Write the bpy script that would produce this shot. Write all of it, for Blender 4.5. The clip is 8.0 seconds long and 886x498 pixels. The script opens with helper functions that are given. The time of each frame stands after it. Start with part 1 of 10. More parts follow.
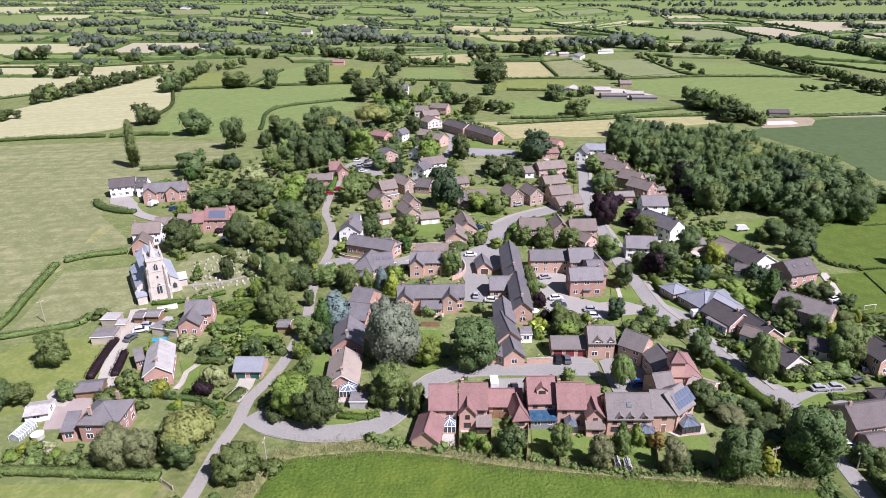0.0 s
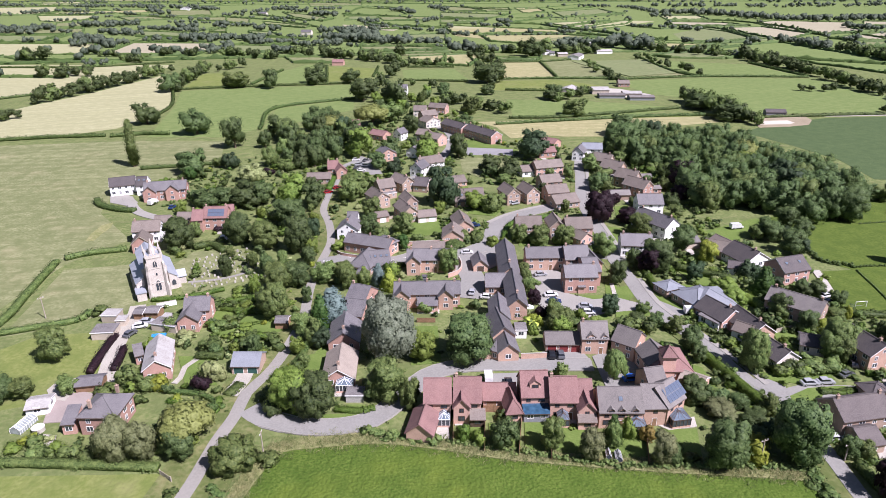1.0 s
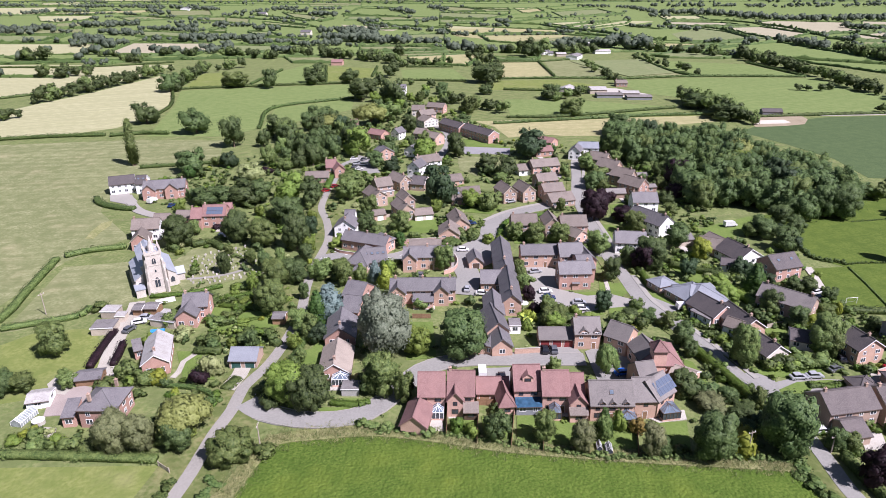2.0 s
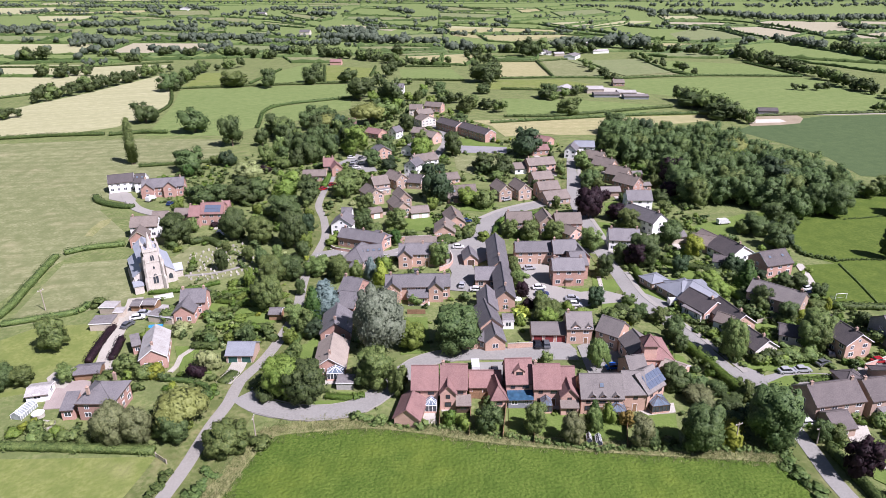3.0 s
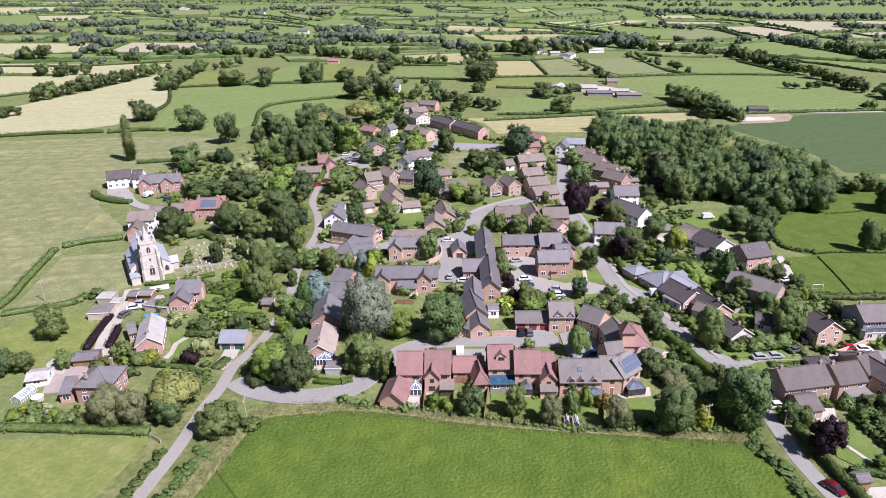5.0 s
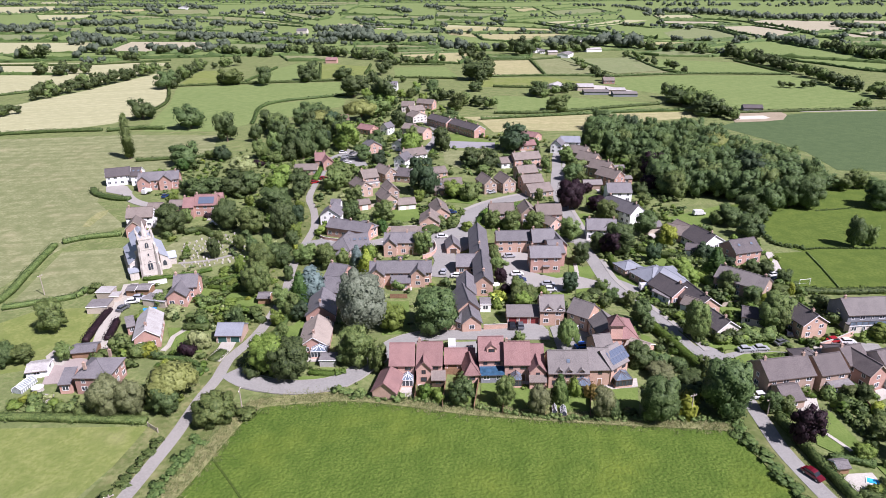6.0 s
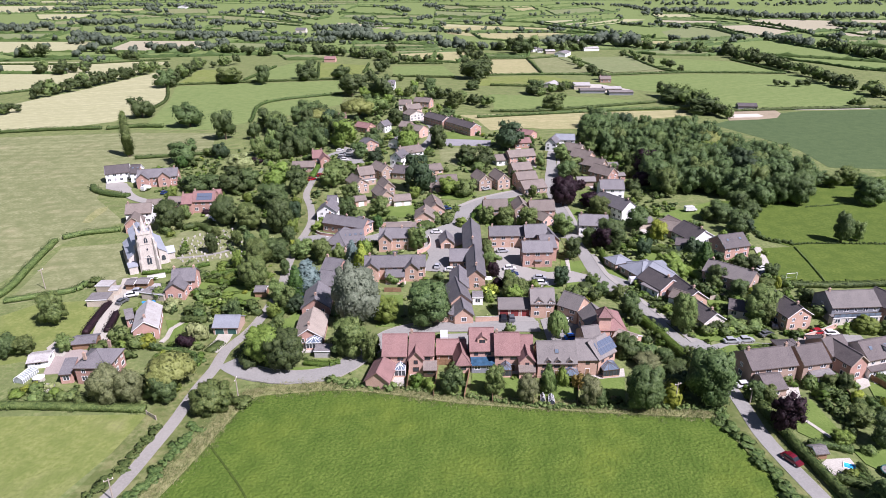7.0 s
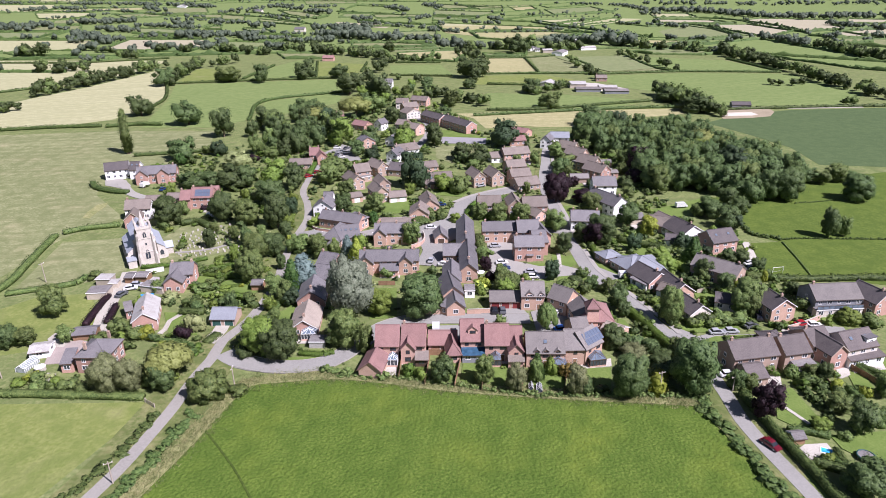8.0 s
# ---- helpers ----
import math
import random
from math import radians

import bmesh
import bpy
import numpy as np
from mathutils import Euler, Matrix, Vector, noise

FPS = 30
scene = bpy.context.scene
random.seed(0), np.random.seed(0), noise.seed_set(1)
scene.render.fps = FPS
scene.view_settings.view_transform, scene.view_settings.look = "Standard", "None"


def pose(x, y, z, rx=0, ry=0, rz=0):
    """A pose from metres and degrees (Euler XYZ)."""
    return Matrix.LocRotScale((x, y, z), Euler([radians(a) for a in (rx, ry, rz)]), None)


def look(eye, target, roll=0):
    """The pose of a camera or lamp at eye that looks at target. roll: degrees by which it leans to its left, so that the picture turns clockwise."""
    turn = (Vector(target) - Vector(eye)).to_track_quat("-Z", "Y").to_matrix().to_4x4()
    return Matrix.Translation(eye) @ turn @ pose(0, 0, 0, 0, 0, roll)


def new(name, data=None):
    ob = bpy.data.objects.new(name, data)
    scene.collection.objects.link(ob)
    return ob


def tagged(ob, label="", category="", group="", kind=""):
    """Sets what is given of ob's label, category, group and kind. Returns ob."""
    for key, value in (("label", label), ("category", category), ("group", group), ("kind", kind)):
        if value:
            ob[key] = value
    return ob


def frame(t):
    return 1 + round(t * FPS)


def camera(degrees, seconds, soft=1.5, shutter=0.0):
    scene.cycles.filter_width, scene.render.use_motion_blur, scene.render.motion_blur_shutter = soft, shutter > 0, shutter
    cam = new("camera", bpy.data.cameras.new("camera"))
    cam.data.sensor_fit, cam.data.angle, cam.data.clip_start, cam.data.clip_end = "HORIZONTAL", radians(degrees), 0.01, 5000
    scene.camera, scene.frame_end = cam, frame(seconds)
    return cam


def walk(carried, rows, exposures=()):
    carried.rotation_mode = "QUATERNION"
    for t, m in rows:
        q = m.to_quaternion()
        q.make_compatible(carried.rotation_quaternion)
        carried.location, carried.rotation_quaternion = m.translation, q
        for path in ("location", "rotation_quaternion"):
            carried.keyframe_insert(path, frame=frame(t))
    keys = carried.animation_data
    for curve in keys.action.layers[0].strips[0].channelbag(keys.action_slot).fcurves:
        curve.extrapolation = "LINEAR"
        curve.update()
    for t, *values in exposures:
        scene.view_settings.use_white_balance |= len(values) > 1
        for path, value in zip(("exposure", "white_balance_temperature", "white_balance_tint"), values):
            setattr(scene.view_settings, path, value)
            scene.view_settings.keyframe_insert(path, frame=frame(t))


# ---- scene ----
import collections

# the camera: a drone that glides backwards and to the right at one height
cam = camera(68.0, 8.0, soft=0.65)
PATH = [
    (0.0, 0.000, 0.000, 92.000, 0.000, -22.854, 0.459),
    (0.5, 0.652, -1.186, 91.957, 0.024, -22.830, 0.455),
    (1.0, 1.313, -2.417, 91.919, 0.040, -22.807, 0.474),
    (1.5, 1.991, -3.689, 91.906, 0.056, -22.788, 0.486),
    (3.0, 4.213, -7.601, 91.926, 0.023, -22.793, 0.492),
    (3.5, 5.041, -9.009, 91.907, 0.016, -22.781, 0.494),
    (4.0, 5.937, -10.539, 91.915, 0.015, -22.777, 0.492),
    (4.5, 6.875, -12.160, 91.962, 0.015, -22.799, 0.500),
    (6.0, 9.807, -17.540, 92.037, -0.029, -22.852, 0.467),
    (6.5, 10.783, -19.545, 92.072, -0.047, -22.881, 0.491),
    (7.0, 11.796, -21.693, 92.104, -0.052, -22.906, 0.466),
    (7.5, 12.801, -23.917, 92.114, -0.067, -22.924, 0.460),
    (8.0, 13.823, -26.144, 92.150, -0.101, -22.951, 0.429),
]


def aim(x, y, z, yaw, pitch, roll):
    a, b = radians(yaw), radians(pitch)
    way = Vector((-math.sin(a) * math.cos(b), math.cos(a) * math.cos(b), math.sin(b)))
    return look((x, y, z), Vector((x, y, z)) + way * 100, -roll)


walk(cam, [(t, aim(*row)) for t, *row in PATH], [(0.0, 0.82, 5900, 28), (8.0, 0.82, 5900, 28)])

# ---- light: high summer sun from ahead-right of the viewer's back, clear sky ----
SUN_AZ, SUN_EL = -37.0, 50.0
world = bpy.data.worlds.new("sky")
scene.world = world
world.use_nodes = True
wn = world.node_tree
wn.nodes.clear()
sky = wn.nodes.new("ShaderNodeTexSky")
sky.sky_type, sky.sun_disc = "NISHITA", False
sky.sun_elevation, sky.sun_rotation = radians(SUN_EL), radians(90 - SUN_AZ)
sky.air_density, sky.dust_density = 1.0, 1.0
bg = wn.nodes.new("ShaderNodeBackground")
bg.inputs["Strength"].default_value = 0.036
wo = wn.nodes.new("ShaderNodeOutputWorld")
wn.links.new(sky.outputs[0], bg.inputs[0])
wn.links.new(bg.outputs[0], wo.inputs[0])
sun_data = bpy.data.lights.new("sun", "SUN")
sun_data.energy, sun_data.angle, sun_data.color = 5.0, radians(0.53), (1.0, 0.96, 0.90)
sun_ob = new("sun", sun_data)
sa, se = radians(SUN_AZ), radians(SUN_EL)
sun_way = Vector((math.cos(sa) * math.cos(se), math.sin(sa) * math.cos(se), math.sin(se)))
sun_ob.matrix_world = Matrix.Translation((0, 0, 300)) @ sun_way.to_track_quat("Z", "Y").to_matrix().to_4x4()


# ---- materials ----
def shader(name, rough=0.8, metal=0.0, spec=0.3):
    m = bpy.data.materials.new(name)
    m.use_nodes = True
    p = m.node_tree.nodes["Principled BSDF"]
    p.inputs["Roughness"].default_value, p.inputs["Metallic"].default_value = rough, metal
    p.inputs["Specular IOR Level"].default_value = spec
    return m, m.node_tree, p


def mixed(nt, kind, fac, a, b):
    n = nt.nodes.new("ShaderNodeMix")
    n.data_type, n.blend_type = "RGBA", kind
    for slot, v in ((0, fac), (6, a), (7, b)):
        if isinstance(v, (int, float)):
            n.inputs[slot].default_value = v
        elif isinstance(v, tuple):
            n.inputs[slot].default_value = (*v[:3], 1)
        else:
            nt.links.new(v, n.inputs[slot])
    return n.outputs[2]


def noised(nt, scale, detail=4, coord="Object", stretch=None, lo=0.35, hi=0.65):
    tc = nt.nodes.new("ShaderNodeTexCoord")
    out = tc.outputs[coord]
    if coord == "World":
        out = tc.outputs["Object"]
    if stretch:
        if len(stretch) > 3:  # the bearing of the lines, clockwise from y
            tn = nt.nodes.new("ShaderNodeMapping")
            tn.inputs["Rotation"].default_value = (0, 0, radians(stretch[3]))
            nt.links.new(out, tn.inputs[0])
            out = tn.outputs[0]
        mp = nt.nodes.new("ShaderNodeMapping")
        mp.inputs["Scale"].default_value = stretch[:3]
        nt.links.new(out, mp.inputs[0])
        out = mp.outputs[0]
    n = nt.nodes.new("ShaderNodeTexNoise")
    n.inputs["Scale"].default_value, n.inputs["Detail"].default_value = scale, detail
    nt.links.new(out, n.inputs["Vector"])
    r = nt.nodes.new("ShaderNodeMapRange")
    r.inputs[1].default_value, r.inputs[2].default_value = lo, hi
    nt.links.new(n.outputs[0], r.inputs[0])
    return r.outputs[0]


def bumped(nt, p, height, strength=0.3, distance=0.05):
    b = nt.nodes.new("ShaderNodeBump")
    b.inputs["Strength"].default_value, b.inputs["Distance"].default_value = strength, distance
    nt.links.new(height, b.inputs["Height"])
    nt.links.new(b.outputs[0], p.inputs["Normal"])


def surface(name, base, dark, light, big=0.15, fine=3.0, rough=0.85, spec=0.2, vary=0.0, bump=0.15, stretch=None, metal=0.0):
    """A weathered surface: large stains, fine grain, and a little difference from thing to thing."""
    m, nt, p = shader(name, rough, metal, spec)
    col = mixed(nt, "MIX", noised(nt, big, 5, stretch=stretch), base, dark)
    grain = noised(nt, fine, 6, lo=0.40, hi=0.62)
    half = nt.nodes.new("ShaderNodeMath")
    half.operation = "MULTIPLY"
    half.inputs[1].default_value = 0.6
    nt.links.new(grain, half.inputs[0])
    col = mixed(nt, "MIX", half.outputs[0], col, light)
    if vary:
        oi = nt.nodes.new("ShaderNodeObjectInfo")
        hs = nt.nodes.new("ShaderNodeHueSaturation")
        mr = nt.nodes.new("ShaderNodeMapRange")
        mr.inputs[3].default_value, mr.inputs[4].default_value = 1 - vary, 1 + vary
        nt.links.new(oi.outputs["Random"], mr.inputs[0])
        nt.links.new(mr.outputs[0], hs.inputs["Value"])
        nt.links.new(col, hs.inputs["Color"])
        col = hs.outputs[0]
    nt.links.new(col, p.inputs["Base Color"])
    if bump:
        bumped(nt, p, grain, bump, 0.03)
    return m


def leafy(name, a, b, vary=0.25, hue=0.012, gaps=False):
    """Leaves: every clump takes its own tone, every plant its own shade."""
    m, nt, p = shader(name, 0.6, 0, 0.25)
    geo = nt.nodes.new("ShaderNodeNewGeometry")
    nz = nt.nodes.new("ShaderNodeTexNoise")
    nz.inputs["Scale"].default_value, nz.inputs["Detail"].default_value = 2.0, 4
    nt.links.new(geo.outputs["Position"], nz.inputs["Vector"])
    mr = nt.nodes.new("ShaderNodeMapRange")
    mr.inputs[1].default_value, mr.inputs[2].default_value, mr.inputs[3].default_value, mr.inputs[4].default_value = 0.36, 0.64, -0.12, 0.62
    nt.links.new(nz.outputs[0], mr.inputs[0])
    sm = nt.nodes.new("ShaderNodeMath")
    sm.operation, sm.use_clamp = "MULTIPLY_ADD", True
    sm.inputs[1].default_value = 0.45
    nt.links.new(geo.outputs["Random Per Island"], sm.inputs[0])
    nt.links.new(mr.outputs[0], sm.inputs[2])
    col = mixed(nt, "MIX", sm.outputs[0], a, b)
    bumped(nt, p, nz.outputs[0], 0.5, 0.35)
    oi = nt.nodes.new("ShaderNodeObjectInfo")
    hs = nt.nodes.new("ShaderNodeHueSaturation")
    for slot, lo, hi in (("Value", 1 - vary, 1 + vary), ("Hue", 0.5 - hue, 0.5 + hue)):
        mr = nt.nodes.new("ShaderNodeMapRange")
        mr.inputs[3].default_value, mr.inputs[4].default_value = lo, hi
        nt.links.new(oi.outputs["Random"], mr.inputs[0])
        nt.links.new(mr.outputs[0], hs.inputs[slot])
    nt.links.new(col, hs.inputs["Color"])
    nt.links.new(hs.outputs[0], p.inputs["Base Color"])
    tl = nt.nodes.new("ShaderNodeBsdfTranslucent")
    nt.links.new(hs.outputs[0], tl.inputs[0])
    mx = nt.nodes.new("ShaderNodeMixShader")
    mx.inputs[0].default_value = 0.30
    nt.links.new(p.outputs[0], mx.inputs[1])
    nt.links.new(tl.outputs[0], mx.inputs[2])
    last = mx
    if gaps:
        gn = nt.nodes.new("ShaderNodeTexNoise")
        gn.inputs["Scale"].default_value, gn.inputs["Detail"].default_value = 3.4, 2
        nt.links.new(geo.outputs["Position"], gn.inputs["Vector"])
        gt = nt.nodes.new("ShaderNodeMath")
        gt.operation = "GREATER_THAN"
        gt.inputs[1].default_value = 0.67
        nt.links.new(gn.outputs[0], gt.inputs[0])
        clear = nt.nodes.new("ShaderNodeBsdfTransparent")
        last = nt.nodes.new("ShaderNodeMixShader")
        nt.links.new(gt.outputs[0], last.inputs[0])
        nt.links.new(mx.outputs[0], last.inputs[1])
        nt.links.new(clear.outputs[0], last.inputs[2])
    nt.links.new(last.outputs[0], nt.nodes["Material Output"].inputs[0])
    return m


def turf(name, base, dark, light, stripe=0.0, angle=0.0, tint=None, scale=0.02, tuft=0.9, blotch=0.75, relief=0.25):
    """Grass or crop: broad patches, tufts, and mowing or drill lines where a field has them."""
    m, nt, p = shader(name, 0.9, 0, 0.1)
    col = mixed(nt, "MIX", noised(nt, scale, 6, lo=0.3, hi=0.7), base, dark)
    if tint:
        col = mixed(nt, "MIX", noised(nt, scale * 2.7, 5, lo=0.5, hi=0.75), col, tint)
    g1 = noised(nt, tuft, 9, lo=0.38, hi=0.64)
    hf = nt.nodes.new("ShaderNodeMath")
    hf.operation = "MULTIPLY"
    hf.inputs[1].default_value = 0.75
    nt.links.new(g1, hf.inputs[0])
    col = mixed(nt, "MIX", hf.outputs[0], col, light)
    if stripe:
        st = noised(nt, 0.22, 3, stretch=(1, 0.02, 1, angle), lo=0.44, hi=0.56)
        sf = nt.nodes.new("ShaderNodeMath")
        sf.operation = "MULTIPLY"
        sf.inputs[1].default_value = stripe
        nt.links.new(st, sf.inputs[0])
        col = mixed(nt, "MIX", sf.outputs[0], col, dark)
    nt.links.new(col, p.inputs["Base Color"])
    mid = nt.nodes.new("ShaderNodeMath")
    mid.operation = "MULTIPLY"
    mid.inputs[1].default_value = blotch
    nt.links.new(noised(nt, 0.19, 7, lo=0.42, hi=0.62), mid.inputs[0])
    col = mixed(nt, "MIX", mid.outputs[0], col, dark)
    nt.links.new(col, p.inputs["Base Color"])
    bumped(nt, p, noised(nt, 1.3, 9, lo=0.3, hi=0.7), relief, 0.4)
    return m


MAT = {
    "brickred": surface("red_brick", (0.408, 0.243, 0.193), (0.315, 0.181, 0.146), (0.509, 0.337, 0.275), 0.5, 6, vary=0.15),
    "brickorange": surface("orange_brick", (0.482, 0.317, 0.240), (0.387, 0.248, 0.186), (0.583, 0.414, 0.322), 0.5, 6, vary=0.12),
    "brickpink": surface("pink_brick", (0.520, 0.326, 0.261), (0.421, 0.253, 0.203), (0.636, 0.442, 0.364), 0.5, 6, vary=0.12),
    "brickbrown": surface("brown_brick", (0.358, 0.259, 0.202), (0.285, 0.198, 0.152), (0.442, 0.339, 0.276), 0.5, 6, vary=0.15),
    "white": surface("white_render", (0.82, 0.82, 0.80), (0.72, 0.72, 0.69), (0.86, 0.86, 0.84), 0.4, 3, 0.7),
    "cream": surface("cream_render", (0.60, 0.545, 0.48), (0.50, 0.45, 0.39), (0.67, 0.62, 0.56), 0.4, 3),
    "greyboard": surface("grey_cladding", (0.22, 0.23, 0.25), (0.17, 0.18, 0.19), (0.28, 0.29, 0.31), 0.4, 3),
    "redtile": surface("red_roof_tiles", (0.215, 0.122, 0.112), (0.155, 0.087, 0.082), (0.285, 0.178, 0.163), 0.35, 5, 0.8, vary=0.10, bump=0.4),
    "greytile": surface("grey_roof_tiles", (0.161, 0.147, 0.138), (0.12, 0.11, 0.106), (0.221, 0.202, 0.189), 0.35, 5, 0.8, vary=0.15, bump=0.4),
    "browntile": surface("brown_roof_tiles", (0.166, 0.138, 0.119), (0.119, 0.100, 0.087), (0.237, 0.205, 0.179), 0.35, 5, 0.8, vary=0.15, bump=0.4),
    "pinktile": surface("pale_roof_tiles", (0.290, 0.245, 0.204), (0.230, 0.192, 0.161), (0.354, 0.312, 0.267), 0.35, 5, 0.8, bump=0.4),
    "slate": surface("slate_roof", (0.124, 0.117, 0.120), (0.088, 0.083, 0.087), (0.200, 0.190, 0.194), 0.35, 5, 0.55, 0.4, vary=0.15, bump=0.3),
    "bluegrey": surface("blue_grey_roof", (0.20, 0.215, 0.24), (0.16, 0.17, 0.195), (0.26, 0.275, 0.30), 0.35, 5, 0.55, 0.4, bump=0.3),
    "rowtile": surface("weathered_dark_tiles", (0.112, 0.096, 0.092), (0.080, 0.069, 0.068), (0.165, 0.145, 0.138), 0.35, 5, 0.8, vary=0.12, bump=0.4),
    "darktile": surface("dark_roof_tiles", (0.085, 0.075, 0.075), (0.06, 0.055, 0.058), (0.13, 0.115, 0.11), 0.35, 5, 0.75, vary=0.12, bump=0.4),
    "corrugated": surface("corrugated_sheet", (0.36, 0.35, 0.335), (0.26, 0.24, 0.22), (0.45, 0.44, 0.42), 0.4, 3, 0.6, 0.4),
    "felt": surface("roofing_felt", (0.16, 0.15, 0.15), (0.11, 0.10, 0.10), (0.22, 0.21, 0.20), 0.5, 3, vary=0.15),
    "lead": surface("lead_sheet", (0.29, 0.315, 0.35), (0.23, 0.25, 0.285), (0.37, 0.395, 0.43), 0.3, 4, 0.5, 0.5),
    "stone": surface("church_stone", (0.506, 0.46, 0.408), (0.368, 0.333, 0.287), (0.632, 0.586, 0.529), 0.35, 4, 0.9, bump=0.5),
    "gravestone": surface("gravestone", (0.39, 0.367, 0.328), (0.273, 0.257, 0.226), (0.484, 0.46, 0.421), 0.6, 5, 0.9, vary=0.3),
    "frame": surface("white_frame", (0.80, 0.80, 0.79), (0.74, 0.74, 0.73), (0.82, 0.82, 0.81), 0.8, 3, 0.5, bump=0),
    "darkframe": surface("dark_frame", (0.09, 0.06, 0.045), (0.06, 0.04, 0.03), (0.12, 0.085, 0.065), 0.8, 3, 0.5, bump=0),
    "wood": surface("brown_timber", (0.25, 0.15, 0.085), (0.18, 0.105, 0.06), (0.33, 0.21, 0.13), 0.6, 5, vary=0.2),
    "palewood": surface("weathered_timber", (0.42, 0.36, 0.29), (0.32, 0.27, 0.21), (0.50, 0.45, 0.38), 0.6, 5, vary=0.2),
    "reddoor": surface("dark_red_paint", (0.20, 0.035, 0.035), (0.15, 0.028, 0.028), (0.25, 0.06, 0.055), 0.8, 4, 0.5, bump=0),
    "greendoor": surface("dark_green_paint", (0.03, 0.085, 0.075), (0.02, 0.06, 0.055), (0.05, 0.12, 0.10), 0.8, 4, 0.5, bump=0),
    "asphalt": surface("asphalt", (0.236, 0.231, 0.214), (0.200, 0.195, 0.180), (0.270, 0.264, 0.245), 0.08, 2.5, 0.9, bump=0.04),
    "footway": surface("footway_asphalt", (0.28, 0.268, 0.242), (0.245, 0.234, 0.21), (0.315, 0.3, 0.272), 0.1, 2.5, 0.9, bump=0.04),
    "lane": surface("pale_lane_surface", (0.25, 0.238, 0.212), (0.215, 0.205, 0.182), (0.285, 0.272, 0.245), 0.08, 2.5, 0.9, bump=0.04),
    "paving": surface("concrete_paving", (0.4, 0.38, 0.335), (0.31, 0.29, 0.25), (0.49, 0.465, 0.415), 0.15, 2.5, 0.9),
    "gravel": surface("pale_gravel", (0.36, 0.338, 0.290), (0.285, 0.265, 0.222), (0.45, 0.425, 0.372), 0.2, 4, 0.95),
    "brickpave": surface("block_paving", (0.295, 0.25, 0.228), (0.235, 0.195, 0.178), (0.36, 0.31, 0.285), 0.2, 4, 0.9),
    "soil": surface("bare_soil", (0.27, 0.225, 0.155), (0.20, 0.165, 0.105), (0.35, 0.30, 0.215), 0.12, 2, 0.95),
    "court": surface("court_surface", (0.24, 0.235, 0.24), (0.20, 0.195, 0.20), (0.29, 0.285, 0.29), 0.1, 2, 0.9),
    "bark": surface("bark", (0.14, 0.10, 0.07), (0.09, 0.065, 0.045), (0.20, 0.155, 0.115), 1.5, 8, 0.95),
    "pole": surface("grey_pole_timber", (0.34, 0.29, 0.24), (0.27, 0.23, 0.19), (0.42, 0.37, 0.32), 1.0, 6, 0.9),
    "metal": surface("galvanised_metal", (0.55, 0.56, 0.57), (0.47, 0.48, 0.49), (0.62, 0.63, 0.64), 1.0, 5, 0.45, 0.5, metal=0.7),
    "tyre": surface("tyre_rubber", (0.025, 0.025, 0.025), (0.018, 0.018, 0.018), (0.04, 0.04, 0.04), 2, 8, 0.8),
    # base colour lightened to carry the sky's reflection on the panels
    "solar": surface("solar_glass", (0.095, 0.12, 0.165), (0.08, 0.10, 0.14), (0.13, 0.155, 0.205), 1.0, 4, 0.15, 0.6, bump=0),
    "blueplastic": surface("blue_sheet", (0.03, 0.22, 0.52), (0.02, 0.17, 0.42), (0.06, 0.30, 0.60), 0.8, 4, 0.5),
    "sand": surface("arena_sand", (0.50, 0.45, 0.38), (0.43, 0.385, 0.32), (0.56, 0.51, 0.44), 0.1, 2, 0.95),
    # grounds
    "village": turf("village_grass", (0.138, 0.175, 0.058), (0.098, 0.132, 0.042), (0.215, 0.228, 0.10), tint=(0.20, 0.18, 0.10), scale=0.07),
    "lush": turf("lush_meadow", (0.073, 0.120, 0.017), (0.050, 0.091, 0.013), (0.128, 0.178, 0.034), 0.25, 8, tint=(0.130, 0.168, 0.022), scale=0.02, tuft=1.9, blotch=0.5, relief=0.6),
    # meadow track: the shade in its ruts is put into this dark green
    "trodden": turf("rut_shade_grass", (0.050, 0.078, 0.014), (0.038, 0.062, 0.011), (0.075, 0.105, 0.022)),
    "pasture": turf("pasture", (0.155, 0.185, 0.05), (0.125, 0.16, 0.042), (0.215, 0.235, 0.08), 0.15, 30, tint=(0.22, 0.21, 0.105)),
    # pasture for far fields, with distance haze mixed into its colour
    "ley": turf("hazed_pasture", (0.168, 0.196, 0.088), (0.138, 0.168, 0.074), (0.225, 0.245, 0.118), 0.2, 60, tint=(0.215, 0.21, 0.115)),
    "olive": turf("cut_meadow", (0.205, 0.22, 0.103), (0.135, 0.155, 0.065), (0.285, 0.285, 0.157), 0.5, 84, tint=(0.265, 0.245, 0.135)),
    "green": turf("green_field", (0.152, 0.200, 0.066), (0.122, 0.170, 0.053), (0.203, 0.243, 0.095), 0.3, 60),
    "bright": turf("bright_field", (0.081, 0.121, 0.02), (0.064, 0.1, 0.018), (0.118, 0.154, 0.032), 0.2, 75),
    "dull": turf("dull_crop", (0.072, 0.108, 0.043), (0.06, 0.093, 0.038), (0.092, 0.128, 0.054), 0.2, 70),
    "stubble": turf("stubble", (0.356, 0.344, 0.199), (0.285, 0.286, 0.155), (0.432, 0.412, 0.257), 0.7, 70, tint=(0.328, 0.330, 0.172)),
    "hay": turf("dry_hay_field", (0.33, 0.30, 0.155), (0.25, 0.24, 0.115), (0.42, 0.38, 0.215), 0.6, 88, tint=(0.24, 0.25, 0.11)),
    "tan": turf("ripe_field", (0.335, 0.307, 0.213), (0.289, 0.266, 0.178), (0.382, 0.356, 0.252), 0.35, 100),
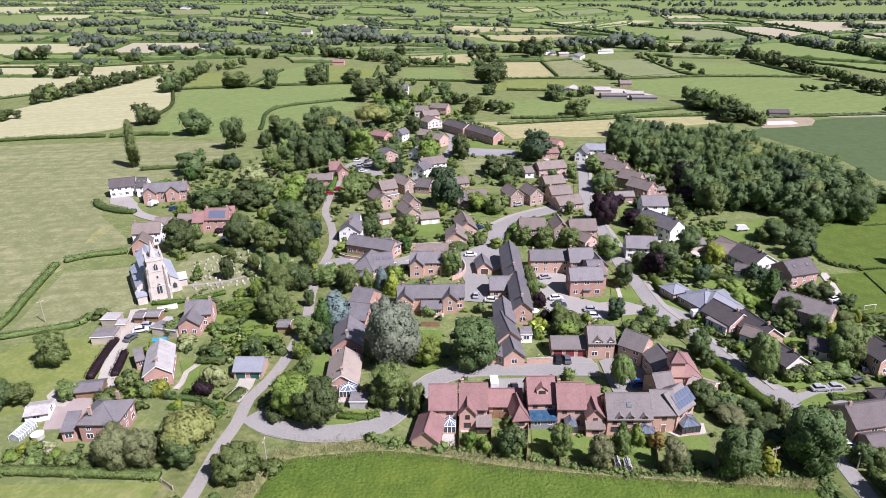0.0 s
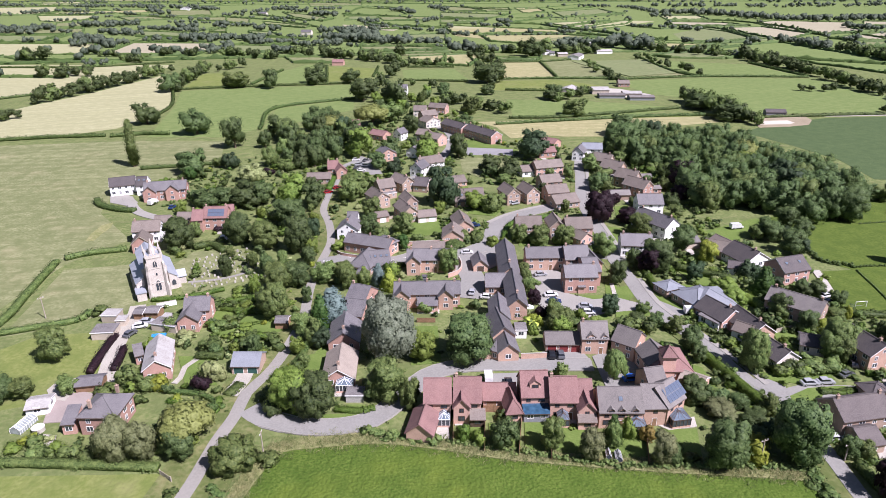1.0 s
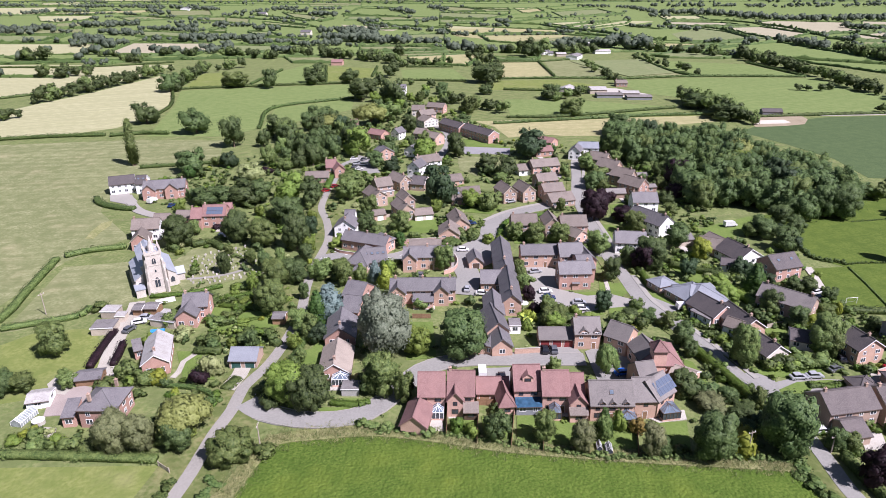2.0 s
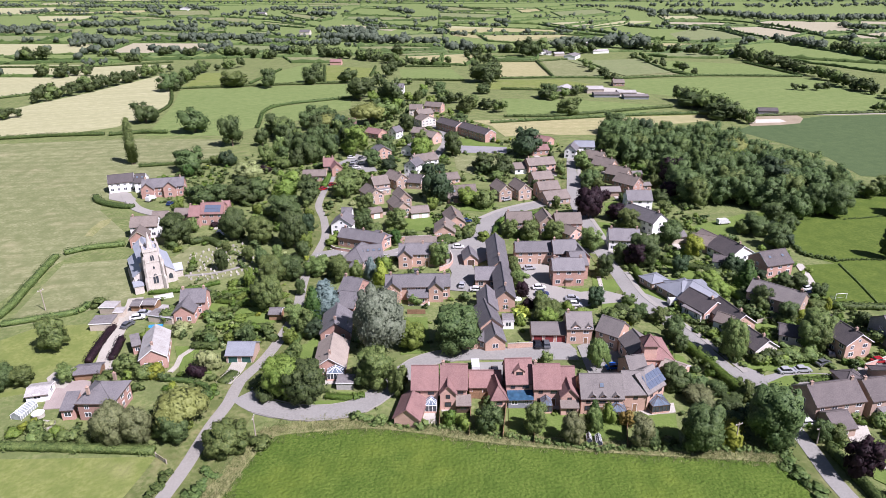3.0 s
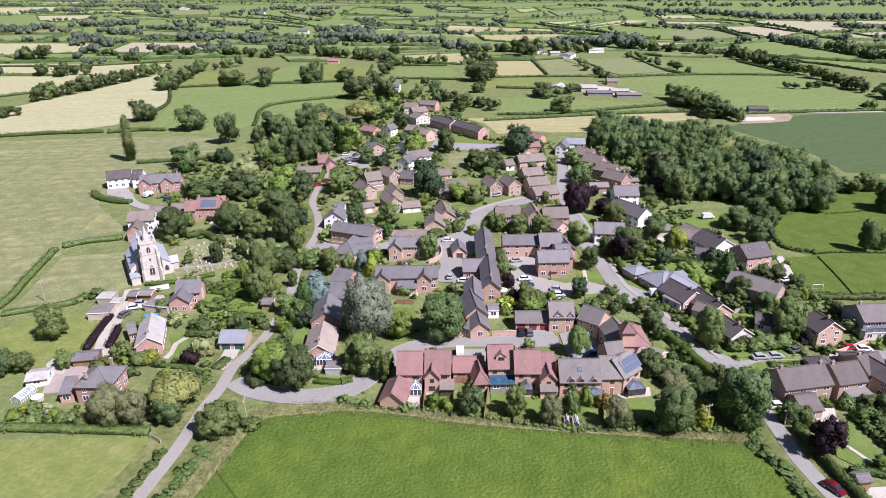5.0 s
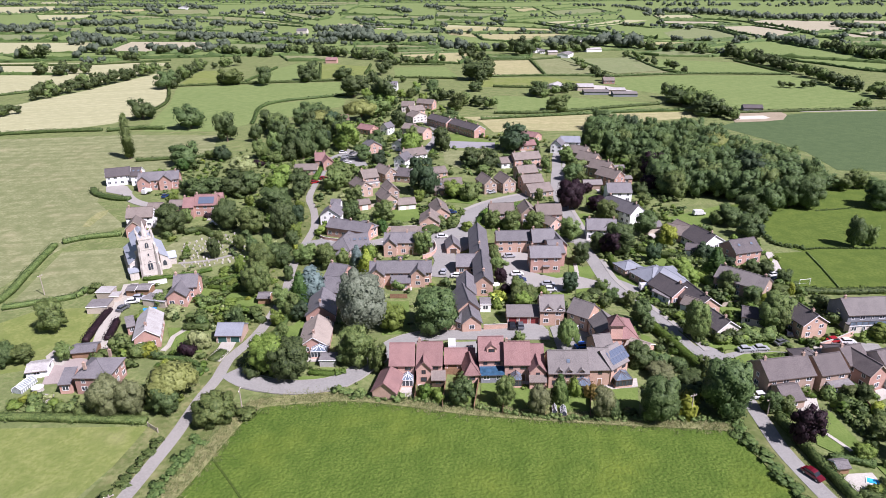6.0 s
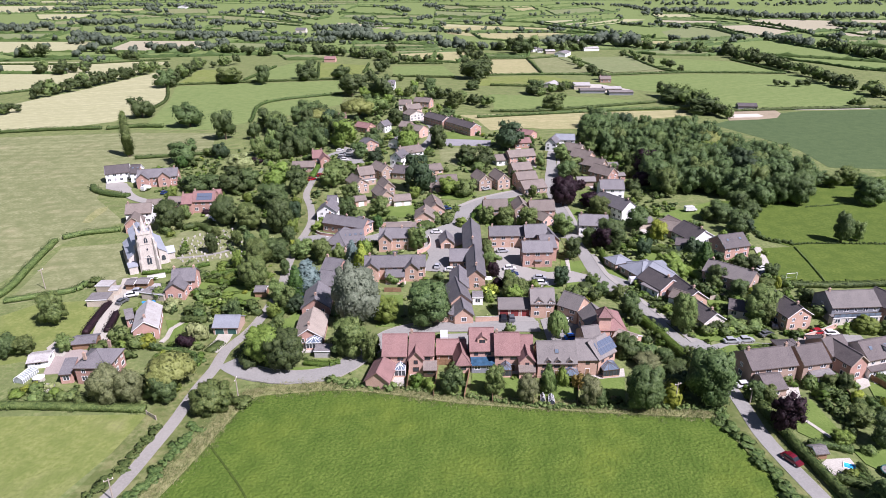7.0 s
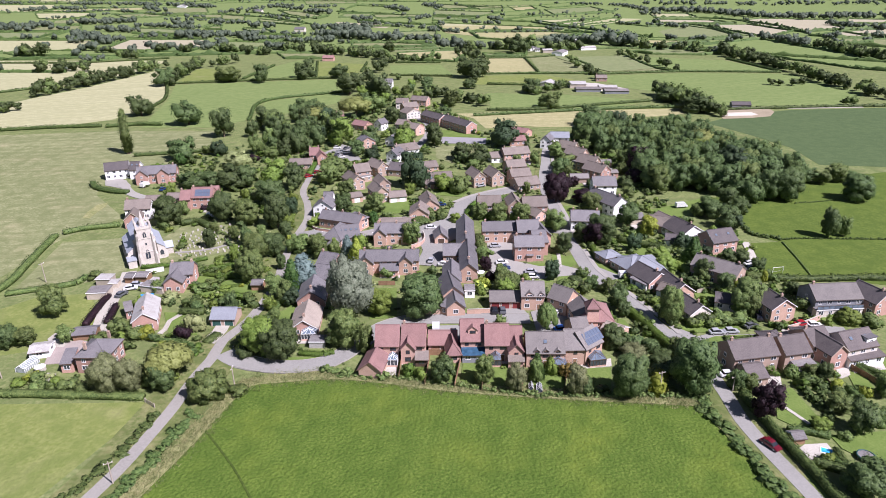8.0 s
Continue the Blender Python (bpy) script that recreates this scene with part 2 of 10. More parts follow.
    "straw": turf("long_dry_grass", (0.225, 0.225, 0.098), (0.155, 0.175, 0.062), (0.31, 0.29, 0.15), tint=(0.135, 0.165, 0.055), scale=0.12, blotch=0.4),
    "lawn": turf("lawn", (0.122, 0.176, 0.041), (0.099, 0.15, 0.034), (0.158, 0.207, 0.059), 0.3, 20, scale=0.1, tuft=1.6),
    "verge": turf("rough_verge", (0.115, 0.145, 0.045), (0.085, 0.11, 0.033), (0.20, 0.205, 0.09), tint=(0.21, 0.185, 0.09), scale=0.12),
}

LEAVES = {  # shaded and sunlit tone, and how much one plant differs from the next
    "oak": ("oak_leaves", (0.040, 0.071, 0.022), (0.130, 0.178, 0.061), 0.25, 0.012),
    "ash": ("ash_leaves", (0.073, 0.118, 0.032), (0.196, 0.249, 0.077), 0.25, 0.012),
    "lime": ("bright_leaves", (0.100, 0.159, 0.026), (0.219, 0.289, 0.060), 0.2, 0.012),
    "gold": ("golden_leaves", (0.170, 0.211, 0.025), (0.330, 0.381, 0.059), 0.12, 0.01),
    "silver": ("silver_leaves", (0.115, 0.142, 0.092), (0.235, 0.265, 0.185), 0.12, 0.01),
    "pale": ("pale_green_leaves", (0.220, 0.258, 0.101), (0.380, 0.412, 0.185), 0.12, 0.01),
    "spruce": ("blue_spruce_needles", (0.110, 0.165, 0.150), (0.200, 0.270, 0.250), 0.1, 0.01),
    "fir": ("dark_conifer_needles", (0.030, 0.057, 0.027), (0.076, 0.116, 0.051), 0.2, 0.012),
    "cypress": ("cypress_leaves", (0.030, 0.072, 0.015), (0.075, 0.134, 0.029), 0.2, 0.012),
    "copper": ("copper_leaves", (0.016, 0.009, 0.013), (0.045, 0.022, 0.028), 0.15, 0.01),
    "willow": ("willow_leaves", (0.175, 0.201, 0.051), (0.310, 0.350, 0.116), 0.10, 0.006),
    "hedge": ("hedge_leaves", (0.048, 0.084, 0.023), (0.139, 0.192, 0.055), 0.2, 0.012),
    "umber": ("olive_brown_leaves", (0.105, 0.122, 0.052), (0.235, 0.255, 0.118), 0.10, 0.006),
    # far trees: pale bluish haze put into both leaf tones
    "farwood": ("far_haze_leaves", (0.062, 0.088, 0.062), (0.150, 0.185, 0.118), 0.2, 0.012),
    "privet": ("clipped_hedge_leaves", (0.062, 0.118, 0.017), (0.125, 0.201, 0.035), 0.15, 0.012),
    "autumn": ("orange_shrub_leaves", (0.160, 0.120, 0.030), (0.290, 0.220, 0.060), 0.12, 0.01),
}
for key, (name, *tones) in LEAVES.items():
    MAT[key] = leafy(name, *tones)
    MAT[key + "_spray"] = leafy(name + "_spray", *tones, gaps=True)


def glassy(name, tint, rough=0.05):
    m, nt, p = shader(name, rough, 0, 0.6)
    p.inputs["Base Color"].default_value = (*tint, 1)
    hs = mixed(nt, "MIX", noised(nt, 0.8, 3), tint, tuple(c * 1.8 for c in tint))
    nt.links.new(hs, p.inputs["Base Color"])
    return m


MAT["glass"] = glassy("window_glass", (0.035, 0.040, 0.048))
MAT["carglass"] = glassy("car_glass", (0.015, 0.017, 0.02))
MAT["roofglass"] = glassy("conservatory_glass", (0.09, 0.115, 0.145), 0.12)
MAT["paleglass"] = glassy("pale_greenhouse_glass", (0.20, 0.22, 0.22), 0.15)
MAT["blueglass"] = glassy("blue_roof_glazing", (0.025, 0.06, 0.10), 0.12)
MAT["water"] = glassy("pool_water", (0.03, 0.27, 0.52))


def paint(name, col):
    m, nt, p = shader(name, 0.25, 0.15, 0.5)
    p.inputs["Coat Weight"].default_value = 0.6
    nt.links.new(mixed(nt, "MIX", noised(nt, 1.2, 3), col, tuple(c * 0.85 for c in col)), p.inputs["Base Color"])
    return m


for key, col in (("car_white", (0.78, 0.78, 0.77)), ("car_silver", (0.42, 0.43, 0.45)), ("car_black", (0.018, 0.018, 0.022)),
                 ("car_blue", (0.02, 0.05, 0.16)), ("car_red", (0.36, 0.015, 0.02)), ("car_crimson", (0.13, 0.008, 0.016)), ("car_grey", (0.12, 0.125, 0.135)), ("car_brightblue", (0.02, 0.12, 0.5))):
    MAT[key] = paint(key.replace("car_", "") + "_car_paint", col)


FOOT, LANES, PAVED = [], [], []  # what stands where, for planting


# ---- mesh tools ----
class Shape:
    """Collects vertices and faces of one mesh."""

    def __init__(self):
        self.v, self.f = [], []

    def add(self, verts, faces, m=None):
        n = len(self.v)
        self.v += [tuple(m @ Vector(p)) if m else tuple(p) for p in verts]
        self.f += [tuple(n + i for i in f) for f in faces]
        return self

    def box(self, x0, y0, z0, x1, y1, z1, m=None):
        c = [(x, y, z) for z in (z0, z1) for y in (y0, y1) for x in (x0, x1)]
        return self.add(c, [(0, 2, 3, 1), (4, 5, 7, 6), (0, 1, 5, 4), (2, 6, 7, 3), (0, 4, 6, 2), (1, 3, 7, 5)], m)

    def prism(self, profile, axis_a, axis_b, along, m=None):
        """A closed profile of (a, b) pairs swept from along[0] to along[1]; axis_a, axis_b name the profile's axes."""
        n = len(profile)
        third = 3 - axis_a - axis_b
        pts = []
        for s in along:
            for a, b in profile:
                p = [0, 0, 0]
                p[axis_a], p[axis_b], p[third] = a, b, s
                pts.append(p)
        faces = [tuple(range(n))[::-1], tuple(range(n, 2 * n))] + [(i, (i + 1) % n, n + (i + 1) % n, n + i) for i in range(n)]
        return self.add(pts, faces, m)

    def tube(self, path, radii, sides=6):
        """A tapered tube along a path of points."""
        rings = []
        for i, p in enumerate(path):
            d = (Vector(path[min(i + 1, len(path) - 1)]) - Vector(path[max(i - 1, 0)])).normalized()
            u = d.orthogonal().normalized()
            w = d.cross(u)
            rings.append([Vector(p) + (u * math.cos(a) + w * math.sin(a)) * radii[i] for a in (2 * math.pi * k / sides for k in range(sides))])
        verts = [p for r in rings for p in r]
        faces = [(i * sides + k, i * sides + (k + 1) % sides, (i + 1) * sides + (k + 1) % sides, (i + 1) * sides + k)
                 for i in range(len(path) - 1) for k in range(sides)]
        faces += [tuple(range(sides))[::-1], tuple(range(len(verts) - sides, len(verts)))]
        return self.add(verts, faces)

    def mesh(self, name, mats, smooth=False):
        me = bpy.data.meshes.new(name)
        me.from_pydata([tuple(p) for p in self.v], [], self.f)
        for mt in mats if isinstance(mats, (list, tuple)) else [mats]:
            me.materials.append(mt)
        bm = bmesh.new()
        bm.from_mesh(me)
        bmesh.ops.recalc_face_normals(bm, faces=bm.faces)
        bm.to_mesh(me)
        bm.free()
        if smooth:
            me.polygons.foreach_set("use_smooth", [True] * len(me.polygons))
        return me


def part(name, data, mat, parent=None, label="", at=None):
    """One mesh under a thing or under a part. data: a Shape or a ready mesh."""
    me = data.mesh(name, mat) if isinstance(data, Shape) else data
    ob = new(name, me)
    if parent:
        ob.parent = parent
    if at is not None:
        ob.matrix_basis = at
    if label:
        ob["label"] = label
    return ob


def root(name, m, label, category, group="", kind=""):
    ob = new(name)
    ob.empty_display_size = 0.5
    ob.matrix_basis = m
    return tagged(ob, label, category, group, kind)


def flat(name, points, mat, z, label="", category="", kind="structure"):
    """A level patch of ground with a skirt, its outline given as x, y pairs."""
    if category in ("yard", "car park", "tennis court", "forecourt", "patio", "parking bay", "parking court", "garage court", "driveway", "lawn", "field") and "churchyard" not in label:
        PAVED.append(points)
    pts = [Vector((points[i], points[i + 1], 0)) for i in range(0, len(points), 2)]
    c = sum(pts, Vector()) / len(pts)
    s = Shape()
    n = len(pts)
    s.add([(p.x - c.x, p.y - c.y, 0) for p in pts] + [(p.x - c.x, p.y - c.y, -0.3) for p in pts],
          [tuple(range(n))] + [(i, n + i, n + (i + 1) % n, (i + 1) % n) for i in range(n)])
    me = s.mesh(name, MAT[mat])
    if me.polygons[0].normal.z < 0:
        me.flip_normals()
    ob = new(name, me)
    ob.location = (c.x, c.y, z)
    return tagged(ob, label, category, "", kind)


def smooth_line(points, step):
    """Catmull-Rom through x, y pairs, as evenly as step allows."""
    p = [Vector((points[i], points[i + 1])) for i in range(0, len(points), 2)]
    p = [2 * p[0] - p[1]] + p + [2 * p[-1] - p[-2]]
    out = []
    for i in range(1, len(p) - 2):
        n = max(1, int((p[i + 1] - p[i]).length / step))
        for k in range(n):
            t = k / n
            a, b, c, d = p[i - 1:i + 3]
            out.append(0.5 * (2 * b + (c - a) * t + (2 * a - 5 * b + 4 * c - d) * t * t + (3 * b - a - 3 * c + d) * t ** 3))
    return out + [p[-2]]


def ribbon(name, points, width, mat, z, label, category, step=3.0):
    """A strip of road, path or verge along x, y pairs."""
    line = smooth_line(points, step)
    if name != "verge":
        LANES.append((line, width / 2))
    s = Shape()
    verts, faces = [], []
    for i, q in enumerate(line):
        d = line[min(i + 1, len(line) - 1)] - line[max(i - 1, 0)]
        nrm = Vector((-d.y, d.x)).normalized() * width / 2
        for w in (nrm, -nrm):
            verts.append((q.x + w.x, q.y + w.y, z))
        for w in (nrm, -nrm):
            verts.append((q.x + w.x, q.y + w.y, z - 0.3))
    for i in range(len(line) - 1):
        a, b = 4 * i, 4 * i + 4
        faces += [(a, a + 1, b + 1, b), (a, b, b + 2, a + 2), (a + 1, a + 3, b + 3, b + 1)]
    s.add(verts, faces)
    return tagged(part(name, s, MAT[mat]), label, category, "", "structure")


def kerb(points, offset, label="pale concrete kerb along a village road"):
    """A kerb: a low concrete edge that follows a road at a set offset."""
    line = smooth_line(points, 3.0)
    moved = []
    for i, q in enumerate(line):
        d = line[min(i + 1, len(line) - 1)] - line[max(i - 1, 0)]
        n = Vector((-d.y, d.x)).normalized() * offset
        moved += [q.x + n.x, q.y + n.y]
    LANES.append((line, abs(offset)))
    return ribbon("kerb", moved, 0.2, "footway", 0.34, label, "kerb")


def pavement(points, offset, width=1.6):
    line = smooth_line(points, 3.0)
    moved = []
    for i, q in enumerate(line):
        d = line[min(i + 1, len(line) - 1)] - line[max(i - 1, 0)]
        n = Vector((-d.y, d.x)).normalized() * offset
        moved += [q.x + n.x, q.y + n.y]
    return ribbon("pavement", moved, width, "footway", 0.33, "grey asphalt footway beside a road", "pavement")


# ---- houses ----
WINDOW_MESHES = {}


def lattice(xs, zs, y0, y1, holes):
    """A flat frame in one piece: a grid of bars with holes left open."""
    s = Shape()
    nx, nz = len(xs), len(zs)
    verts = [(x, y, z) for y in (y0, y1) for z in zs for x in xs]
    at = lambda i, j, k: k * nx * nz + j * nx + i
    solid = {(i, j) for i in range(nx - 1) for j in range(nz - 1)} - set(holes)
    faces = []
    for i, j in solid:
        faces += [(at(i, j, 0), at(i + 1, j, 0), at(i + 1, j + 1, 0), at(i, j + 1, 0)), (at(i, j, 1), at(i, j + 1, 1), at(i + 1, j + 1, 1), at(i + 1, j, 1))]
        for (di, dj), (p, q) in (((-1, 0), ((i, j), (i, j + 1))), ((1, 0), ((i + 1, j + 1), (i + 1, j))), ((0, -1), ((i + 1, j), (i, j))), ((0, 1), ((i, j + 1), (i + 1, j + 1)))):
            if (i + di, j + dj) not in solid:
                faces.append((at(*p, 0), at(*q, 0), at(*q, 1), at(*p, 1)))
    return s.add(verts, faces)


def window_meshes(w, h, framemat):
    key = (round(w, 1), round(h, 1), framemat)
    if key not in WINDOW_MESHES:
        w, h = key[0], key[1]
        t = 0.09
        xs = [-w / 2, -w / 2 + t, -t / 2, t / 2, w / 2 - t, w / 2] if w > 0.9 else [-w / 2, -w / 2 + t, w / 2 - t, w / 2]
        f = lattice(xs, [0, t, h - t, h], -0.06, 0.05, [(i, 1) for i in range(1, len(xs) - 1, 2)])
        p = Shape().box(-w / 2 + t, -0.025, t, w / 2 - t, 0.02, h - t)
        WINDOW_MESHES[key] = f.mesh("window_frame", MAT[framemat]), p.mesh("pane", MAT["glass"])
    return WINDOW_MESHES[key]


def put_window(house, m, w, h, framemat="frame"):
    fm, pm = window_meshes(w, h, framemat)
    wd = part("window", fm, None, house, at=m)
    part("pane", pm, None, wd)


def wall_frame(cx, cy, angle, z=0.0):
    """The pose of something on a wall whose outward normal is -y of its own frame."""
    return pose(cx, cy, z, 0, 0, angle)


DOOR_MESHES = {}


def put_door(house, m, mat="wood", w=0.95, h=2.05, name="door"):
    key = (mat, w, h, name)
    if key not in DOOR_MESHES:
        s = Shape().box(-w / 2 - 0.08, -0.05, 0, -w / 2, 0.05, h + 0.08).box(w / 2, -0.05, 0, w / 2 + 0.08, 0.05, h + 0.08).box(-w / 2, -0.05, h, w / 2, 0.05, h + 0.08)
        lf = Shape().box(-w / 2, -0.03, 0.02, w / 2, 0.02, h)
        for k in range(3):
            lf.box(-w / 2 + 0.1, -0.045, 0.2 + k * h * 0.31, w / 2 - 0.1, -0.03, 0.2 + k * h * 0.31 + h * 0.22)
        DOOR_MESHES[key] = s.mesh("door_frame", MAT["frame"]), lf.mesh("leaf", MAT[mat])
    a, b = DOOR_MESHES[key]
    d = part(name, a, None, house, at=m)
    part("leaf", b, None, d)


def block(house, x, y, rot, w, d, eave, rise, style="side", roof="browntile", wall="brickred", framemat="frame", windows=True,
          door="", chimney=0, garage="", skip="", trim="", z0=0.0, solar=False, rooflights=0, dormers=()):
    """One body of a house: walls, roof, gutters, windows. (x, y): the middle of its front wall in the house's frame; w along the front, d back from it."""
    base = pose(x, y, z0, 0, 0, rot)
    trim = trim or (roof if roof in ("redtile", "slate", "greytile", "bluegrey", "lead") else "palewood" if roof in ("browntile", "rowtile") else "frame")
    wl, rf, trims = Shape(), Shape(), []
    hw, over, th = w / 2, 0.35, 0.14
    if style == "gable":
        wl.prism([(-hw, 0), (hw, 0), (hw, eave), (0, eave + rise), (-hw, eave)], 0, 2, (0, d))
        k = rise / hw
        for sgn in (-1, 1):
            rf.prism([(0, eave + rise + th), (sgn * (hw + over), eave - over * k + th), (sgn * (hw + over), eave - over * k), (0, eave + rise)], 0, 2, (-over, d + over))
            trims.append(("gutter", Shape().box(sgn * (hw + over) - 0.06, -over, eave - over * k - 0.08, sgn * (hw + over) + 0.06, d + over, eave - over * k + 0.03)))
        for yy in (-over - 0.03, d + over):
            e0, e1 = hw + over, eave - over * k
            trims.append(("bargeboard", Shape().prism([(0, eave + rise + th * 0.6), (e0, e1 + th * 0.6), (e0, e1 - 0.12), (0, eave + rise - 0.16), (-e0, e1 - 0.12), (-e0, e1 + th * 0.6)], 0, 2, (yy, yy + 0.03))))
        rf.box(-0.13, -over, eave + rise + th - 0.03, 0.13, d + over, eave + rise + th + 0.07)
    elif style == "side":
        wl.prism([(0, 0), (d, 0), (d, eave), (d / 2, eave + rise), (0, eave)], 1, 2, (-hw, hw))
        k = rise / (d / 2)
        for y0, sgn in ((d / 2, -1), (d / 2, 1)):
            e = y0 + sgn * (d / 2 + over)
            rf.prism([(y0, eave + rise + th), (e, eave - over * k + th), (e, eave - over * k), (y0, eave + rise)], 1, 2, (-hw - 0.2, hw + 0.2))
            trims.append(("gutter", Shape().box(-hw - 0.2, e - 0.06, eave - over * k - 0.08, hw + 0.2, e + 0.06, eave - over * k + 0.03)))
        for xx in (-hw - 0.23, hw + 0.2):
            e0, e1 = d / 2 + over, eave - over * k
            trims.append(("bargeboard", Shape().prism([(d / 2, eave + rise + th * 0.6), (d / 2 + e0, e1 + th * 0.6), (d / 2 + e0, e1 - 0.12), (d / 2, eave + rise - 0.16), (d / 2 - e0, e1 - 0.12), (d / 2 - e0, e1 + th * 0.6)], 1, 2, (xx, xx + 0.03))))
        rf.box(-hw - 0.2, d / 2 - 0.13, eave + rise + th - 0.03, hw + 0.2, d / 2 + 0.13, eave + rise + th + 0.07)
    elif style == "hip":
        wl.box(-hw, 0, 0, hw, d, eave)
        o = over
        if w >= d:
            r0, r1 = (-hw + d / 2, d / 2), (hw - d / 2, d / 2)
        else:
            r0, r1 = (0, hw), (0, d - hw)
        z1, ze = eave + rise + th, eave + th - 0.1
        v = [(-hw - o, -o, ze), (hw + o, -o, ze), (hw + o, d + o, ze), (-hw - o, d + o, ze), (*r0, z1), (*r1, z1)]
        f = [(0, 1, 5, 4), (1, 2, 5), (2, 3, 4, 5), (3, 0, 4)] if w >= d else [(0, 1, 4), (1, 2, 5, 4), (2, 3, 5), (3, 0, 4, 5)]
        low = [(p[0], p[1], ze - 0.12) for p in v[:4]]
        rf.add(v + low, f + [(0, 6, 7, 1), (1, 7, 8, 2), (2, 8, 9, 3), (3, 9, 6, 0), (6, 9, 8, 7)])
        for a, b in ((v[0], v[4]), (v[1], v[5] if w >= d else v[4]), (v[2], v[5]), (v[3], v[4] if w >= d else v[5]), (v[4], v[5])):
            if (Vector(a) - Vector(b)).length > 0.05:
                rf.tube([a, b], [0.13, 0.13], 5)
        for a, b in (((-hw - o - 0.06, -o - 0.08), (hw + o + 0.06, -o)), ((-hw - o - 0.06, d + o), (hw + o + 0.06, d + o + 0.08)), ((-hw - o - 0.08, -o), (-hw - o, d + o)), ((hw + o, -o), (hw + o + 0.08, d + o))):
            trims.append(("gutter", Shape().box(a[0], a[1], ze - 0.18, b[0], b[1], ze - 0.04)))
    elif style == "lean":
        wl.prism([(0, 0), (d, 0), (d, eave + rise), (0, eave)], 1, 2, (-hw, hw))
        k = rise / d
        rf.prism([(d + 0.02, eave + rise + th), (-over, eave - over * k + th), (-over, eave - over * k), (d + 0.02, eave + rise)], 1, 2, (-hw - 0.15, hw + 0.15))
        trims.append(("gutter", Shape().box(-hw - 0.15, -over - 0.08, eave - over * k - 0.06, hw + 0.15, -over, eave - over * k + 0.05)))
    else:
        wl.box(-hw, 0, 0, hw, d, eave)
        rf.box(-hw - 0.15, -0.15, eave, hw + 0.15, d + 0.15, eave + 0.18)
        trims.append(("fascia", Shape().box(-hw - 0.19, -0.19, eave - 0.06, hw + 0.19, -0.15, eave + 0.2)))
    part("wall", wl, MAT[wall], house, at=base)
    part("roof", rf, MAT[roof], house, at=base)
    for nm, shp in trims:
        part(nm, shp, MAT[trim if nm != "gutter" else "darkframe"], house, at=base)
    spot_w = house.matrix_basis @ base
    FOOT.append((spot_w.inverted(), hw, d))
    # windows: storey by storey on the four sides
    floors = [0.95] if eave < 3.9 else [0.95, eave - 1.55]
    sides = {"f": (w, 0, 0, 0), "b": (w, 0, d, 180), "l": (d, -hw, d / 2, -90), "r": (d, hw, d / 2, 90)}
    wh = 1.15
    for s, (length, px_, py_, ang) in sides.items():
        far_off = (house.matrix_basis @ base).translation.y > 170
        if s in skip or not windows or (s == "b" and (far_off or eave < 3.9)):
            continue
        n = max(1, int((length - 0.6) / 2.5))
        if s in "lr" and style == "side":
            n = max(1, n // 2)
        for fl, z in enumerate(floors):
            for i in range(n):
                u = (i + 0.5) / n * length - length / 2
                wide = 1.5 if (i + fl) % 2 == 0 and length / n > 2.4 else 1.0
                spot = base @ wall_frame(px_, py_, ang) @ pose(u, 0, z)
                if s == "f" and fl == 0 and garage:
                    continue
                if s == "f" and fl == 0 and i == n // 2 and door:
                    put_door(house, base @ wall_frame(px_, py_, ang) @ pose(u, 0, 0), door)
                    continue
                put_window(house, spot, wide, wh if fl else wh + 0.15, framemat)
        if style == "gable" and s == "f" and rise > 2.2 and eave > 4 and w > 6:
            put_window(house, base @ pose(0, 0, eave + 0.25), 0.8, 0.9, framemat)
    if garage:
        n = max(1, int(w / 2.9))
        for i in range(n):
            put_door(house, base @ pose((i + 0.5) / n * w - hw, 0, 0), garage, 2.3, 2.1, "garage_door")
    for i in range(chimney):
        u = (-0.42, 0.42, 0.0)[i]
        cx, cy = (u * w, d / 2) if style == "side" else (0.0 if style == "gable" else u * w * 0.5, d * (0.5 + u * 0.8))
        s = Shape().box(-0.32, -0.26, -1.0, 0.32, 0.26, 0.75).box(-0.38, -0.32, 0.75, 0.38, 0.32, 0.88)
        ch = part("chimney", s, MAT["brickbrown"], house, at=base @ pose(cx, cy, eave + rise))
        part("chimney_pot", Shape().tube([(0, 0, 0.86), (0, 0, 1.2)], [0.13, 0.1], 8), MAT["brickpink"], ch)
    slope = math.degrees(math.atan2(rise, d / 2))
    for u, dw, back in dormers:
        # a dormer: cheeks and front, gabled roof, one window; back: how far up the slope it stands
        yb = back * d / 2
        zb, hd = eave + rise * back, 1.15
        if back < 0.05:  # a half-dormer that breaks the eaves
            yb, zb, hd = -0.12, eave - 0.55, 1.0
        deep = (hd + dw * 0.4) * d / 2 / rise
        m = base @ pose(u, yb, zb)
        dm = part("dormer", Shape().prism([(-dw / 2, -0.2), (dw / 2, -0.2), (dw / 2, hd), (0, hd + dw * 0.4), (-dw / 2, hd)], 0, 2, (0, deep)), MAT[wall], house, at=m)
        k = 0.8
        for sgn in (-1, 1):
            part("dormer_roof", Shape().prism([(0, hd + dw * 0.4 + 0.1), (sgn * (dw / 2 + 0.2), hd - 0.2 * k + 0.1), (sgn * (dw / 2 + 0.2), hd - 0.2 * k), (0, hd + dw * 0.4)], 0, 2, (-0.2, deep + 0.3)), MAT[roof], dm)
        part("dormer_window", window_meshes(min(dw - 0.3, 1.5), 0.9, framemat)[0], None, dm, at=pose(0, -0.02, 0.1))
        part("pane", window_meshes(min(dw - 0.3, 1.5), 0.9, framemat)[1], None, dm, at=pose(0, -0.02, 0.1))
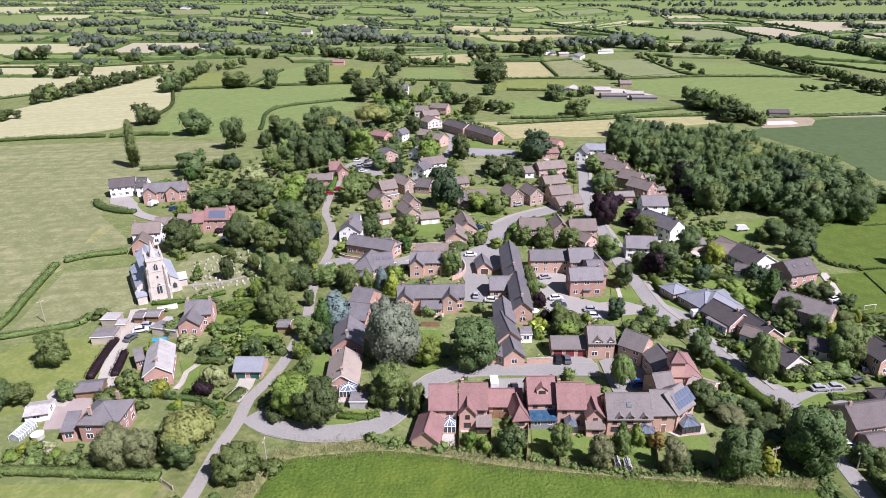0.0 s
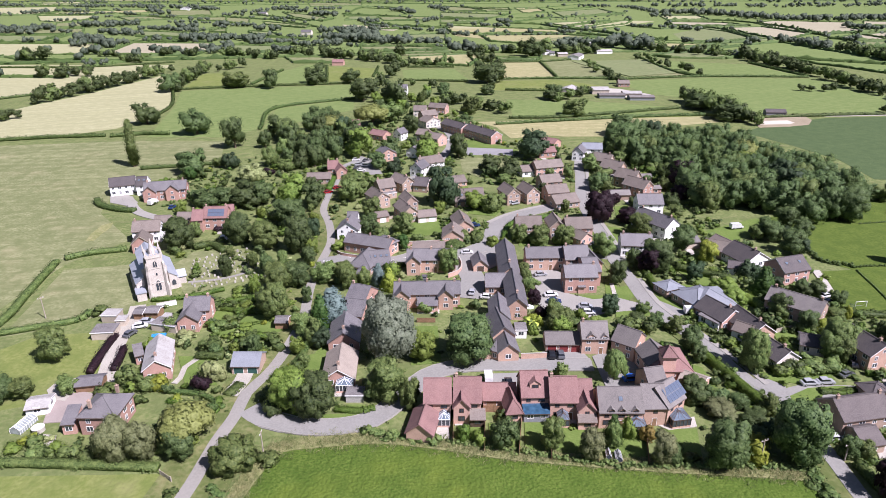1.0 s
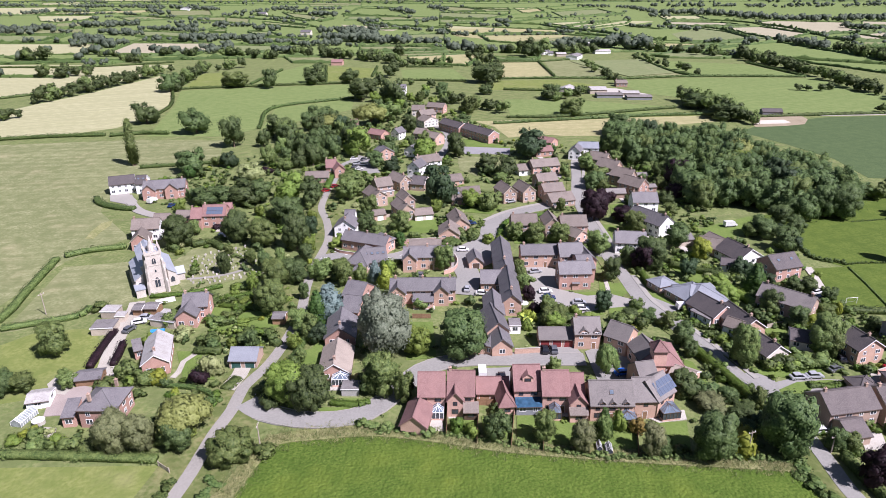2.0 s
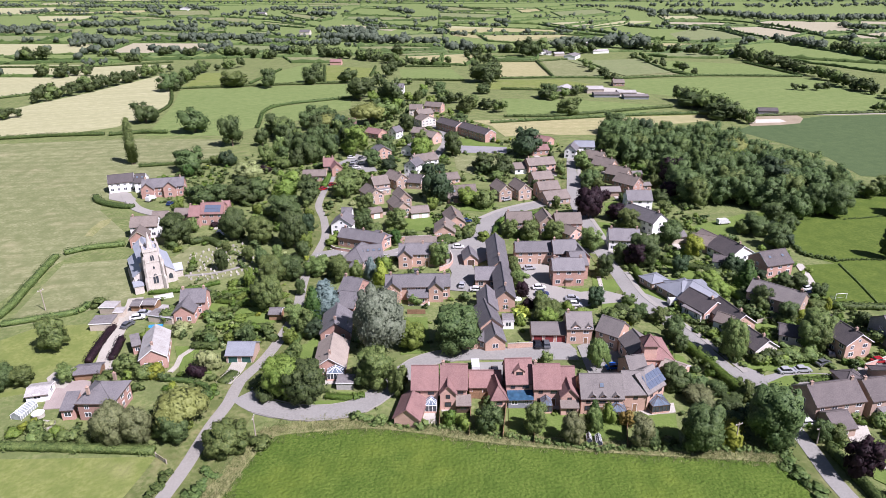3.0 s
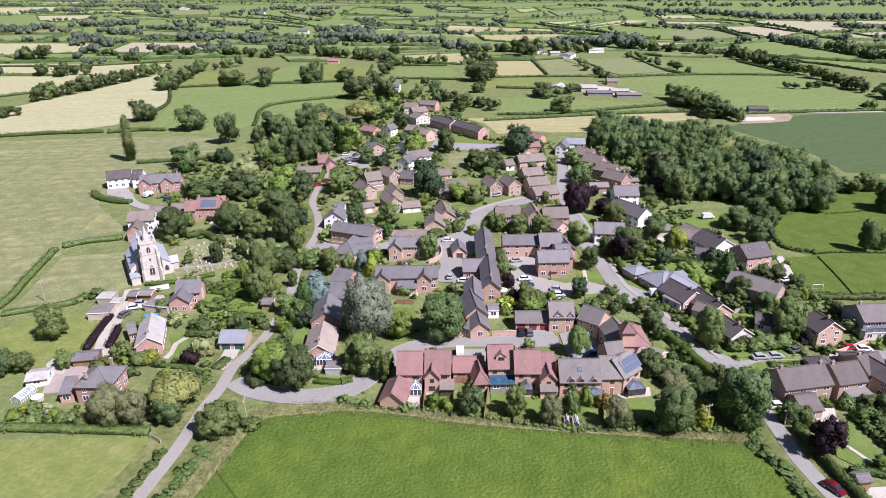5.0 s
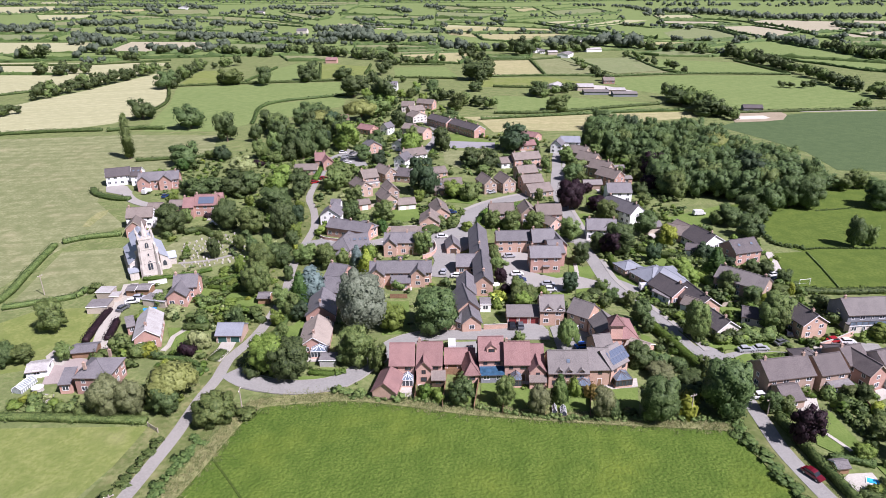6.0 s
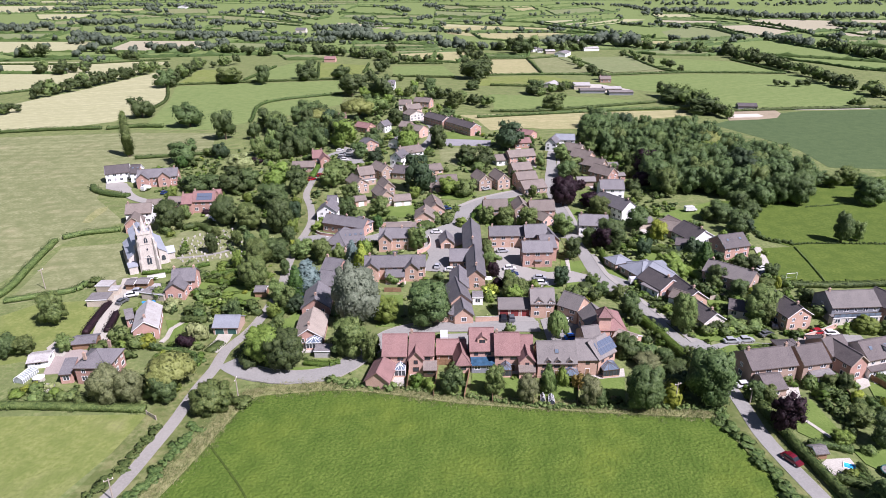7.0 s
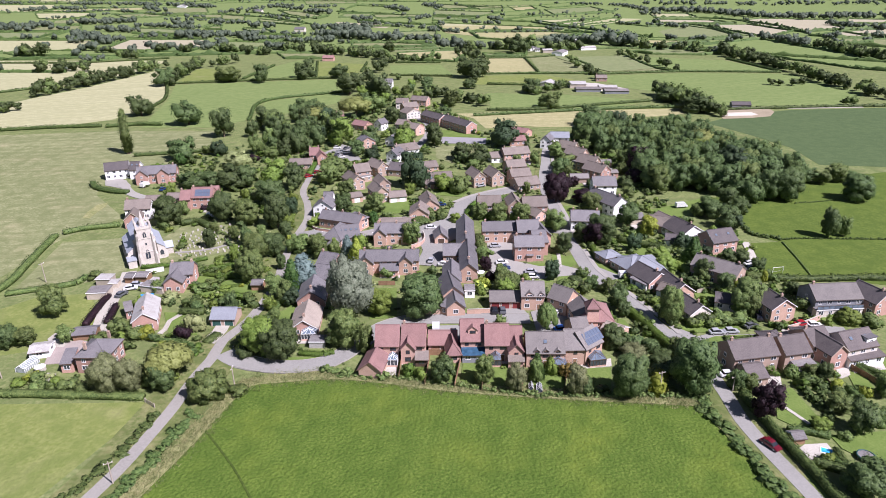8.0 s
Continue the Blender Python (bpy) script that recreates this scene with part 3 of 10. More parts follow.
    if solar and style == "side":
        for i in range(6):
            for j in range(2):
                u, v = -hw * 0.5 + i * 1.05, 0.55 + j * 1.7
                m = base @ pose(u, 0, eave, slope, 0, 0) @ pose(0, v, th + 0.02)
                part("solar_panel", Shape().box(-0.5, 0, 0, 0.5, 1.62, 0.06), MAT["solar"], house, at=m)
    for i in range(rooflights):
        m = base @ pose((i + 0.5) / rooflights * w - hw, 0, eave, slope, 0, 0) @ pose(0, d * 0.28, th)
        rl = part("rooflight", Shape().box(-0.5, 0, 0, 0.5, 1.1, 0.07), MAT["darkframe"], house, at=m)
        part("pane", Shape().box(-0.42, 0.08, 0.07, 0.42, 1.02, 0.085), MAT["roofglass"], rl)


ROOFWORD = {"redtile": "red-brown tiled", "greytile": "grey tiled", "browntile": "brown tiled", "rowtile": "dark brown tiled", "pinktile": "pale tiled", "slate": "slate",
            "bluegrey": "blue-grey", "darktile": "dark tiled", "corrugated": "corrugated", "felt": "felted", "lead": "lead", "blueglass": "blue glass"}
WALLWORD = {"brickred": "red brick", "brickorange": "orange brick", "brickpink": "pinkish brick", "brickbrown": "brown brick", "white": "white rendered",
            "cream": "cream rendered", "greyboard": "grey clad", "stone": "stone", "wood": "timber", "palewood": "weathered timber", "corrugated": "metal sheet"}


def house(x, y, rot, w, d, eave, rise, style="side", roof="browntile", wall="brickred", label="", kind="house", **more):
    size = "two-storey" if eave > 3.9 else "single-storey"
    label = label or f"{size} {WALLWORD[wall]} {kind.replace('_', ' ')} with a {ROOFWORD[roof]} roof"
    h = root(kind, pose(x, y, 0, 0, 0, rot), label, kind.replace("_", " "), "village buildings")
    block(h, 0, 0, 0, w, d, eave, rise, style, roof, wall, **more)
    return h


def wing(h, x, y, rot, w, d, eave, rise, style="gable", roof="browntile", wall="brickred", **more):
    """A wing of a house, given in the world's plan."""
    m = h.matrix_basis.inverted() @ pose(x, y, 0, 0, 0, rot)
    t, a = m.translation, math.degrees(m.to_euler().z)
    block(h, t.x, t.y, a, w, d, eave, rise, style, roof, wall, **more)


def balcony(h, deep):
    """A glazed balcony rail over the projecting ground floor of a house."""
    last = [o for o in h.children if o.name.startswith("roof")][-1]
    xs = [v.co.x for v in last.data.vertices]
    x0, x1 = min(xs) + 0.2, max(xs) - 0.2
    m = last.matrix_basis
    n = 9
    for i in range(n):
        u = x0 + (x1 - x0) * i / (n - 1)
        part("balcony_post", Shape().box(u - 0.04, -0.04, 2.68, u + 0.04, 0.04, 3.75), MAT["darkframe"], h, at=m)
    part("balcony_rail", Shape().box(x0, -0.05, 3.72, x1, 0.05, 3.82), MAT["darkframe"], h, at=m)
    part("balcony_glass", Shape().box(x0, -0.015, 2.75, x1, 0.015, 3.68), MAT["roofglass"], h, at=m)


def conservatory(x, y, rot, w, d, mat="frame", label="white framed glass conservatory against a brick house"):
    """Glazed room with a hipped glass roof."""
    h = root("conservatory", pose(x, y, 0, 0, 0, rot), label, "conservatory")
    hw = w / 2
    part("base_wall", Shape().box(-hw, 0, 0, hw, d, 0.6), MAT["brickpink"], h)
    part("glazing", Shape().box(-hw + 0.03, 0.03, 0.6, hw - 0.03, d, 2.2), MAT["glass"], h)
    fr = Shape()
    n = max(2, int(w / 0.8))
    for i in range(n + 1):
        fr.box(-hw + i * w / n - 0.05, -0.03, 0.6, -hw + i * w / n + 0.05, 0.05, 2.25)
    for sx in (-hw, hw):
        for j in range(1, 4):
            fr.box(sx - 0.05, j * d / 4 - 0.05, 0.6, sx + 0.05, j * d / 4 + 0.05, 2.25)
    fr.box(-hw - 0.06, -0.06, 2.15, hw + 0.06, 0.06, 2.32).box(-hw - 0.06, 0, 2.15, -hw + 0.06, d, 2.32).box(hw - 0.06, 0, 2.15, hw + 0.06, d, 2.32)
    c, top = (0, min(hw, d * 0.5), 3.3), (0, d, 3.3)
    eaves = [(-hw, d, 2.32), (-hw, 0, 2.32), (-hw * 0.4, -0.02, 2.32), (hw * 0.4, -0.02, 2.32), (hw, 0, 2.32), (hw, d, 2.32)]
    part("glass_roof", Shape().add(eaves + [c, top], [(0, 1, 6, 7), (1, 2, 6), (2, 3, 6), (3, 4, 6), (4, 5, 7, 6)]), MAT["roofglass"], h)
    for e in eaves[1:5]:
        fr.tube([e, c], [0.06, 0.06], 4)
    for k in range(1, 4):
        f = k / 4
        for sx in (-hw, hw):
            fr.tube([(sx, d * f, 2.34), (0, max(c[1], d * f), 3.32)], [0.045, 0.045], 4)
    fr.tube([c, top], [0.07, 0.07], 4)
    part("frame", fr, MAT[mat], h)
    return h


# ---- plants ----


def leaf_cards(points, normals, size, gen, flat=0.5):
    """Bent leaf clumps: two triangles round each point, leaning to its normal."""
    n = len(points)
    nr = normals + gen.normal(0, flat, (n, 3))
    nr /= np.linalg.norm(nr, axis=1)[:, None] + 1e-9
    h = gen.normal(0, 1, (n, 3))
    u = np.cross(nr, h)
    u /= np.linalg.norm(u, axis=1)[:, None] + 1e-9
    w = np.cross(nr, u)
    s = size * gen.uniform(0.6, 1.3, (n, 1))
    bend = nr * s * gen.uniform(-0.22, 0.08, (n, 1))
    quad = np.stack([points - u * s, points - w * s * 0.7 + bend, points + u * s, points + w * s * 0.7 + bend], 1)
    return quad.reshape(-1, 3)


def cards_mesh(name, quads, mat, extra=None, normals=None):
    """One mesh of leaf cards and solid boughs; normals: how each vertex faces, so that a crown shades as one rounded mass."""
    nv = len(quads)
    verts = quads
    faces = np.arange(nv).reshape(-1, 4)
    sizes = [4] * len(faces)
    loops = faces.ravel()
    if extra:
        ev, ef = np.array(extra[0]), np.array(extra[1])
        verts = np.vstack([verts, ev])
        loops = np.concatenate([loops, (ef + nv).ravel()])
        sizes += [ef.shape[1]] * len(ef)
    me = bpy.data.meshes.new(name)
    me.vertices.add(len(verts))
    me.vertices.foreach_set("co", verts.astype(np.float32).ravel())
    me.loops.add(len(loops))
    me.loops.foreach_set("vertex_index", loops.astype(np.int32))
    me.polygons.add(len(sizes))
    starts = np.concatenate([[0], np.cumsum(sizes)[:-1]]).astype(np.int32)
    me.polygons.foreach_set("loop_start", starts)
    spray = MAT.get(next((k + "_spray" for k, v in MAT.items() if v == mat), ""), mat)
    me.materials.append(spray)
    me.materials.append(mat)
    if extra:
        me.polygons.foreach_set("material_index", np.repeat([0, 1], [len(faces), len(sizes) - len(faces)]).astype(np.int32))
    me.update(calc_edges=True)
    if normals is not None:
        me.normals_split_custom_set_from_vertices(normals.astype(np.float32))
    return me


def facing(v):
    return v / (np.linalg.norm(v, axis=1)[:, None] + 1e-9)


def ball_points(gen, n):
    p = gen.normal(0, 1, (n, 3))
    return p / np.linalg.norm(p, axis=1)[:, None]


ICO = {}


def ico(level=2):
    if level not in ICO:
        bm = bmesh.new()
        bmesh.ops.create_icosphere(bm, subdivisions=level, radius=1)
        ICO[level] = np.array([v.co[:] for v in bm.verts]), np.array([[v.index for v in f.verts] for f in bm.faces])
        bm.free()
    return ICO[level]


def lobes(gen, shape, n):
    """Centres and radii of the boughs of a crown of unit height and half-width 0.5 or so."""
    out = []
    if shape == "round":
        for _ in range(n):
            a, r, z = gen.uniform(0, 6.28), 0.31 * math.sqrt(gen.uniform()), gen.uniform(0.17, 0.83)
            k = 1 - 0.55 * abs(z - 0.48) / 0.4
            fine = 1.0 if n < 40 else 0.78
            out.append((math.cos(a) * r * (0.62 + k * 0.62), math.sin(a) * r * (0.62 + k * 0.62), z, gen.uniform(0.10, 0.20) * fine))
        out.append((0, 0, 0.48, 0.27))
    elif shape == "cone":
        for i in range(n):
            z = 0.06 + 0.86 * i / n
            r = 0.26 * (1 - z) + 0.015
            for a in np.linspace(0, 6.28, 5)[:-1] + gen.uniform(0, 6):
                out.append((math.cos(a) * r * 0.7, math.sin(a) * r * 0.7, z, r * 0.75 + 0.02))
    elif shape == "column":
        for i in range(n):
            z = 0.08 + 0.84 * i / n
            r = 0.095 * (1 - z) ** 0.55 * (0.75 + 0.5 * z)
            a = gen.uniform(0, 6.28)
            out.append((math.cos(a) * 0.016, math.sin(a) * 0.016, z, r + 0.012))
    elif shape == "weep":
        for _ in range(n):
            a, r = gen.uniform(0, 6.28), 0.40 * math.sqrt(gen.uniform(0.1, 1))
            z = 0.78 - 1.5 * r * r - gen.uniform(0, 0.25)
            out.append((math.cos(a) * r, math.sin(a) * r, max(0.2, z), gen.uniform(0.12, 0.18)))
        out.append((0, 0, 0.55, 0.3))
    elif shape == "thicket":
        for _ in range(n):
            a, r = gen.uniform(0, 6.28), 0.42 * math.sqrt(gen.uniform())
            top = 0.88 * math.sqrt(max(0.05, 1 - (r / 0.5) ** 2))
            out.append((math.cos(a) * r, math.sin(a) * r, gen.uniform(0.08, top), gen.uniform(0.10, 0.15)))
    elif shape == "bush":
        for _ in range(n):
            a, r, z = gen.uniform(0, 6.28), 0.34 * math.sqrt(gen.uniform()), gen.uniform(0.15, 0.68)
            out.append((math.cos(a) * r, math.sin(a) * r, z, gen.uniform(0.18, 0.30)))
    return np.array(out)


def crown_data(seed, shape, n_lobes, n_cards, size, core=0.80):
    gen = np.random.default_rng(seed)
    L = lobes(gen, shape, n_lobes)
    w = L[:, 3] ** 2
    pick = gen.choice(len(L), n_cards * 2, p=w / w.sum())
    d = ball_points(gen, n_cards * 2)
    lump = 1 + 0.20 * np.sin(d[:, 0] * 7 + pick) * np.sin(d[:, 1] * 6 + 2 * pick) + gen.normal(0, 0.15, len(d))
    p = L[pick, :3] + d * (L[pick, 3] * lump)[:, None]
    keep = np.ones(len(p), bool)
    for i, l in enumerate(L):
        inside = (np.linalg.norm(p - l[:3], axis=1) < l[3] * 0.86) & (pick != i)
        keep &= ~inside
    p, d = p[keep][:n_cards], d[keep][:n_cards]
    mid = np.array([0, 0, 0.42])
    out = facing(d * 0.55 + facing(p - mid) * 0.55)
    q = leaf_cards(p, out + np.array([0, 0, 0.15]), size, gen, 0.15)
    qn = np.repeat(facing(out + gen.normal(0, 0.16, p.shape)), 4, 0)
    iv, fc = ico(1)
    ev, ef, en = [], [], []
    for i, l in enumerate(L):
        jag = 1 + gen.normal(0, 0.14, (len(iv), 1))
        v = l[:3] + iv * l[3] * core * jag
        ev.append(v)
        ef.append(fc + i * len(iv))
        en.append(facing(iv * 0.55 + facing(v - mid) * 0.55))
    return q, (np.vstack(ev), np.vstack(ef)), np.vstack([qn] + en)


CROWNS = {}
KINDS = {  # shape, lobes, cards, leaf size, core
    "round": ("round", 48, 2500, 0.0235, 0.85), "great": ("round", 100, 4600, 0.0195, 0.85), "weep": ("weep", 34, 2200, 0.026, 0.92), "cone": ("cone", 9, 1100, 0.023, 0.78),
    "column": ("column", 34, 1700, 0.014, 0.9), "bush": ("bush", 11, 230, 0.060, 0.85), "wood": ("round", 26, 950, 0.034, 0.85), "thicket": ("thicket", 95, 2800, 0.0225, 0.92), "far": ("round", 11, 200, 0.064, 0.84), "clump": ("bush", 3, 28, 0.16, 0.86), "shrublet": ("bush", 5, 66, 0.108, 0.90),
}


def crown_mesh(kind, mat, variant):
    key = (kind, mat, variant)
    if key not in CROWNS:
        base = (kind, variant)
        if base not in CROWNS:
            CROWNS[base] = crown_data(hash_of(kind) + 17 * variant, *KINDS[kind])
        q, ex, nn = CROWNS[base]
        CROWNS[key] = cards_mesh("crown", q, MAT[mat], ex, nn)
    return CROWNS[key]


def hash_of(word):
    return sum(ord(c) * (i + 3) for i, c in enumerate(word))


TRUNKS = {}


def trunk_mesh(kind, variant):
    key = (kind, variant)
    if key not in TRUNKS:
        gen = np.random.default_rng(70 + variant)
        s = Shape()
        top = 0.45 if kind in ("round", "great", "weep", "wood", "far") else 0.7
        s.tube([(0, 0, -0.02), (0, 0, 0.03), (0.004, 0.004, 0.2), (0.01, -0.005, top)], [0.04, 0.028, 0.022, 0.010], 7)
        if kind in ("round", "great", "weep", "wood", "far"):
            for k in range(5):
                a = k * 1.26 + gen.uniform(0, 0.6)
                r = gen.uniform(0.16, 0.26)
                s.tube([(0, 0, 0.16 + 0.03 * k), (math.cos(a) * r * 0.5, math.sin(a) * r * 0.5, 0.30 + 0.03 * k), (math.cos(a) * r, math.sin(a) * r, 0.46 + 0.03 * k)], [0.014, 0.010, 0.004], 5)
        TRUNKS[key] = s.mesh("trunk", MAT["bark"])
    return TRUNKS[key]


TREEWORD = {"umber": "olive-brown leafed", "oak": "dark green broadleaf", "ash": "mid-green broadleaf", "lime": "bright green broadleaf", "gold": "golden-yellow", "silver": "silver-grey leaved",
            "pale": "pale variegated", "spruce": "blue-grey spruce", "fir": "dark conifer", "cypress": "green cypress", "copper": "dark purple copper-leaved", "willow": "yellow-green weeping",
            "hedge": "dark green", "privet": "green", "autumn": "orange-leaved"}
count = [0]


def tree(x, y, height, width, mat="oak", kind="round", where="standing among village gardens", group="village trees"):
    """One tree: trunk and crown on an empty at its foot. width: the crown's breadth in metres."""
    count[0] += 1
    v = count[0] % 4
    if kind == "round" and y > 250:
        kind = "wood"
    if kind == "round" and height > 10.5:
        kind = "great"
    nominal = {"round": 0.92, "great": 0.92, "weep": 0.98, "cone": 0.5, "column": 0.2, "wood": 0.92, "far": 0.92}[kind] * height
    k = width / nominal
    t = root("tree", pose(x, y, 0, 0, 0, (count[0] * 77) % 360), f"{TREEWORD[mat]} tree {where}", "tree", group)
    t.scale = (height * k, height * k, height)
    part("trunk", trunk_mesh(kind, v % 2), None, t)
    part("crown", crown_mesh(kind, mat, v), None, t)
    return t


def shrub(x, y, height, width, mat="hedge"):
    """One bush, leafy to the ground."""
    count[0] += 1
    if width > 5.5:
        s = root("shrub", pose(x, y, -0.05 * height, 0, 0, (count[0] * 77) % 360), f"{TREEWORD[mat]} spreading garden shrub growing in grass", "shrub", "garden shrubs")
        s.scale = (width, width, height / 0.92)
        part("foliage", crown_mesh("bush" if width < 7 else "thicket", mat, count[0] % 4), None, s)
        if "stems" not in TRUNKS:
            st = Shape()
            for k in range(6):
                a = k * 1.05
                st.tube([(0.03 * math.cos(a), 0.03 * math.sin(a), 0), (0.16 * math.cos(a), 0.16 * math.sin(a), 0.3), (0.26 * math.cos(a), 0.26 * math.sin(a), 0.55)], [0.012, 0.009, 0.004], 5)
            TRUNKS["stems"] = st.mesh("stems", MAT["bark"])
        part("stems", TRUNKS["stems"], None, s)
        return s
    s = new("shrub", crown_mesh("bush", mat, count[0] % 4))
    s.matrix_basis = pose(x, y, -0.05 * height, 0, 0, (count[0] * 77) % 360)
    s.scale = (width, width, height / 0.92)
    return tagged(s, f"{TREEWORD[mat]} rounded garden shrub growing in grass", "shrub", "garden shrubs")


def hedge_quads(points, h, w, per_m, size, gen, wob=0.15, step=1.5):
    w0 = w
    line = smooth_line(points, step)
    P = np.array([(q.x, q.y) for q in line])
    seg = np.diff(P, axis=0)
    L = np.linalg.norm(seg, axis=1)
    cum = np.concatenate([[0], np.cumsum(L)])
    n = int(cum[-1] * per_m)
    s = gen.uniform(0, cum[-1], n)
    i = np.clip(np.searchsorted(cum, s) - 1, 0, len(L) - 1)
    f = (s - cum[i]) / L[i]
    c = P[i] + seg[i] * f[:, None]
    nv = np.stack([-seg[i][:, 1], seg[i][:, 0]], 1) / L[i][:, None]
    a = gen.uniform(-0.35, math.pi + 0.35, n)
    hh = h * (1 + wob * np.sin(s * 0.31) * np.sin(s * 0.83 + 1) + gen.normal(0, wob * 0.3, n))
    cx, cz = np.cos(a), np.sin(a)
    w = w * (1 + wob * 1.6 * np.sin(s * 0.23 + 2) * np.sin(s * 0.61) + gen.normal(0, wob * 0.35, n))
    sq = np.maximum(np.abs(cx), np.abs(cz)) ** 0.6
    off, z = cx / sq * w / 2, np.clip(0.5 + cz / sq * 0.5, 0.02, 1.05) * hh
    p = np.column_stack([c + nv * off[:, None], z])
    nn = np.column_stack([nv * cx[:, None], cz + 0.2])
    q = leaf_cards(p, nn, size, gen, 0.2)
    qn = np.repeat(facing(facing(nn) + gen.normal(0, 0.16, nn.shape)), 4, 0)
    ev, ef = [], []
    k = 0
    for j, (b, e) in enumerate(zip(P[:-1], P[1:])):
        m = np.array([-(e - b)[1], (e - b)[0]]) / np.linalg.norm(e - b) * w0 * 0.36
        top = h * (0.88 - wob * 0.5)
        for c2 in (b, e):
            ev += [(*(c2 + m), 0), (*(c2 + m * 0.9), top * 0.9), (*(c2 - m * 0.9), top), (*(c2 - m), 0)]
        ef += [(k, k + 1, k + 5, k + 4), (k + 1, k + 2, k + 6, k + 5), (k + 2, k + 3, k + 7, k + 6), (k + 3, k, k + 4, k + 7)]
        if j == 0:
            ef.append((k, k + 3, k + 2, k + 1))
        k += 8
    ef.append((k - 4, k - 3, k - 2, k - 1))
    return q, (ev, ef), np.vstack([qn, np.zeros((len(ev), 3))])


def bush_row(points, h, w, gen):
    quads, cq, verts, cv, faces, off = [], [], [], [], [], 0
    line = smooth_line(points, max(0.5, w * 0.36))
    for i, c in enumerate(line):
        key = ("shrublet", i % 4)
        if key not in CROWNS:
            CROWNS[key] = crown_data(hash_of("shrublet") + 17 * (i % 4), *KINDS["shrublet"])
        q, (ev, ef), nn = CROWNS[key]
        k, a = w * gen.uniform(0.9, 1.5), gen.uniform(0, 6.28)
        turn = np.array([[math.cos(a) * k, -math.sin(a) * k, 0], [math.sin(a) * k, math.cos(a) * k, 0], [0, 0, h * gen.uniform(0.75, 1.5)]])
        at = (c.x + gen.normal(0, 0.17 * w), c.y + gen.normal(0, 0.17 * w), -0.05 * h)
        n2 = nn @ np.linalg.inv(turn)
        quads.append(q @ turn.T + at)
        cq.append(n2[:len(q)])
        verts.append(ev @ turn.T + at)
        cv.append(n2[len(q):])
        faces.append(ef + off)
        off += len(ev)
    return np.vstack(quads), (np.vstack(verts), np.vstack(faces)), facing(np.vstack(cq + cv))


def hedge(points, h=1.8, w=1.4, mat="hedge", size=0.22, per_m=26, wob=0.15, label=""):
    """A hedge along x, y pairs; past a wobble of 0.4 an unclipped one, grown together from many bushes."""
    count[0] += 1
    gen = np.random.default_rng(count[0])
    q, ex, nn = bush_row(points, h, w, gen) if wob > 0.4 else hedge_quads(points, h, w, per_m, size, gen, wob)
    ob = new("hedge", cards_mesh("hedge", q, MAT[mat], ex, nn))
    word = "neatly clipped bright green" if mat == "privet" else "rough dark green"
    return tagged(ob, label or f"{word} hedge along a grass boundary", "hedge", "hedges")



def inside(poly, x, y):
    hit = False
    n = len(poly) // 2
    for i in range(n):
        x1, y1, x2, y2 = poly[2 * i], poly[2 * i + 1], poly[(2 * i + 2) % (2 * n)], poly[(2 * i + 3) % (2 * n)]
        if (y1 > y) != (y2 > y) and x < (x2 - x1) * (y - y1) / (y2 - y1) + x1:
            hit = not hit
    return hit


def free_spot(x, y, gap):
    """Whether a place is clear of walls and roads."""
    for inv, hw, d in FOOT:
        q = inv @ Vector((x, y, 0))
        if -hw - gap < q.x < hw + gap and -gap < q.y < d + gap:
            return False
    for poly in PAVED:
        if inside(poly, x, y):
            return False
    for line, half in LANES:
        if min((q.x - x) ** 2 + (q.y - y) ** 2 for q in line) < (half + gap) ** 2:
            return False
    return True


def spots(poly, n, near, seed, gap=None, clear=()):
    """Up to n random places in an outline, at least near apart."""
    gen = random.Random(seed)
    xs, ys = poly[0::2], poly[1::2]
    out, tries = list(clear), 0
    first = len(out)
    while len(out) - first < n and tries < n * 60:
        tries += 1
        x, y = gen.uniform(min(xs), max(xs)), gen.uniform(min(ys), max(ys))
        if inside(poly, x, y) and all((x - a) ** 2 + (y - b) ** 2 > near * near for a, b in out) and (gap is None or free_spot(x, y, gap)):
            out.append((x, y))
    return out[first:]


STUFF = collections.defaultdict(list)


def stuff_tree(heap, x, y, height, width, mat, kind):
    """A tree of a wood or hedgerow too dense to count: its leaves join the heap of that kind."""
    count[0] += 1
    key = (kind, count[0] % 4)
    if key not in CROWNS:
        CROWNS[key] = crown_data(hash_of(kind) + 17 * (count[0] % 4), *KINDS[kind])
    q, (ev, ef), nn = CROWNS[key]
    k = width / 0.92
    a = count[0] * 1.3
    turn = np.array([[math.cos(a) * k, -math.sin(a) * k, 0], [math.sin(a) * k, math.cos(a) * k, 0], [0, 0, height]])
    STUFF[heap, mat].append((q @ turn.T + (x, y, 0), ev @ turn.T + (x, y, 0), ef, nn @ np.linalg.inv(turn)))


def pour(heap, mat, name, label):
    """Makes one mesh of a heap."""
    got = STUFF.pop((heap, mat), None)
    if not got:
        return
    off, faces = 0, []
    for _, v, f, _ in got:
        faces.append(f + off)
        off += len(v)
    nn = facing(np.vstack([g[3][:len(g[0])] for g in got] + [g[3][len(g[0]):] for g in got]))
    me = cards_mesh(name, np.vstack([g[0] for g in got]), MAT[mat], (np.vstack([g[1] for g in got]), np.vstack(faces)), nn)
    tagged(new(name, me), label, name.replace("_", " "), "", "stuff")


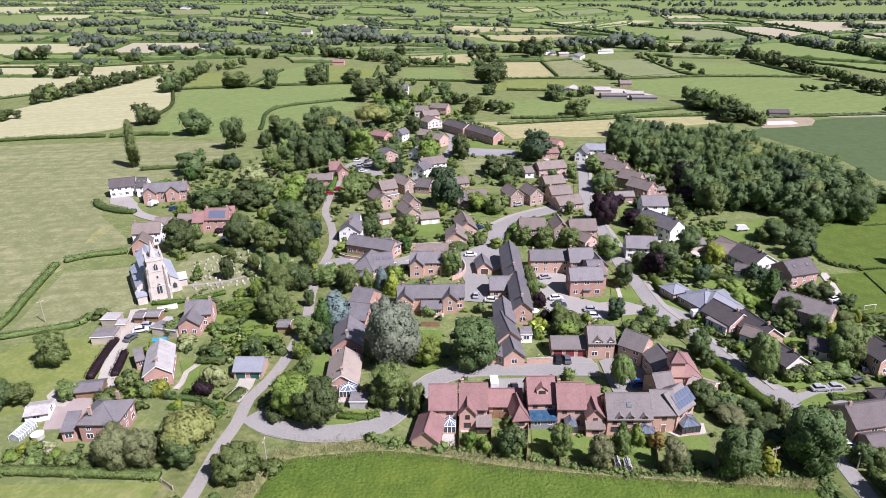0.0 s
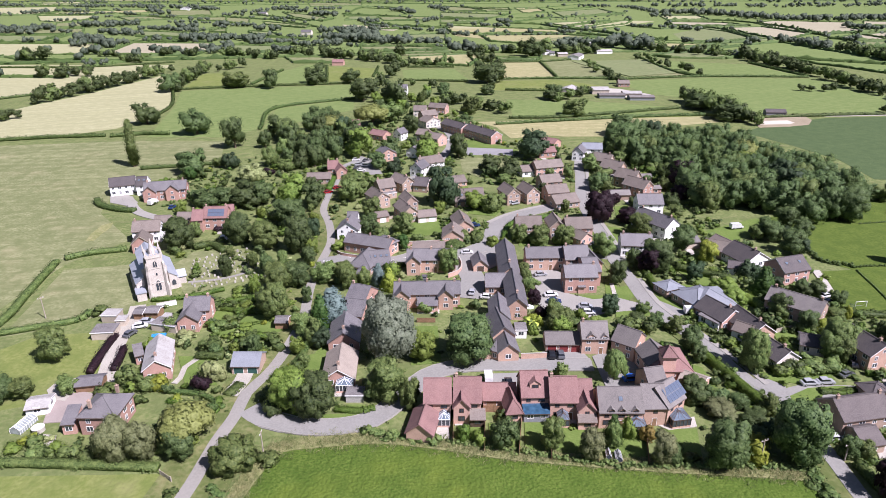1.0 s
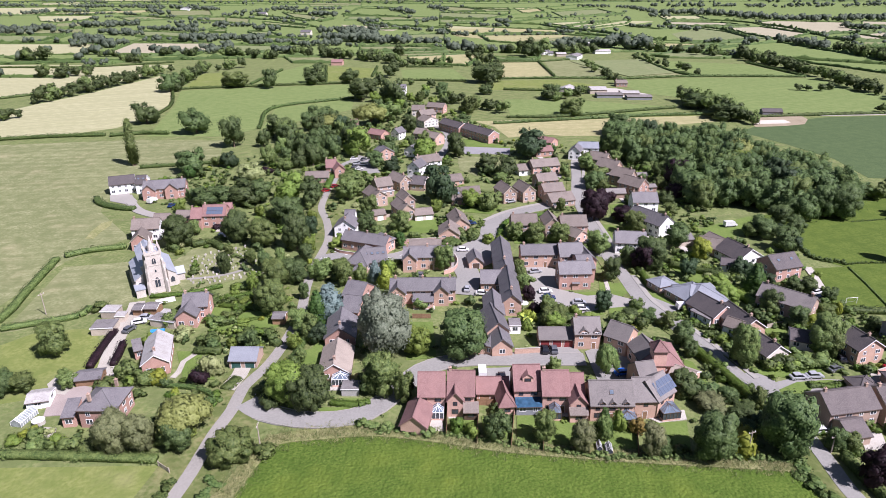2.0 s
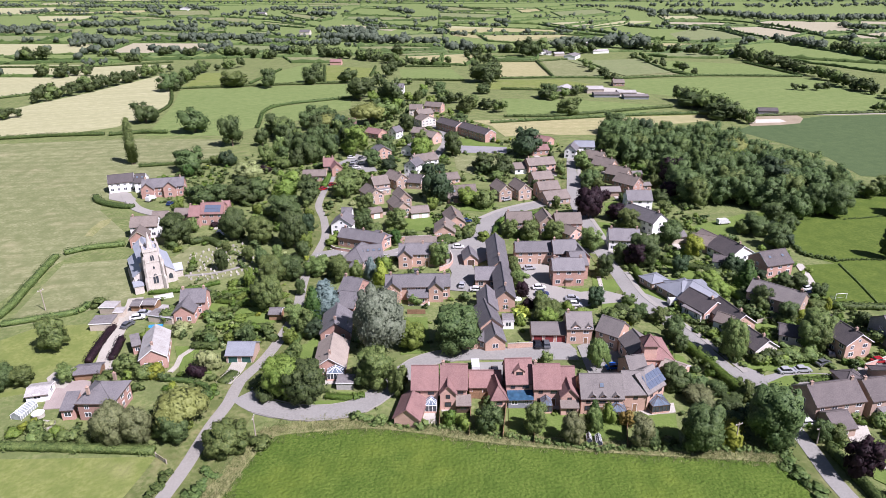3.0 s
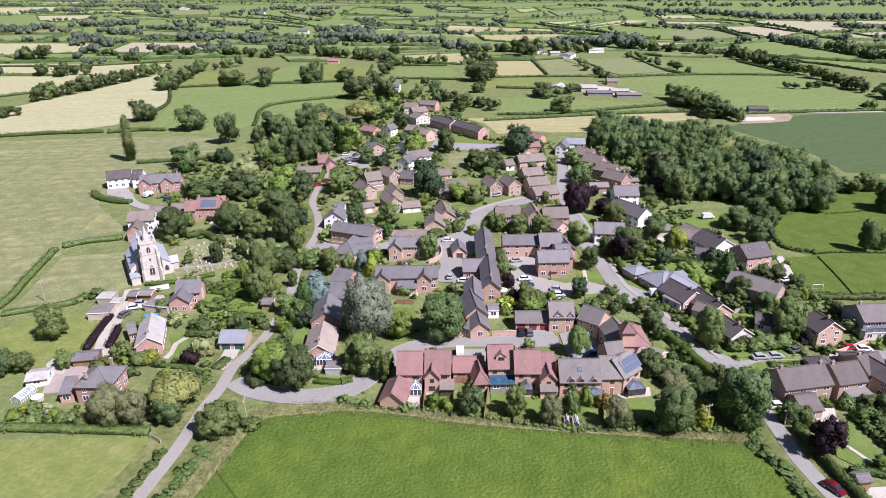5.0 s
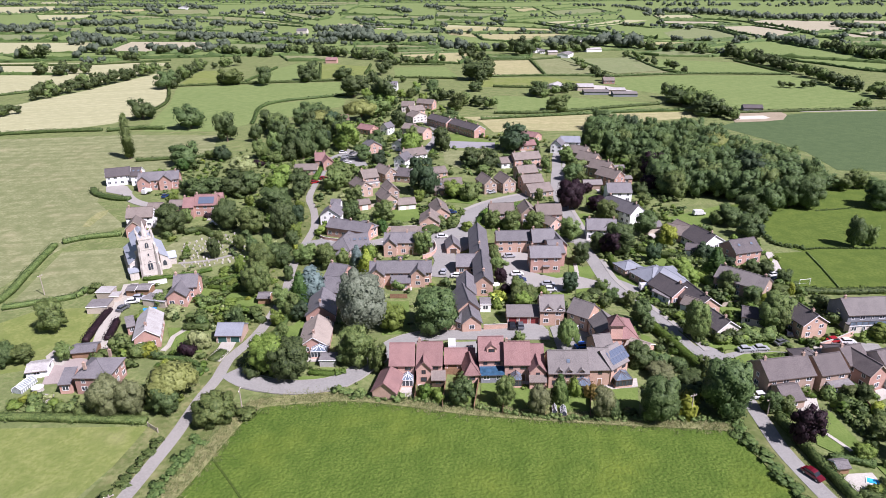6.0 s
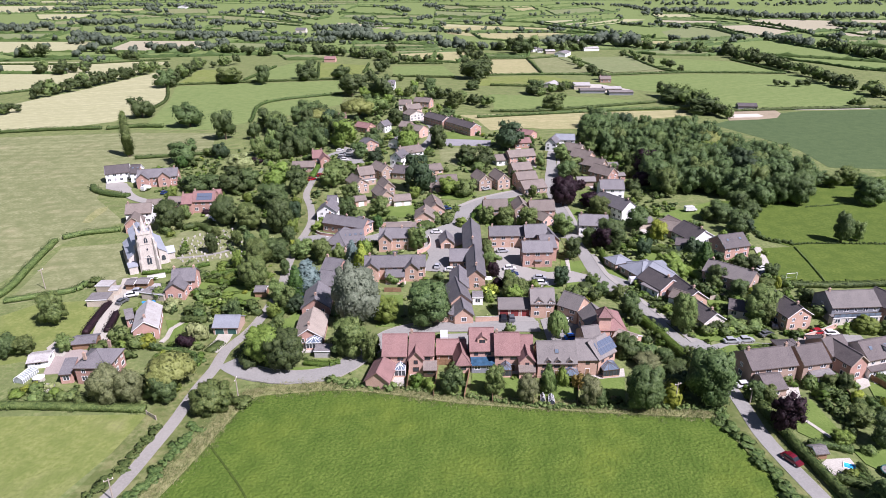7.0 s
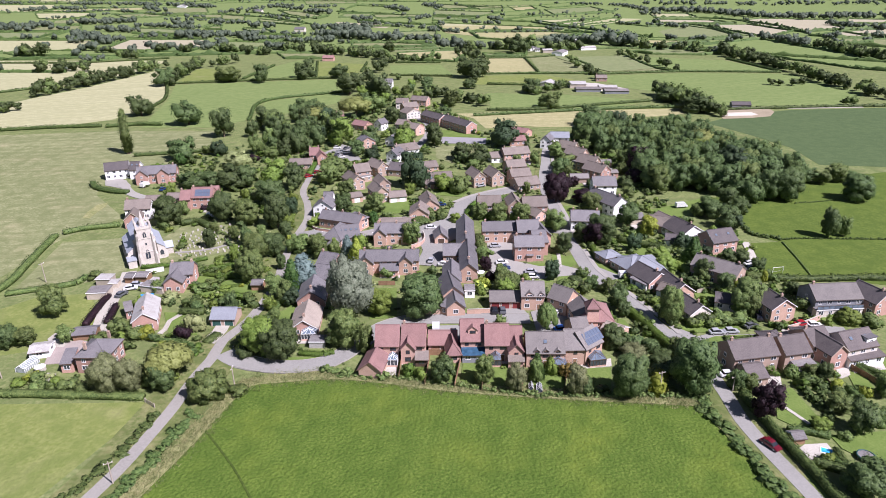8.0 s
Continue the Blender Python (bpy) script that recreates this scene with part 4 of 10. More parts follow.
def grove(poly, n, h, w, mats, where):
    gen = random.Random(n)
    for x, y in spots(poly, n, w * 0.62, n, 1.5):
        k = gen.uniform(0.75, 1.2)
        ww, mat = w * k * gen.uniform(0.9, 1.15), gen.choice(mats)
        if n > 60:
            stuff_tree("wood", x, y, h * k, ww, mat, "wood")
        else:
            tree(x, y, h * k, ww, mat, "wood", where, "copse trees")


def treeline(points, n, h, w, mat):
    gen = random.Random(int(abs(points[0]) * 10) + n)
    line = smooth_line(points, 4.0)
    for i in range(n):
        q = line[int((i + gen.uniform(0.1, 0.9)) / n * (len(line) - 1))]
        k = gen.uniform(0.6, 1.15)
        stuff_tree("hedgerow", q.x + gen.uniform(-4, 4), q.y + gen.uniform(-4, 4), h * k, w * k * gen.uniform(0.85, 1.2), mat if gen.random() < 0.75 else "ash", "far")


CAR_MESHES = {}


def car(x, y, heading, colour):
    """A parked hatchback: body, glass, four wheels."""
    if "glass" not in CAR_MESHES:
        g = Shape()
        g.prism([(-1.62, 0.86), (-1.30, 1.40), (-0.2, 1.47), (0.45, 1.40), (1.12, 0.90)], 0, 2, (-0.74, 0.74))
        CAR_MESHES["glass"] = g.mesh("glasshouse", MAT["carglass"])
        w = Shape().tube([(0, -0.11, 0), (0, 0.11, 0)], [0.32, 0.32], 12)
        CAR_MESHES["wheel"] = w.mesh("wheel", MAT["tyre"])
        CAR_MESHES["rim"] = Shape().tube([(0, -0.12, 0), (0, 0.12, 0)], [0.19, 0.19], 8).mesh("rim", MAT["metal"])
    if colour not in CAR_MESHES:
        b = Shape()
        b.prism([(-2.12, 0.30), (2.10, 0.28), (2.16, 0.55), (2.02, 0.72), (1.15, 0.92), (-1.66, 0.94), (-2.10, 0.86), (-2.16, 0.5)], 0, 2, (-0.88, 0.88))
        me = b.mesh("body", MAT["car_" + colour])
        bm = bmesh.new()
        bm.from_mesh(me)
        bmesh.ops.bevel(bm, geom=list(bm.edges), offset=0.07, segments=2, affect="EDGES")
        bm.to_mesh(me)
        bm.free()
        CAR_MESHES[colour] = me
        r = Shape().prism([(-1.36, 1.40), (-1.25, 1.47), (-0.3, 1.53), (0.35, 1.48), (0.55, 1.38), (-0.2, 1.44)], 0, 2, (-0.70, 0.70))
        CAR_MESHES[colour + "_roof"] = r.mesh("roof", MAT["car_" + colour])
    c = root("car", pose(x, y, 0.235, 0, 0, heading), f"{colour.replace('brightblue', 'bright blue')} hatchback car parked on hard standing", "car", "parked cars")
    part("body", CAR_MESHES[colour], None, c)
    part("glasshouse", CAR_MESHES["glass"], None, c)
    part("roof", CAR_MESHES[colour + "_roof"], None, c)
    for wx in (-1.32, 1.32):
        for wy in (-0.80, 0.80):
            wh = part("wheel", CAR_MESHES["wheel"], None, c, at=pose(wx, wy, 0.32))
            part("rim", CAR_MESHES["rim"], None, wh)
    return c


def utility_pole(x, y, h, heading):
    p = root("utility_pole", pose(x, y, 0, 0, 0, heading), "weathered grey timber utility pole with a crossarm", "utility pole", "utility poles")
    part("pole", Shape().tube([(0, 0, -0.2), (0, 0, h)], [0.15, 0.11], 8), MAT["pole"], p)
    part("crossarm", Shape().box(-0.9, -0.06, h - 0.5, 0.9, 0.06, h - 0.36), MAT["pole"], p)
    for k in (-0.75, 0.0, 0.75):
        part("insulator", Shape().tube([(k, 0, h - 0.36), (k, 0, h - 0.16)], [0.05, 0.07], 6), MAT["frame"], p)


def goal(x, y, heading):
    g = root("football_goal", pose(x, y, 0.05, 0, 0, heading), "white metal football goal on mown grass", "goal")
    for k in (-1.8, 1.8):
        part("post", Shape().tube([(k, 0, 0), (k, 0, 2.0)], [0.07, 0.07], 8), MAT["frame"], g)
        part("stay", Shape().tube([(k, 0, 2.0), (k, 1.1, 0.02)], [0.04, 0.04], 6), MAT["frame"], g)
    part("crossbar", Shape().tube([(-1.87, 0, 2.0), (1.87, 0, 2.0)], [0.07, 0.07], 8), MAT["frame"], g)
    part("ground_bar", Shape().tube([(-1.8, 1.1, 0.04), (1.8, 1.1, 0.04)], [0.04, 0.04], 6), MAT["frame"], g)


def road_word(text, x, y, heading, size):
    """White painted lettering on a road."""
    cu = bpy.data.curves.new("road_marking", "FONT")
    cu.body, cu.size, cu.extrude, cu.align_x = text, size, 0.004, "CENTER"
    cu.materials.append(MAT["frame"])
    ob = new("road_marking", cu)
    ob.matrix_basis = pose(x, y, 0.262, 0, 0, heading)
    ob.scale = (1, 2.1, 1)
    tagged(ob, "white painted word on the asphalt of a road", "road marking", "", "structure")


def road_dashes(points, gap, length=1.6, width=0.14):
    """Broken white line along a road."""
    line = smooth_line(points, 0.5)
    i = 0
    while i < len(line) - int(length / 0.5) - 1:
        a, b = line[i], line[i + int(length / 0.5)]
        d = b - a
        m = pose(a.x, a.y, 0.258, 0, 0, math.degrees(math.atan2(d.y, d.x)))
        tagged(part("road_marking", Shape().box(0, -width / 2, -0.02, d.length, width / 2, 0.004), MAT["frame"], None, at=m), "short white painted dash on a road", "road marking", "", "structure")
        i += int(gap / 0.5)


def barrier(name, points, h, mat, label):
    """A garden wall with coping, or a fence of panels between posts."""
    line = smooth_line(points, 1.9)
    b = root(name, pose(line[0].x, line[0].y, 0), label, name.replace("_", " "), "garden boundaries")
    for p, q in zip(line[:-1], line[1:]):
        d = q - p
        L, a = d.length, math.degrees(math.atan2(d.y, d.x))
        m = pose(p.x - line[0].x, p.y - line[0].y, 0, 0, 0, a)
        if name == "fence":
            part("panel", Shape().box(0.05, -0.02, 0.05, L - 0.05, 0.02, h - 0.05).box(0.05, -0.035, h * 0.3, L - 0.05, 0.035, h * 0.3 + 0.08).box(0.05, -0.035, h * 0.8, L - 0.05, 0.035, h * 0.8 + 0.08), MAT[mat], b, at=m)
            part("post", Shape().box(-0.05, -0.05, 0, 0.05, 0.05, h), MAT[mat], b, at=m)
        else:
            part("wall_length", Shape().box(0, -0.11, 0, L, 0.11, h - 0.08), MAT[mat], b, at=m)
            part("coping", Shape().box(0, -0.16, h - 0.08, L, 0.16, h), MAT["paving"], b, at=m)
    return b


def pool(x, y, heading):
    p = root("swimming_pool", pose(x, y, 0.2, 0, 0, heading), "small blue swimming pool in a white paved terrace", "swimming pool")
    p.scale = (0.6, 0.6, 1)
    part("rim", lattice([-2.6, -2.3, 2.3, 2.6], [-1.6, -1.3, 1.3, 1.6], 0.0, 0.12, [(1, 1)]), MAT["frame"], p, at=pose(0, 0, 0.12, -90, 0, 0))
    part("water", Shape().box(-2.3, -1.3, -0.05, 2.3, 1.3, 0.06), MAT["water"], p)


def water_tank(x, y):
    t = root("water_tank", pose(x, y, 0), "round pale water tank with a flat lid in a garden", "tank")
    part("drum", Shape().tube([(0, 0, 0), (0, 0, 1.1)], [1.3, 1.3], 20), MAT["paving"], t)
    part("lid", Shape().tube([(0, 0, 1.1), (0, 0, 1.2)], [1.38, 1.2], 20), MAT["frame"], t)


def greenhouse(x, y, heading, k=1.0):
    g = root("greenhouse", pose(x, y, 0, 0, 0, heading), "white framed glass greenhouse on a garden plot" if k == 1 else "small glass greenhouse under garden trees", "greenhouse")
    g.scale = (0.85 * k, 0.8 * k, 0.8 * max(k, 0.8))
    part("glazing", Shape().prism([(-1.6, 0.05), (1.6, 0.05), (1.6, 1.4), (0, 2.4), (-1.6, 1.4)], 1, 2, (-3.0, 3.0)), MAT["paleglass" if k == 1 else "glass"], g)
    for i in range(9):
        u = -3.0 + i * 0.75
        part("rib", Shape().tube([(u, -1.63, 0), (u, -1.63, 1.42), (u, 0, 2.44), (u, 1.63, 1.42), (u, 1.63, 0)], [0.06] * 5, 5), MAT["frame"], g)
    part("ridge_bar", Shape().tube([(-3.0, 0, 2.45), (3.0, 0, 2.45)], [0.07, 0.07], 5), MAT["frame"], g)
    for k in (-1.63, 1.63):
        part("eaves_bar", Shape().tube([(-3.0, k, 1.42), (3.0, k, 1.42)], [0.06, 0.06], 5), MAT["frame"], g)


def trampoline(x, y):
    t = root("trampoline", pose(x, y, 0), "round garden trampoline with a dark mat on a lawn", "trampoline")
    ring = [(1.7 * math.cos(k * math.pi / 10), 1.7 * math.sin(k * math.pi / 10), 0.8) for k in range(21)]
    part("pad", Shape().tube(ring, [0.16] * 21, 6), MAT["greendoor"], t, "green padded rim")
    part("mat", Shape().tube([(0, 0, 0.76), (0, 0, 0.80)], [1.6, 1.6], 20), MAT["felt"], t, "dark woven bed")
    for k in range(4):
        a = k * math.pi / 2
        part("leg", Shape().tube([(1.6 * math.cos(a), 1.6 * math.sin(a), 0.8), (1.6 * math.cos(a), 1.6 * math.sin(a), 0)], [0.03, 0.03], 6), MAT["metal"], t)


def parasol(x, y, tone):
    p = root("parasol", pose(x, y, 0), ("lime green" if tone == "lime" else "white") + " open garden parasol on a pole", "parasol", "parasols")
    part("pole", Shape().tube([(0, 0, 0), (0, 0, 2.3)], [0.03, 0.03], 6), MAT["frame"], p)
    rim = [(1.5 * math.cos(a * math.pi / 4), 1.5 * math.sin(a * math.pi / 4), 1.95) for a in range(8)]
    inner = [(q[0], q[1], q[2] - 0.05) for q in rim]
    part("canopy", Shape().add(rim + [(0, 0, 2.45)] + inner + [(0, 0, 2.38)], [(i, (i + 1) % 8, 8) for i in range(8)] + [(9 + (i + 1) % 8, 9 + i, 17) for i in range(8)] + [(i, 9 + i, 9 + (i + 1) % 8, (i + 1) % 8) for i in range(8)]),
         MAT["limecloth" if tone == "lime" else "white"], p)


def dome_tent(x, y):
    t = root("dome_tent", pose(x, y, 0), "white dome tent on a lawn", "tent")
    iv, fc = ico()
    s = Shape().add([(p[0] * 2.0, p[1] * 2.0, max(p[2], 0) * 1.7) for p in iv], [tuple(int(i) for i in f) for f in fc if max(iv[i][2] for i in f) > 0.01])
    part("canopy", s, MAT["white"], t)
    part("door_flap", Shape().prism([(-0.6, 0.05), (0.6, 0.05), (0.0, 1.2)], 0, 2, (-2.0, -1.6)), MAT["palewood"], t)


def covered_boat(x, y, heading):
    b = root("covered_trailer", pose(x, y, 0, 0, 0, heading), "small trailer under a bright blue cover", "trailer", "covered trailers")
    part("bed", Shape().box(-1.7, -0.8, 0.4, 1.7, 0.8, 0.7), MAT["metal"], b)
    part("cover", Shape().prism([(-0.85, 0.6), (0.85, 0.6), (0.8, 1.0), (0.0, 1.45), (-0.8, 1.0)], 1, 2, (-1.8, 1.8)), MAT["blueplastic"], b)
    for k in (-0.8, 0.8):
        part("wheel", Shape().tube([(0, k - 0.08, 0.3), (0, k + 0.08, 0.3)], [0.3, 0.3], 10), MAT["tyre"], b)


def caravan(x, y, heading):
    c = root("van", pose(x, y, 0.22, 0, 0, heading), "white van with a long flat roof parked beside a house", "van", "parked cars")
    part("body", Shape().prism([(-2.5, 0.4), (2.5, 0.4), (2.55, 1.0), (1.8, 1.25), (1.35, 2.1), (-2.45, 2.15), (-2.52, 1.2)], 0, 2, (-0.98, 0.98)), MAT["car_white"], c)
    part("windscreen", Shape().prism([(1.83, 1.27), (1.86, 1.29), (1.42, 2.04), (1.39, 2.02)], 0, 2, (-0.85, 0.85)), MAT["carglass"], c)
    for wx in (-1.6, 1.6):
        for wy in (-0.9, 0.9):
            part("wheel", CAR_MESHES["wheel"], None, c, at=pose(wx, wy, 0.32))


def gate(x, y, heading):
    g = root("field_gate", pose(x, y, 0, 0, 0, heading), "timber field gate between pale posts beside a lane", "gate")
    for k in (-1.8, 1.8):
        part("post", Shape().box(k - 0.1, -0.1, 0, k + 0.1, 0.1, 1.4), MAT["pole"], g)
    for j in range(5):
        part("bar", Shape().box(-1.7, -0.03, 0.25 + j * 0.23, 1.7, 0.03, 0.34 + j * 0.23), MAT["palewood"], g)


MAT["limecloth"] = surface("lime_canvas", (0.42, 0.50, 0.08), (0.36, 0.44, 0.06), (0.50, 0.57, 0.13), 1.0, 6)


# ---- ground, fields ----
ground = Shape()
N = 40
ground.add([(-6000 + 12000 * i / N, -1500 + 8000 * j / N, 0) for j in range(N + 1) for i in range(N + 1)],
           [(j * (N + 1) + i, j * (N + 1) + i + 1, (j + 1) * (N + 1) + i + 1, (j + 1) * (N + 1) + i) for j in range(N) for i in range(N)])
tagged(part("ground", ground, MAT["village"]), "grassy ground of a village among fields", "ground", "", "structure")
flat('field', [-361.5, 374.0, -259.9, 378.0, -189.0, 388.0, -129.2, 385.9, -118.0, 342.4, -128.7, 309.3, -143.9, 303.2, -148.3, 281.4, -142.4, 257.7, -116.8, 227.5, -129.4, 204.9, -131.9, 170.2, -144.9, 120.0], 'olive', 0.013, 'mown yellowish meadow with faint mowing lines', 'field')
flat('field', [-121.1, 155.4, -127.4, 200.4, -107.2, 204.4, -93.9, 179.3, -91.4, 172.0, -99.7, 167.0, -114.0, 158.3], 'olive', 0.016, 'dry paddock beside the church', 'field')
flat('field', [-145.2, 139.2, -118.2, 148.0, -111.1, 156.3, -96.2, 158.0, -86.3, 143.2, -85.8, 130.4, -89.6, 126.1, -102.3, 122.1, -126.1, 114.6], 'pasture', 0.019, 'green paddock with one tree', 'field')
flat('field', [-154.9, 101.0, -89.3, 100.9, -55.8, 101.3, -53.2, 98.7, -57.2, 89.6, -64.7, 67.9, -67.3, 55.9, -109.8, 56.3], 'pasture', 0.022, 'rough green pasture beside the lane', 'field')
flat('field', [-33.7, 109.2, -23.0, 111.0, -11.9, 111.6, 2.2, 109.2, 16.0, 106.1, 42.5, 102.6, 61.9, 100.8, 74.0, 99.5, 77.5, 92.0, 79.2, 84.5, 84.0, 68.9, 90.6, 45.7, -49.9, 47.1, -46.5, 70.9, -42.0, 85.7, -39.6, 94.4], 'lush', 0.025, 'lush bright green meadow below the village', 'field')
flat('field', [-334.3, 383.6, -378.8, 441.1, -322.2, 479.1, -314.0, 510.2, -297.5, 559.3, -276.1, 667.9, -240.4, 601.6, -204.6, 500.3, -205.8, 463.2, -210.5, 423.3, -237.3, 401.3, -270.8, 395.8], 'stubble', 0.028, 'pale harvested stubble field', 'field')
flat('field', [-424.3, 499.9, -360.8, 541.8, -339.6, 555.3, -310.2, 585.0, -294.5, 656.7, -294.5, 747.3, -631.7, 767.9], 'stubble', 0.031, 'pale harvested stubble field', 'field')
flat('field', [-222.8, 571.1, -166.1, 584.4, -80.4, 596.9, -71.0, 536.9, -124.7, 492.0, -116.8, 419.7, -132.3, 395.8, -180.4, 397.5, -201.9, 500.2], 'green', 0.034, 'grass field bounded by hedges', 'field')
flat('field', [-121.7, 487.0, -68.0, 525.6, -63.9, 479.8, -113.9, 416.0], 'green', 0.037, 'grass field bounded by hedges', 'field')
flat('field', [-239.1, 678.5, -218.7, 677.4, -190.1, 585.6, -225.2, 577.6], 'pasture', 0.040, 'grass field bounded by hedges', 'field')
flat('field', [-166.4, 604.8, -162.1, 691.7, -145.8, 743.3, -123.8, 726.9, -104.6, 615.9], 'green', 0.043, 'grass field bounded by hedges', 'field')
flat('field', [-123.8, 726.9, -65.1, 704.2, -64.6, 644.1, -103.5, 615.8], 'pasture', 0.046, 'grass field bounded by hedges', 'field')
flat('field', [-39.9, 693.6, 14.2, 695.0, 27.5, 612.6, -33.9, 623.2], 'green', 0.049, 'grass field bounded by hedges', 'field')
flat('field', [118.2, 780.5, 156.4, 750.4, 164.5, 681.7, 156.1, 624.4, 110.6, 626.8], 'olive', 0.052, 'grass field bounded by hedges', 'field')
flat('field', [181.8, 754.2, 234.1, 750.8, 233.1, 639.7, 196.9, 633.7, 172.7, 681.2], 'olive', 0.055, 'grass field bounded by hedges', 'field')
flat('field', [243.7, 750.2, 323.2, 714.4, 342.0, 621.9, 245.9, 631.1, 234.9, 677.5], 'green', 0.058, 'grass field bounded by hedges', 'field')
flat('field', [157.6, 605.8, 242.1, 619.7, 346.1, 610.4, 352.9, 501.1, 306.8, 455.2, 219.8, 454.5, 196.5, 510.8, 167.5, 540.2], 'green', 0.061, 'wide light green pasture', 'field')
flat('field', [186.2, 397.7, 213.8, 420.2, 261.1, 438.0, 331.7, 443.4, 462.9, 440.2, 301.2, 258.6, 236.9, 292.2, 206.1, 297.3, 208.8, 331.9, 200.0, 362.3], 'dull', 0.064, 'flat dark green crop field', 'field')
flat('field', [35.0, 423.3, 85.1, 434.9, 134.6, 443.1, 190.4, 447.1, 193.8, 430.6, 155.6, 418.7, 115.2, 409.2, 42.3, 386.3], 'hay', 0.067, 'pale straw strip field', 'field')
flat('field', [39.0, 425.0, 82.2, 443.1, 180.5, 460.5, 191.2, 449.2, 85.4, 436.9], 'pasture', 0.070, 'grass field bounded by hedges', 'field')
flat('field', [51.7, 517.4, 113.6, 506.7, 173.5, 479.1, 141.2, 453.4, 50.1, 444.4], 'green', 0.073, 'grass field bounded by hedges', 'field')
flat('field', [35.5, 612.2, 111.1, 615.5, 145.3, 572.2, 73.4, 559.8, 33.8, 561.8], 'pasture', 0.076, 'grass field bounded by hedges', 'field')
flat('field', [138.4, 221.5, 156.2, 229.9, 214.6, 256.7, 325.3, 285.6, 194.2, 138.4, 153.6, 159.3, 133.9, 165.1, 137.8, 194.7, 130.4, 203.2], 'bright', 0.079, 'green field with a lone tree', 'field')
flat('field', [126.4, 194.3, 138.8, 195.6, 133.6, 167.2, 118.9, 165.8], 'bright', 0.082, 'bright mown playing field with goal posts', 'field')
flat('field', [100.4, 231.2, 126.7, 245.3, 131.1, 237.7, 117.1, 225.3, 101.7, 220.4], 'lawn', 0.085, 'grass field bounded by hedges', 'field')
flat('field', [10.4, 343.5, 36.1, 340.0, 33.5, 321.5, 19.4, 304.9, 11.2, 316.3], 'olive', 0.088, 'mown village green', 'field')
flat('field', [8.7, 387.5, 20.7, 380.7, 43.9, 358.9, 36.4, 345.3, 12.0, 359.9], 'lawn', 0.091, 'green lawn before a brick terrace', 'field')
flat('field', [-92.1, 201.1, -88.5, 215.4, -69.9, 217.6, -61.1, 191.8, -78.9, 180.1], 'olive', 0.094, 'mown churchyard grass', 'field')
# ---- roads, paths, yards ----
ribbon('verge', [-58.9, 54.6, -54.1, 69.8, -51.4, 79.3, -49.8, 88.6, -48.3, 98.4, -47.4, 110.9, -46.0, 119.8, -45.8, 128.2, -43.0, 135.8, -41.2, 143.3, -39.9, 154.4, -39.3, 165.3, -41.0, 183.3, -41.3, 200.1, -40.6, 212.0, -40.6, 225.0, -44.1, 242.8, -49.1, 259.5, -50.1, 278.2, -50.6, 294.9], 15.0, 'verge', 0.170, 'rough grass verge beside a lane', 'verge')
ribbon('verge', [-47.2, 67.6, -41.4, 85.4, -39.3, 93.6, -37.0, 101.9, -33.6, 108.8, -23.0, 110.8, -11.9, 111.6, 2.2, 109.2, 16.0, 106.1, 42.5, 102.6, 61.9, 100.8, 72.0, 99.8], 3.6, 'straw', 0.180, 'long dry grass along the edge of a meadow', 'verge')
ribbon('verge', [73.0, 100.6, 75.6, 92.6, 77.4, 84.5, 82.2, 68.9, 87.1, 49.8], 4.6, 'verge', 0.181, 'rough green strip between a meadow and a lane', 'verge')
ribbon('road', [-58.9, 54.6, -54.1, 69.8, -51.4, 79.3, -49.8, 88.6, -48.3, 98.4, -47.4, 110.9, -46.0, 119.8, -45.8, 128.2, -43.0, 135.8, -41.2, 143.3, -39.9, 154.4, -39.3, 165.3, -41.0, 183.3, -41.3, 200.1, -40.6, 212.0, -40.6, 225.0, -44.1, 242.8, -49.1, 259.5, -50.1, 278.2, -50.6, 294.9], 3.0, 'lane', 0.223, 'pale grey country lane between grass verges', 'road')
ribbon('road', [-43.6, 122.4, -38.1, 118.0, -30.2, 115.8, -21.6, 115.6, -15.1, 118.1, -10.5, 123.5, -6.8, 129.5, -2.9, 135.2, 3.4, 138.8, 11.9, 140.0, 23.3, 139.8, 31.7, 139.7, 38.8, 139.6], 5.6, 'asphalt', 0.226, 'grey asphalt village road between verges', 'road')
ribbon('road', [-40.4, 204.7, -34.1, 208.4, -24.0, 205.3, -15.4, 206.1, -4.8, 212.7, 7.2, 212.5, 15.3, 215.9, 21.3, 226.5, 22.2, 240.0, 30.0, 248.8, 41.3, 256.6, 49.0, 260.7, 52.8, 262.0], 6.0, 'asphalt', 0.229, 'grey asphalt village road between verges', 'road')
ribbon('road', [9.2, 213.5, 9.0, 199.2, 11.0, 190.5, 8.6, 176.8], 8.0, 'asphalt', 0.232, 'grey asphalt courtyard road between brick houses', 'road')
ribbon('road', [21.3, 226.5, 19.6, 218.4, 17.1, 212.3], 6.5, 'asphalt', 0.235, 'grey asphalt village road between verges', 'road')
ribbon('road', [43.1, 212.8, 54.1, 208.6, 60.4, 206.5], 4.0, 'asphalt', 0.238, 'grey asphalt village road between verges', 'road')
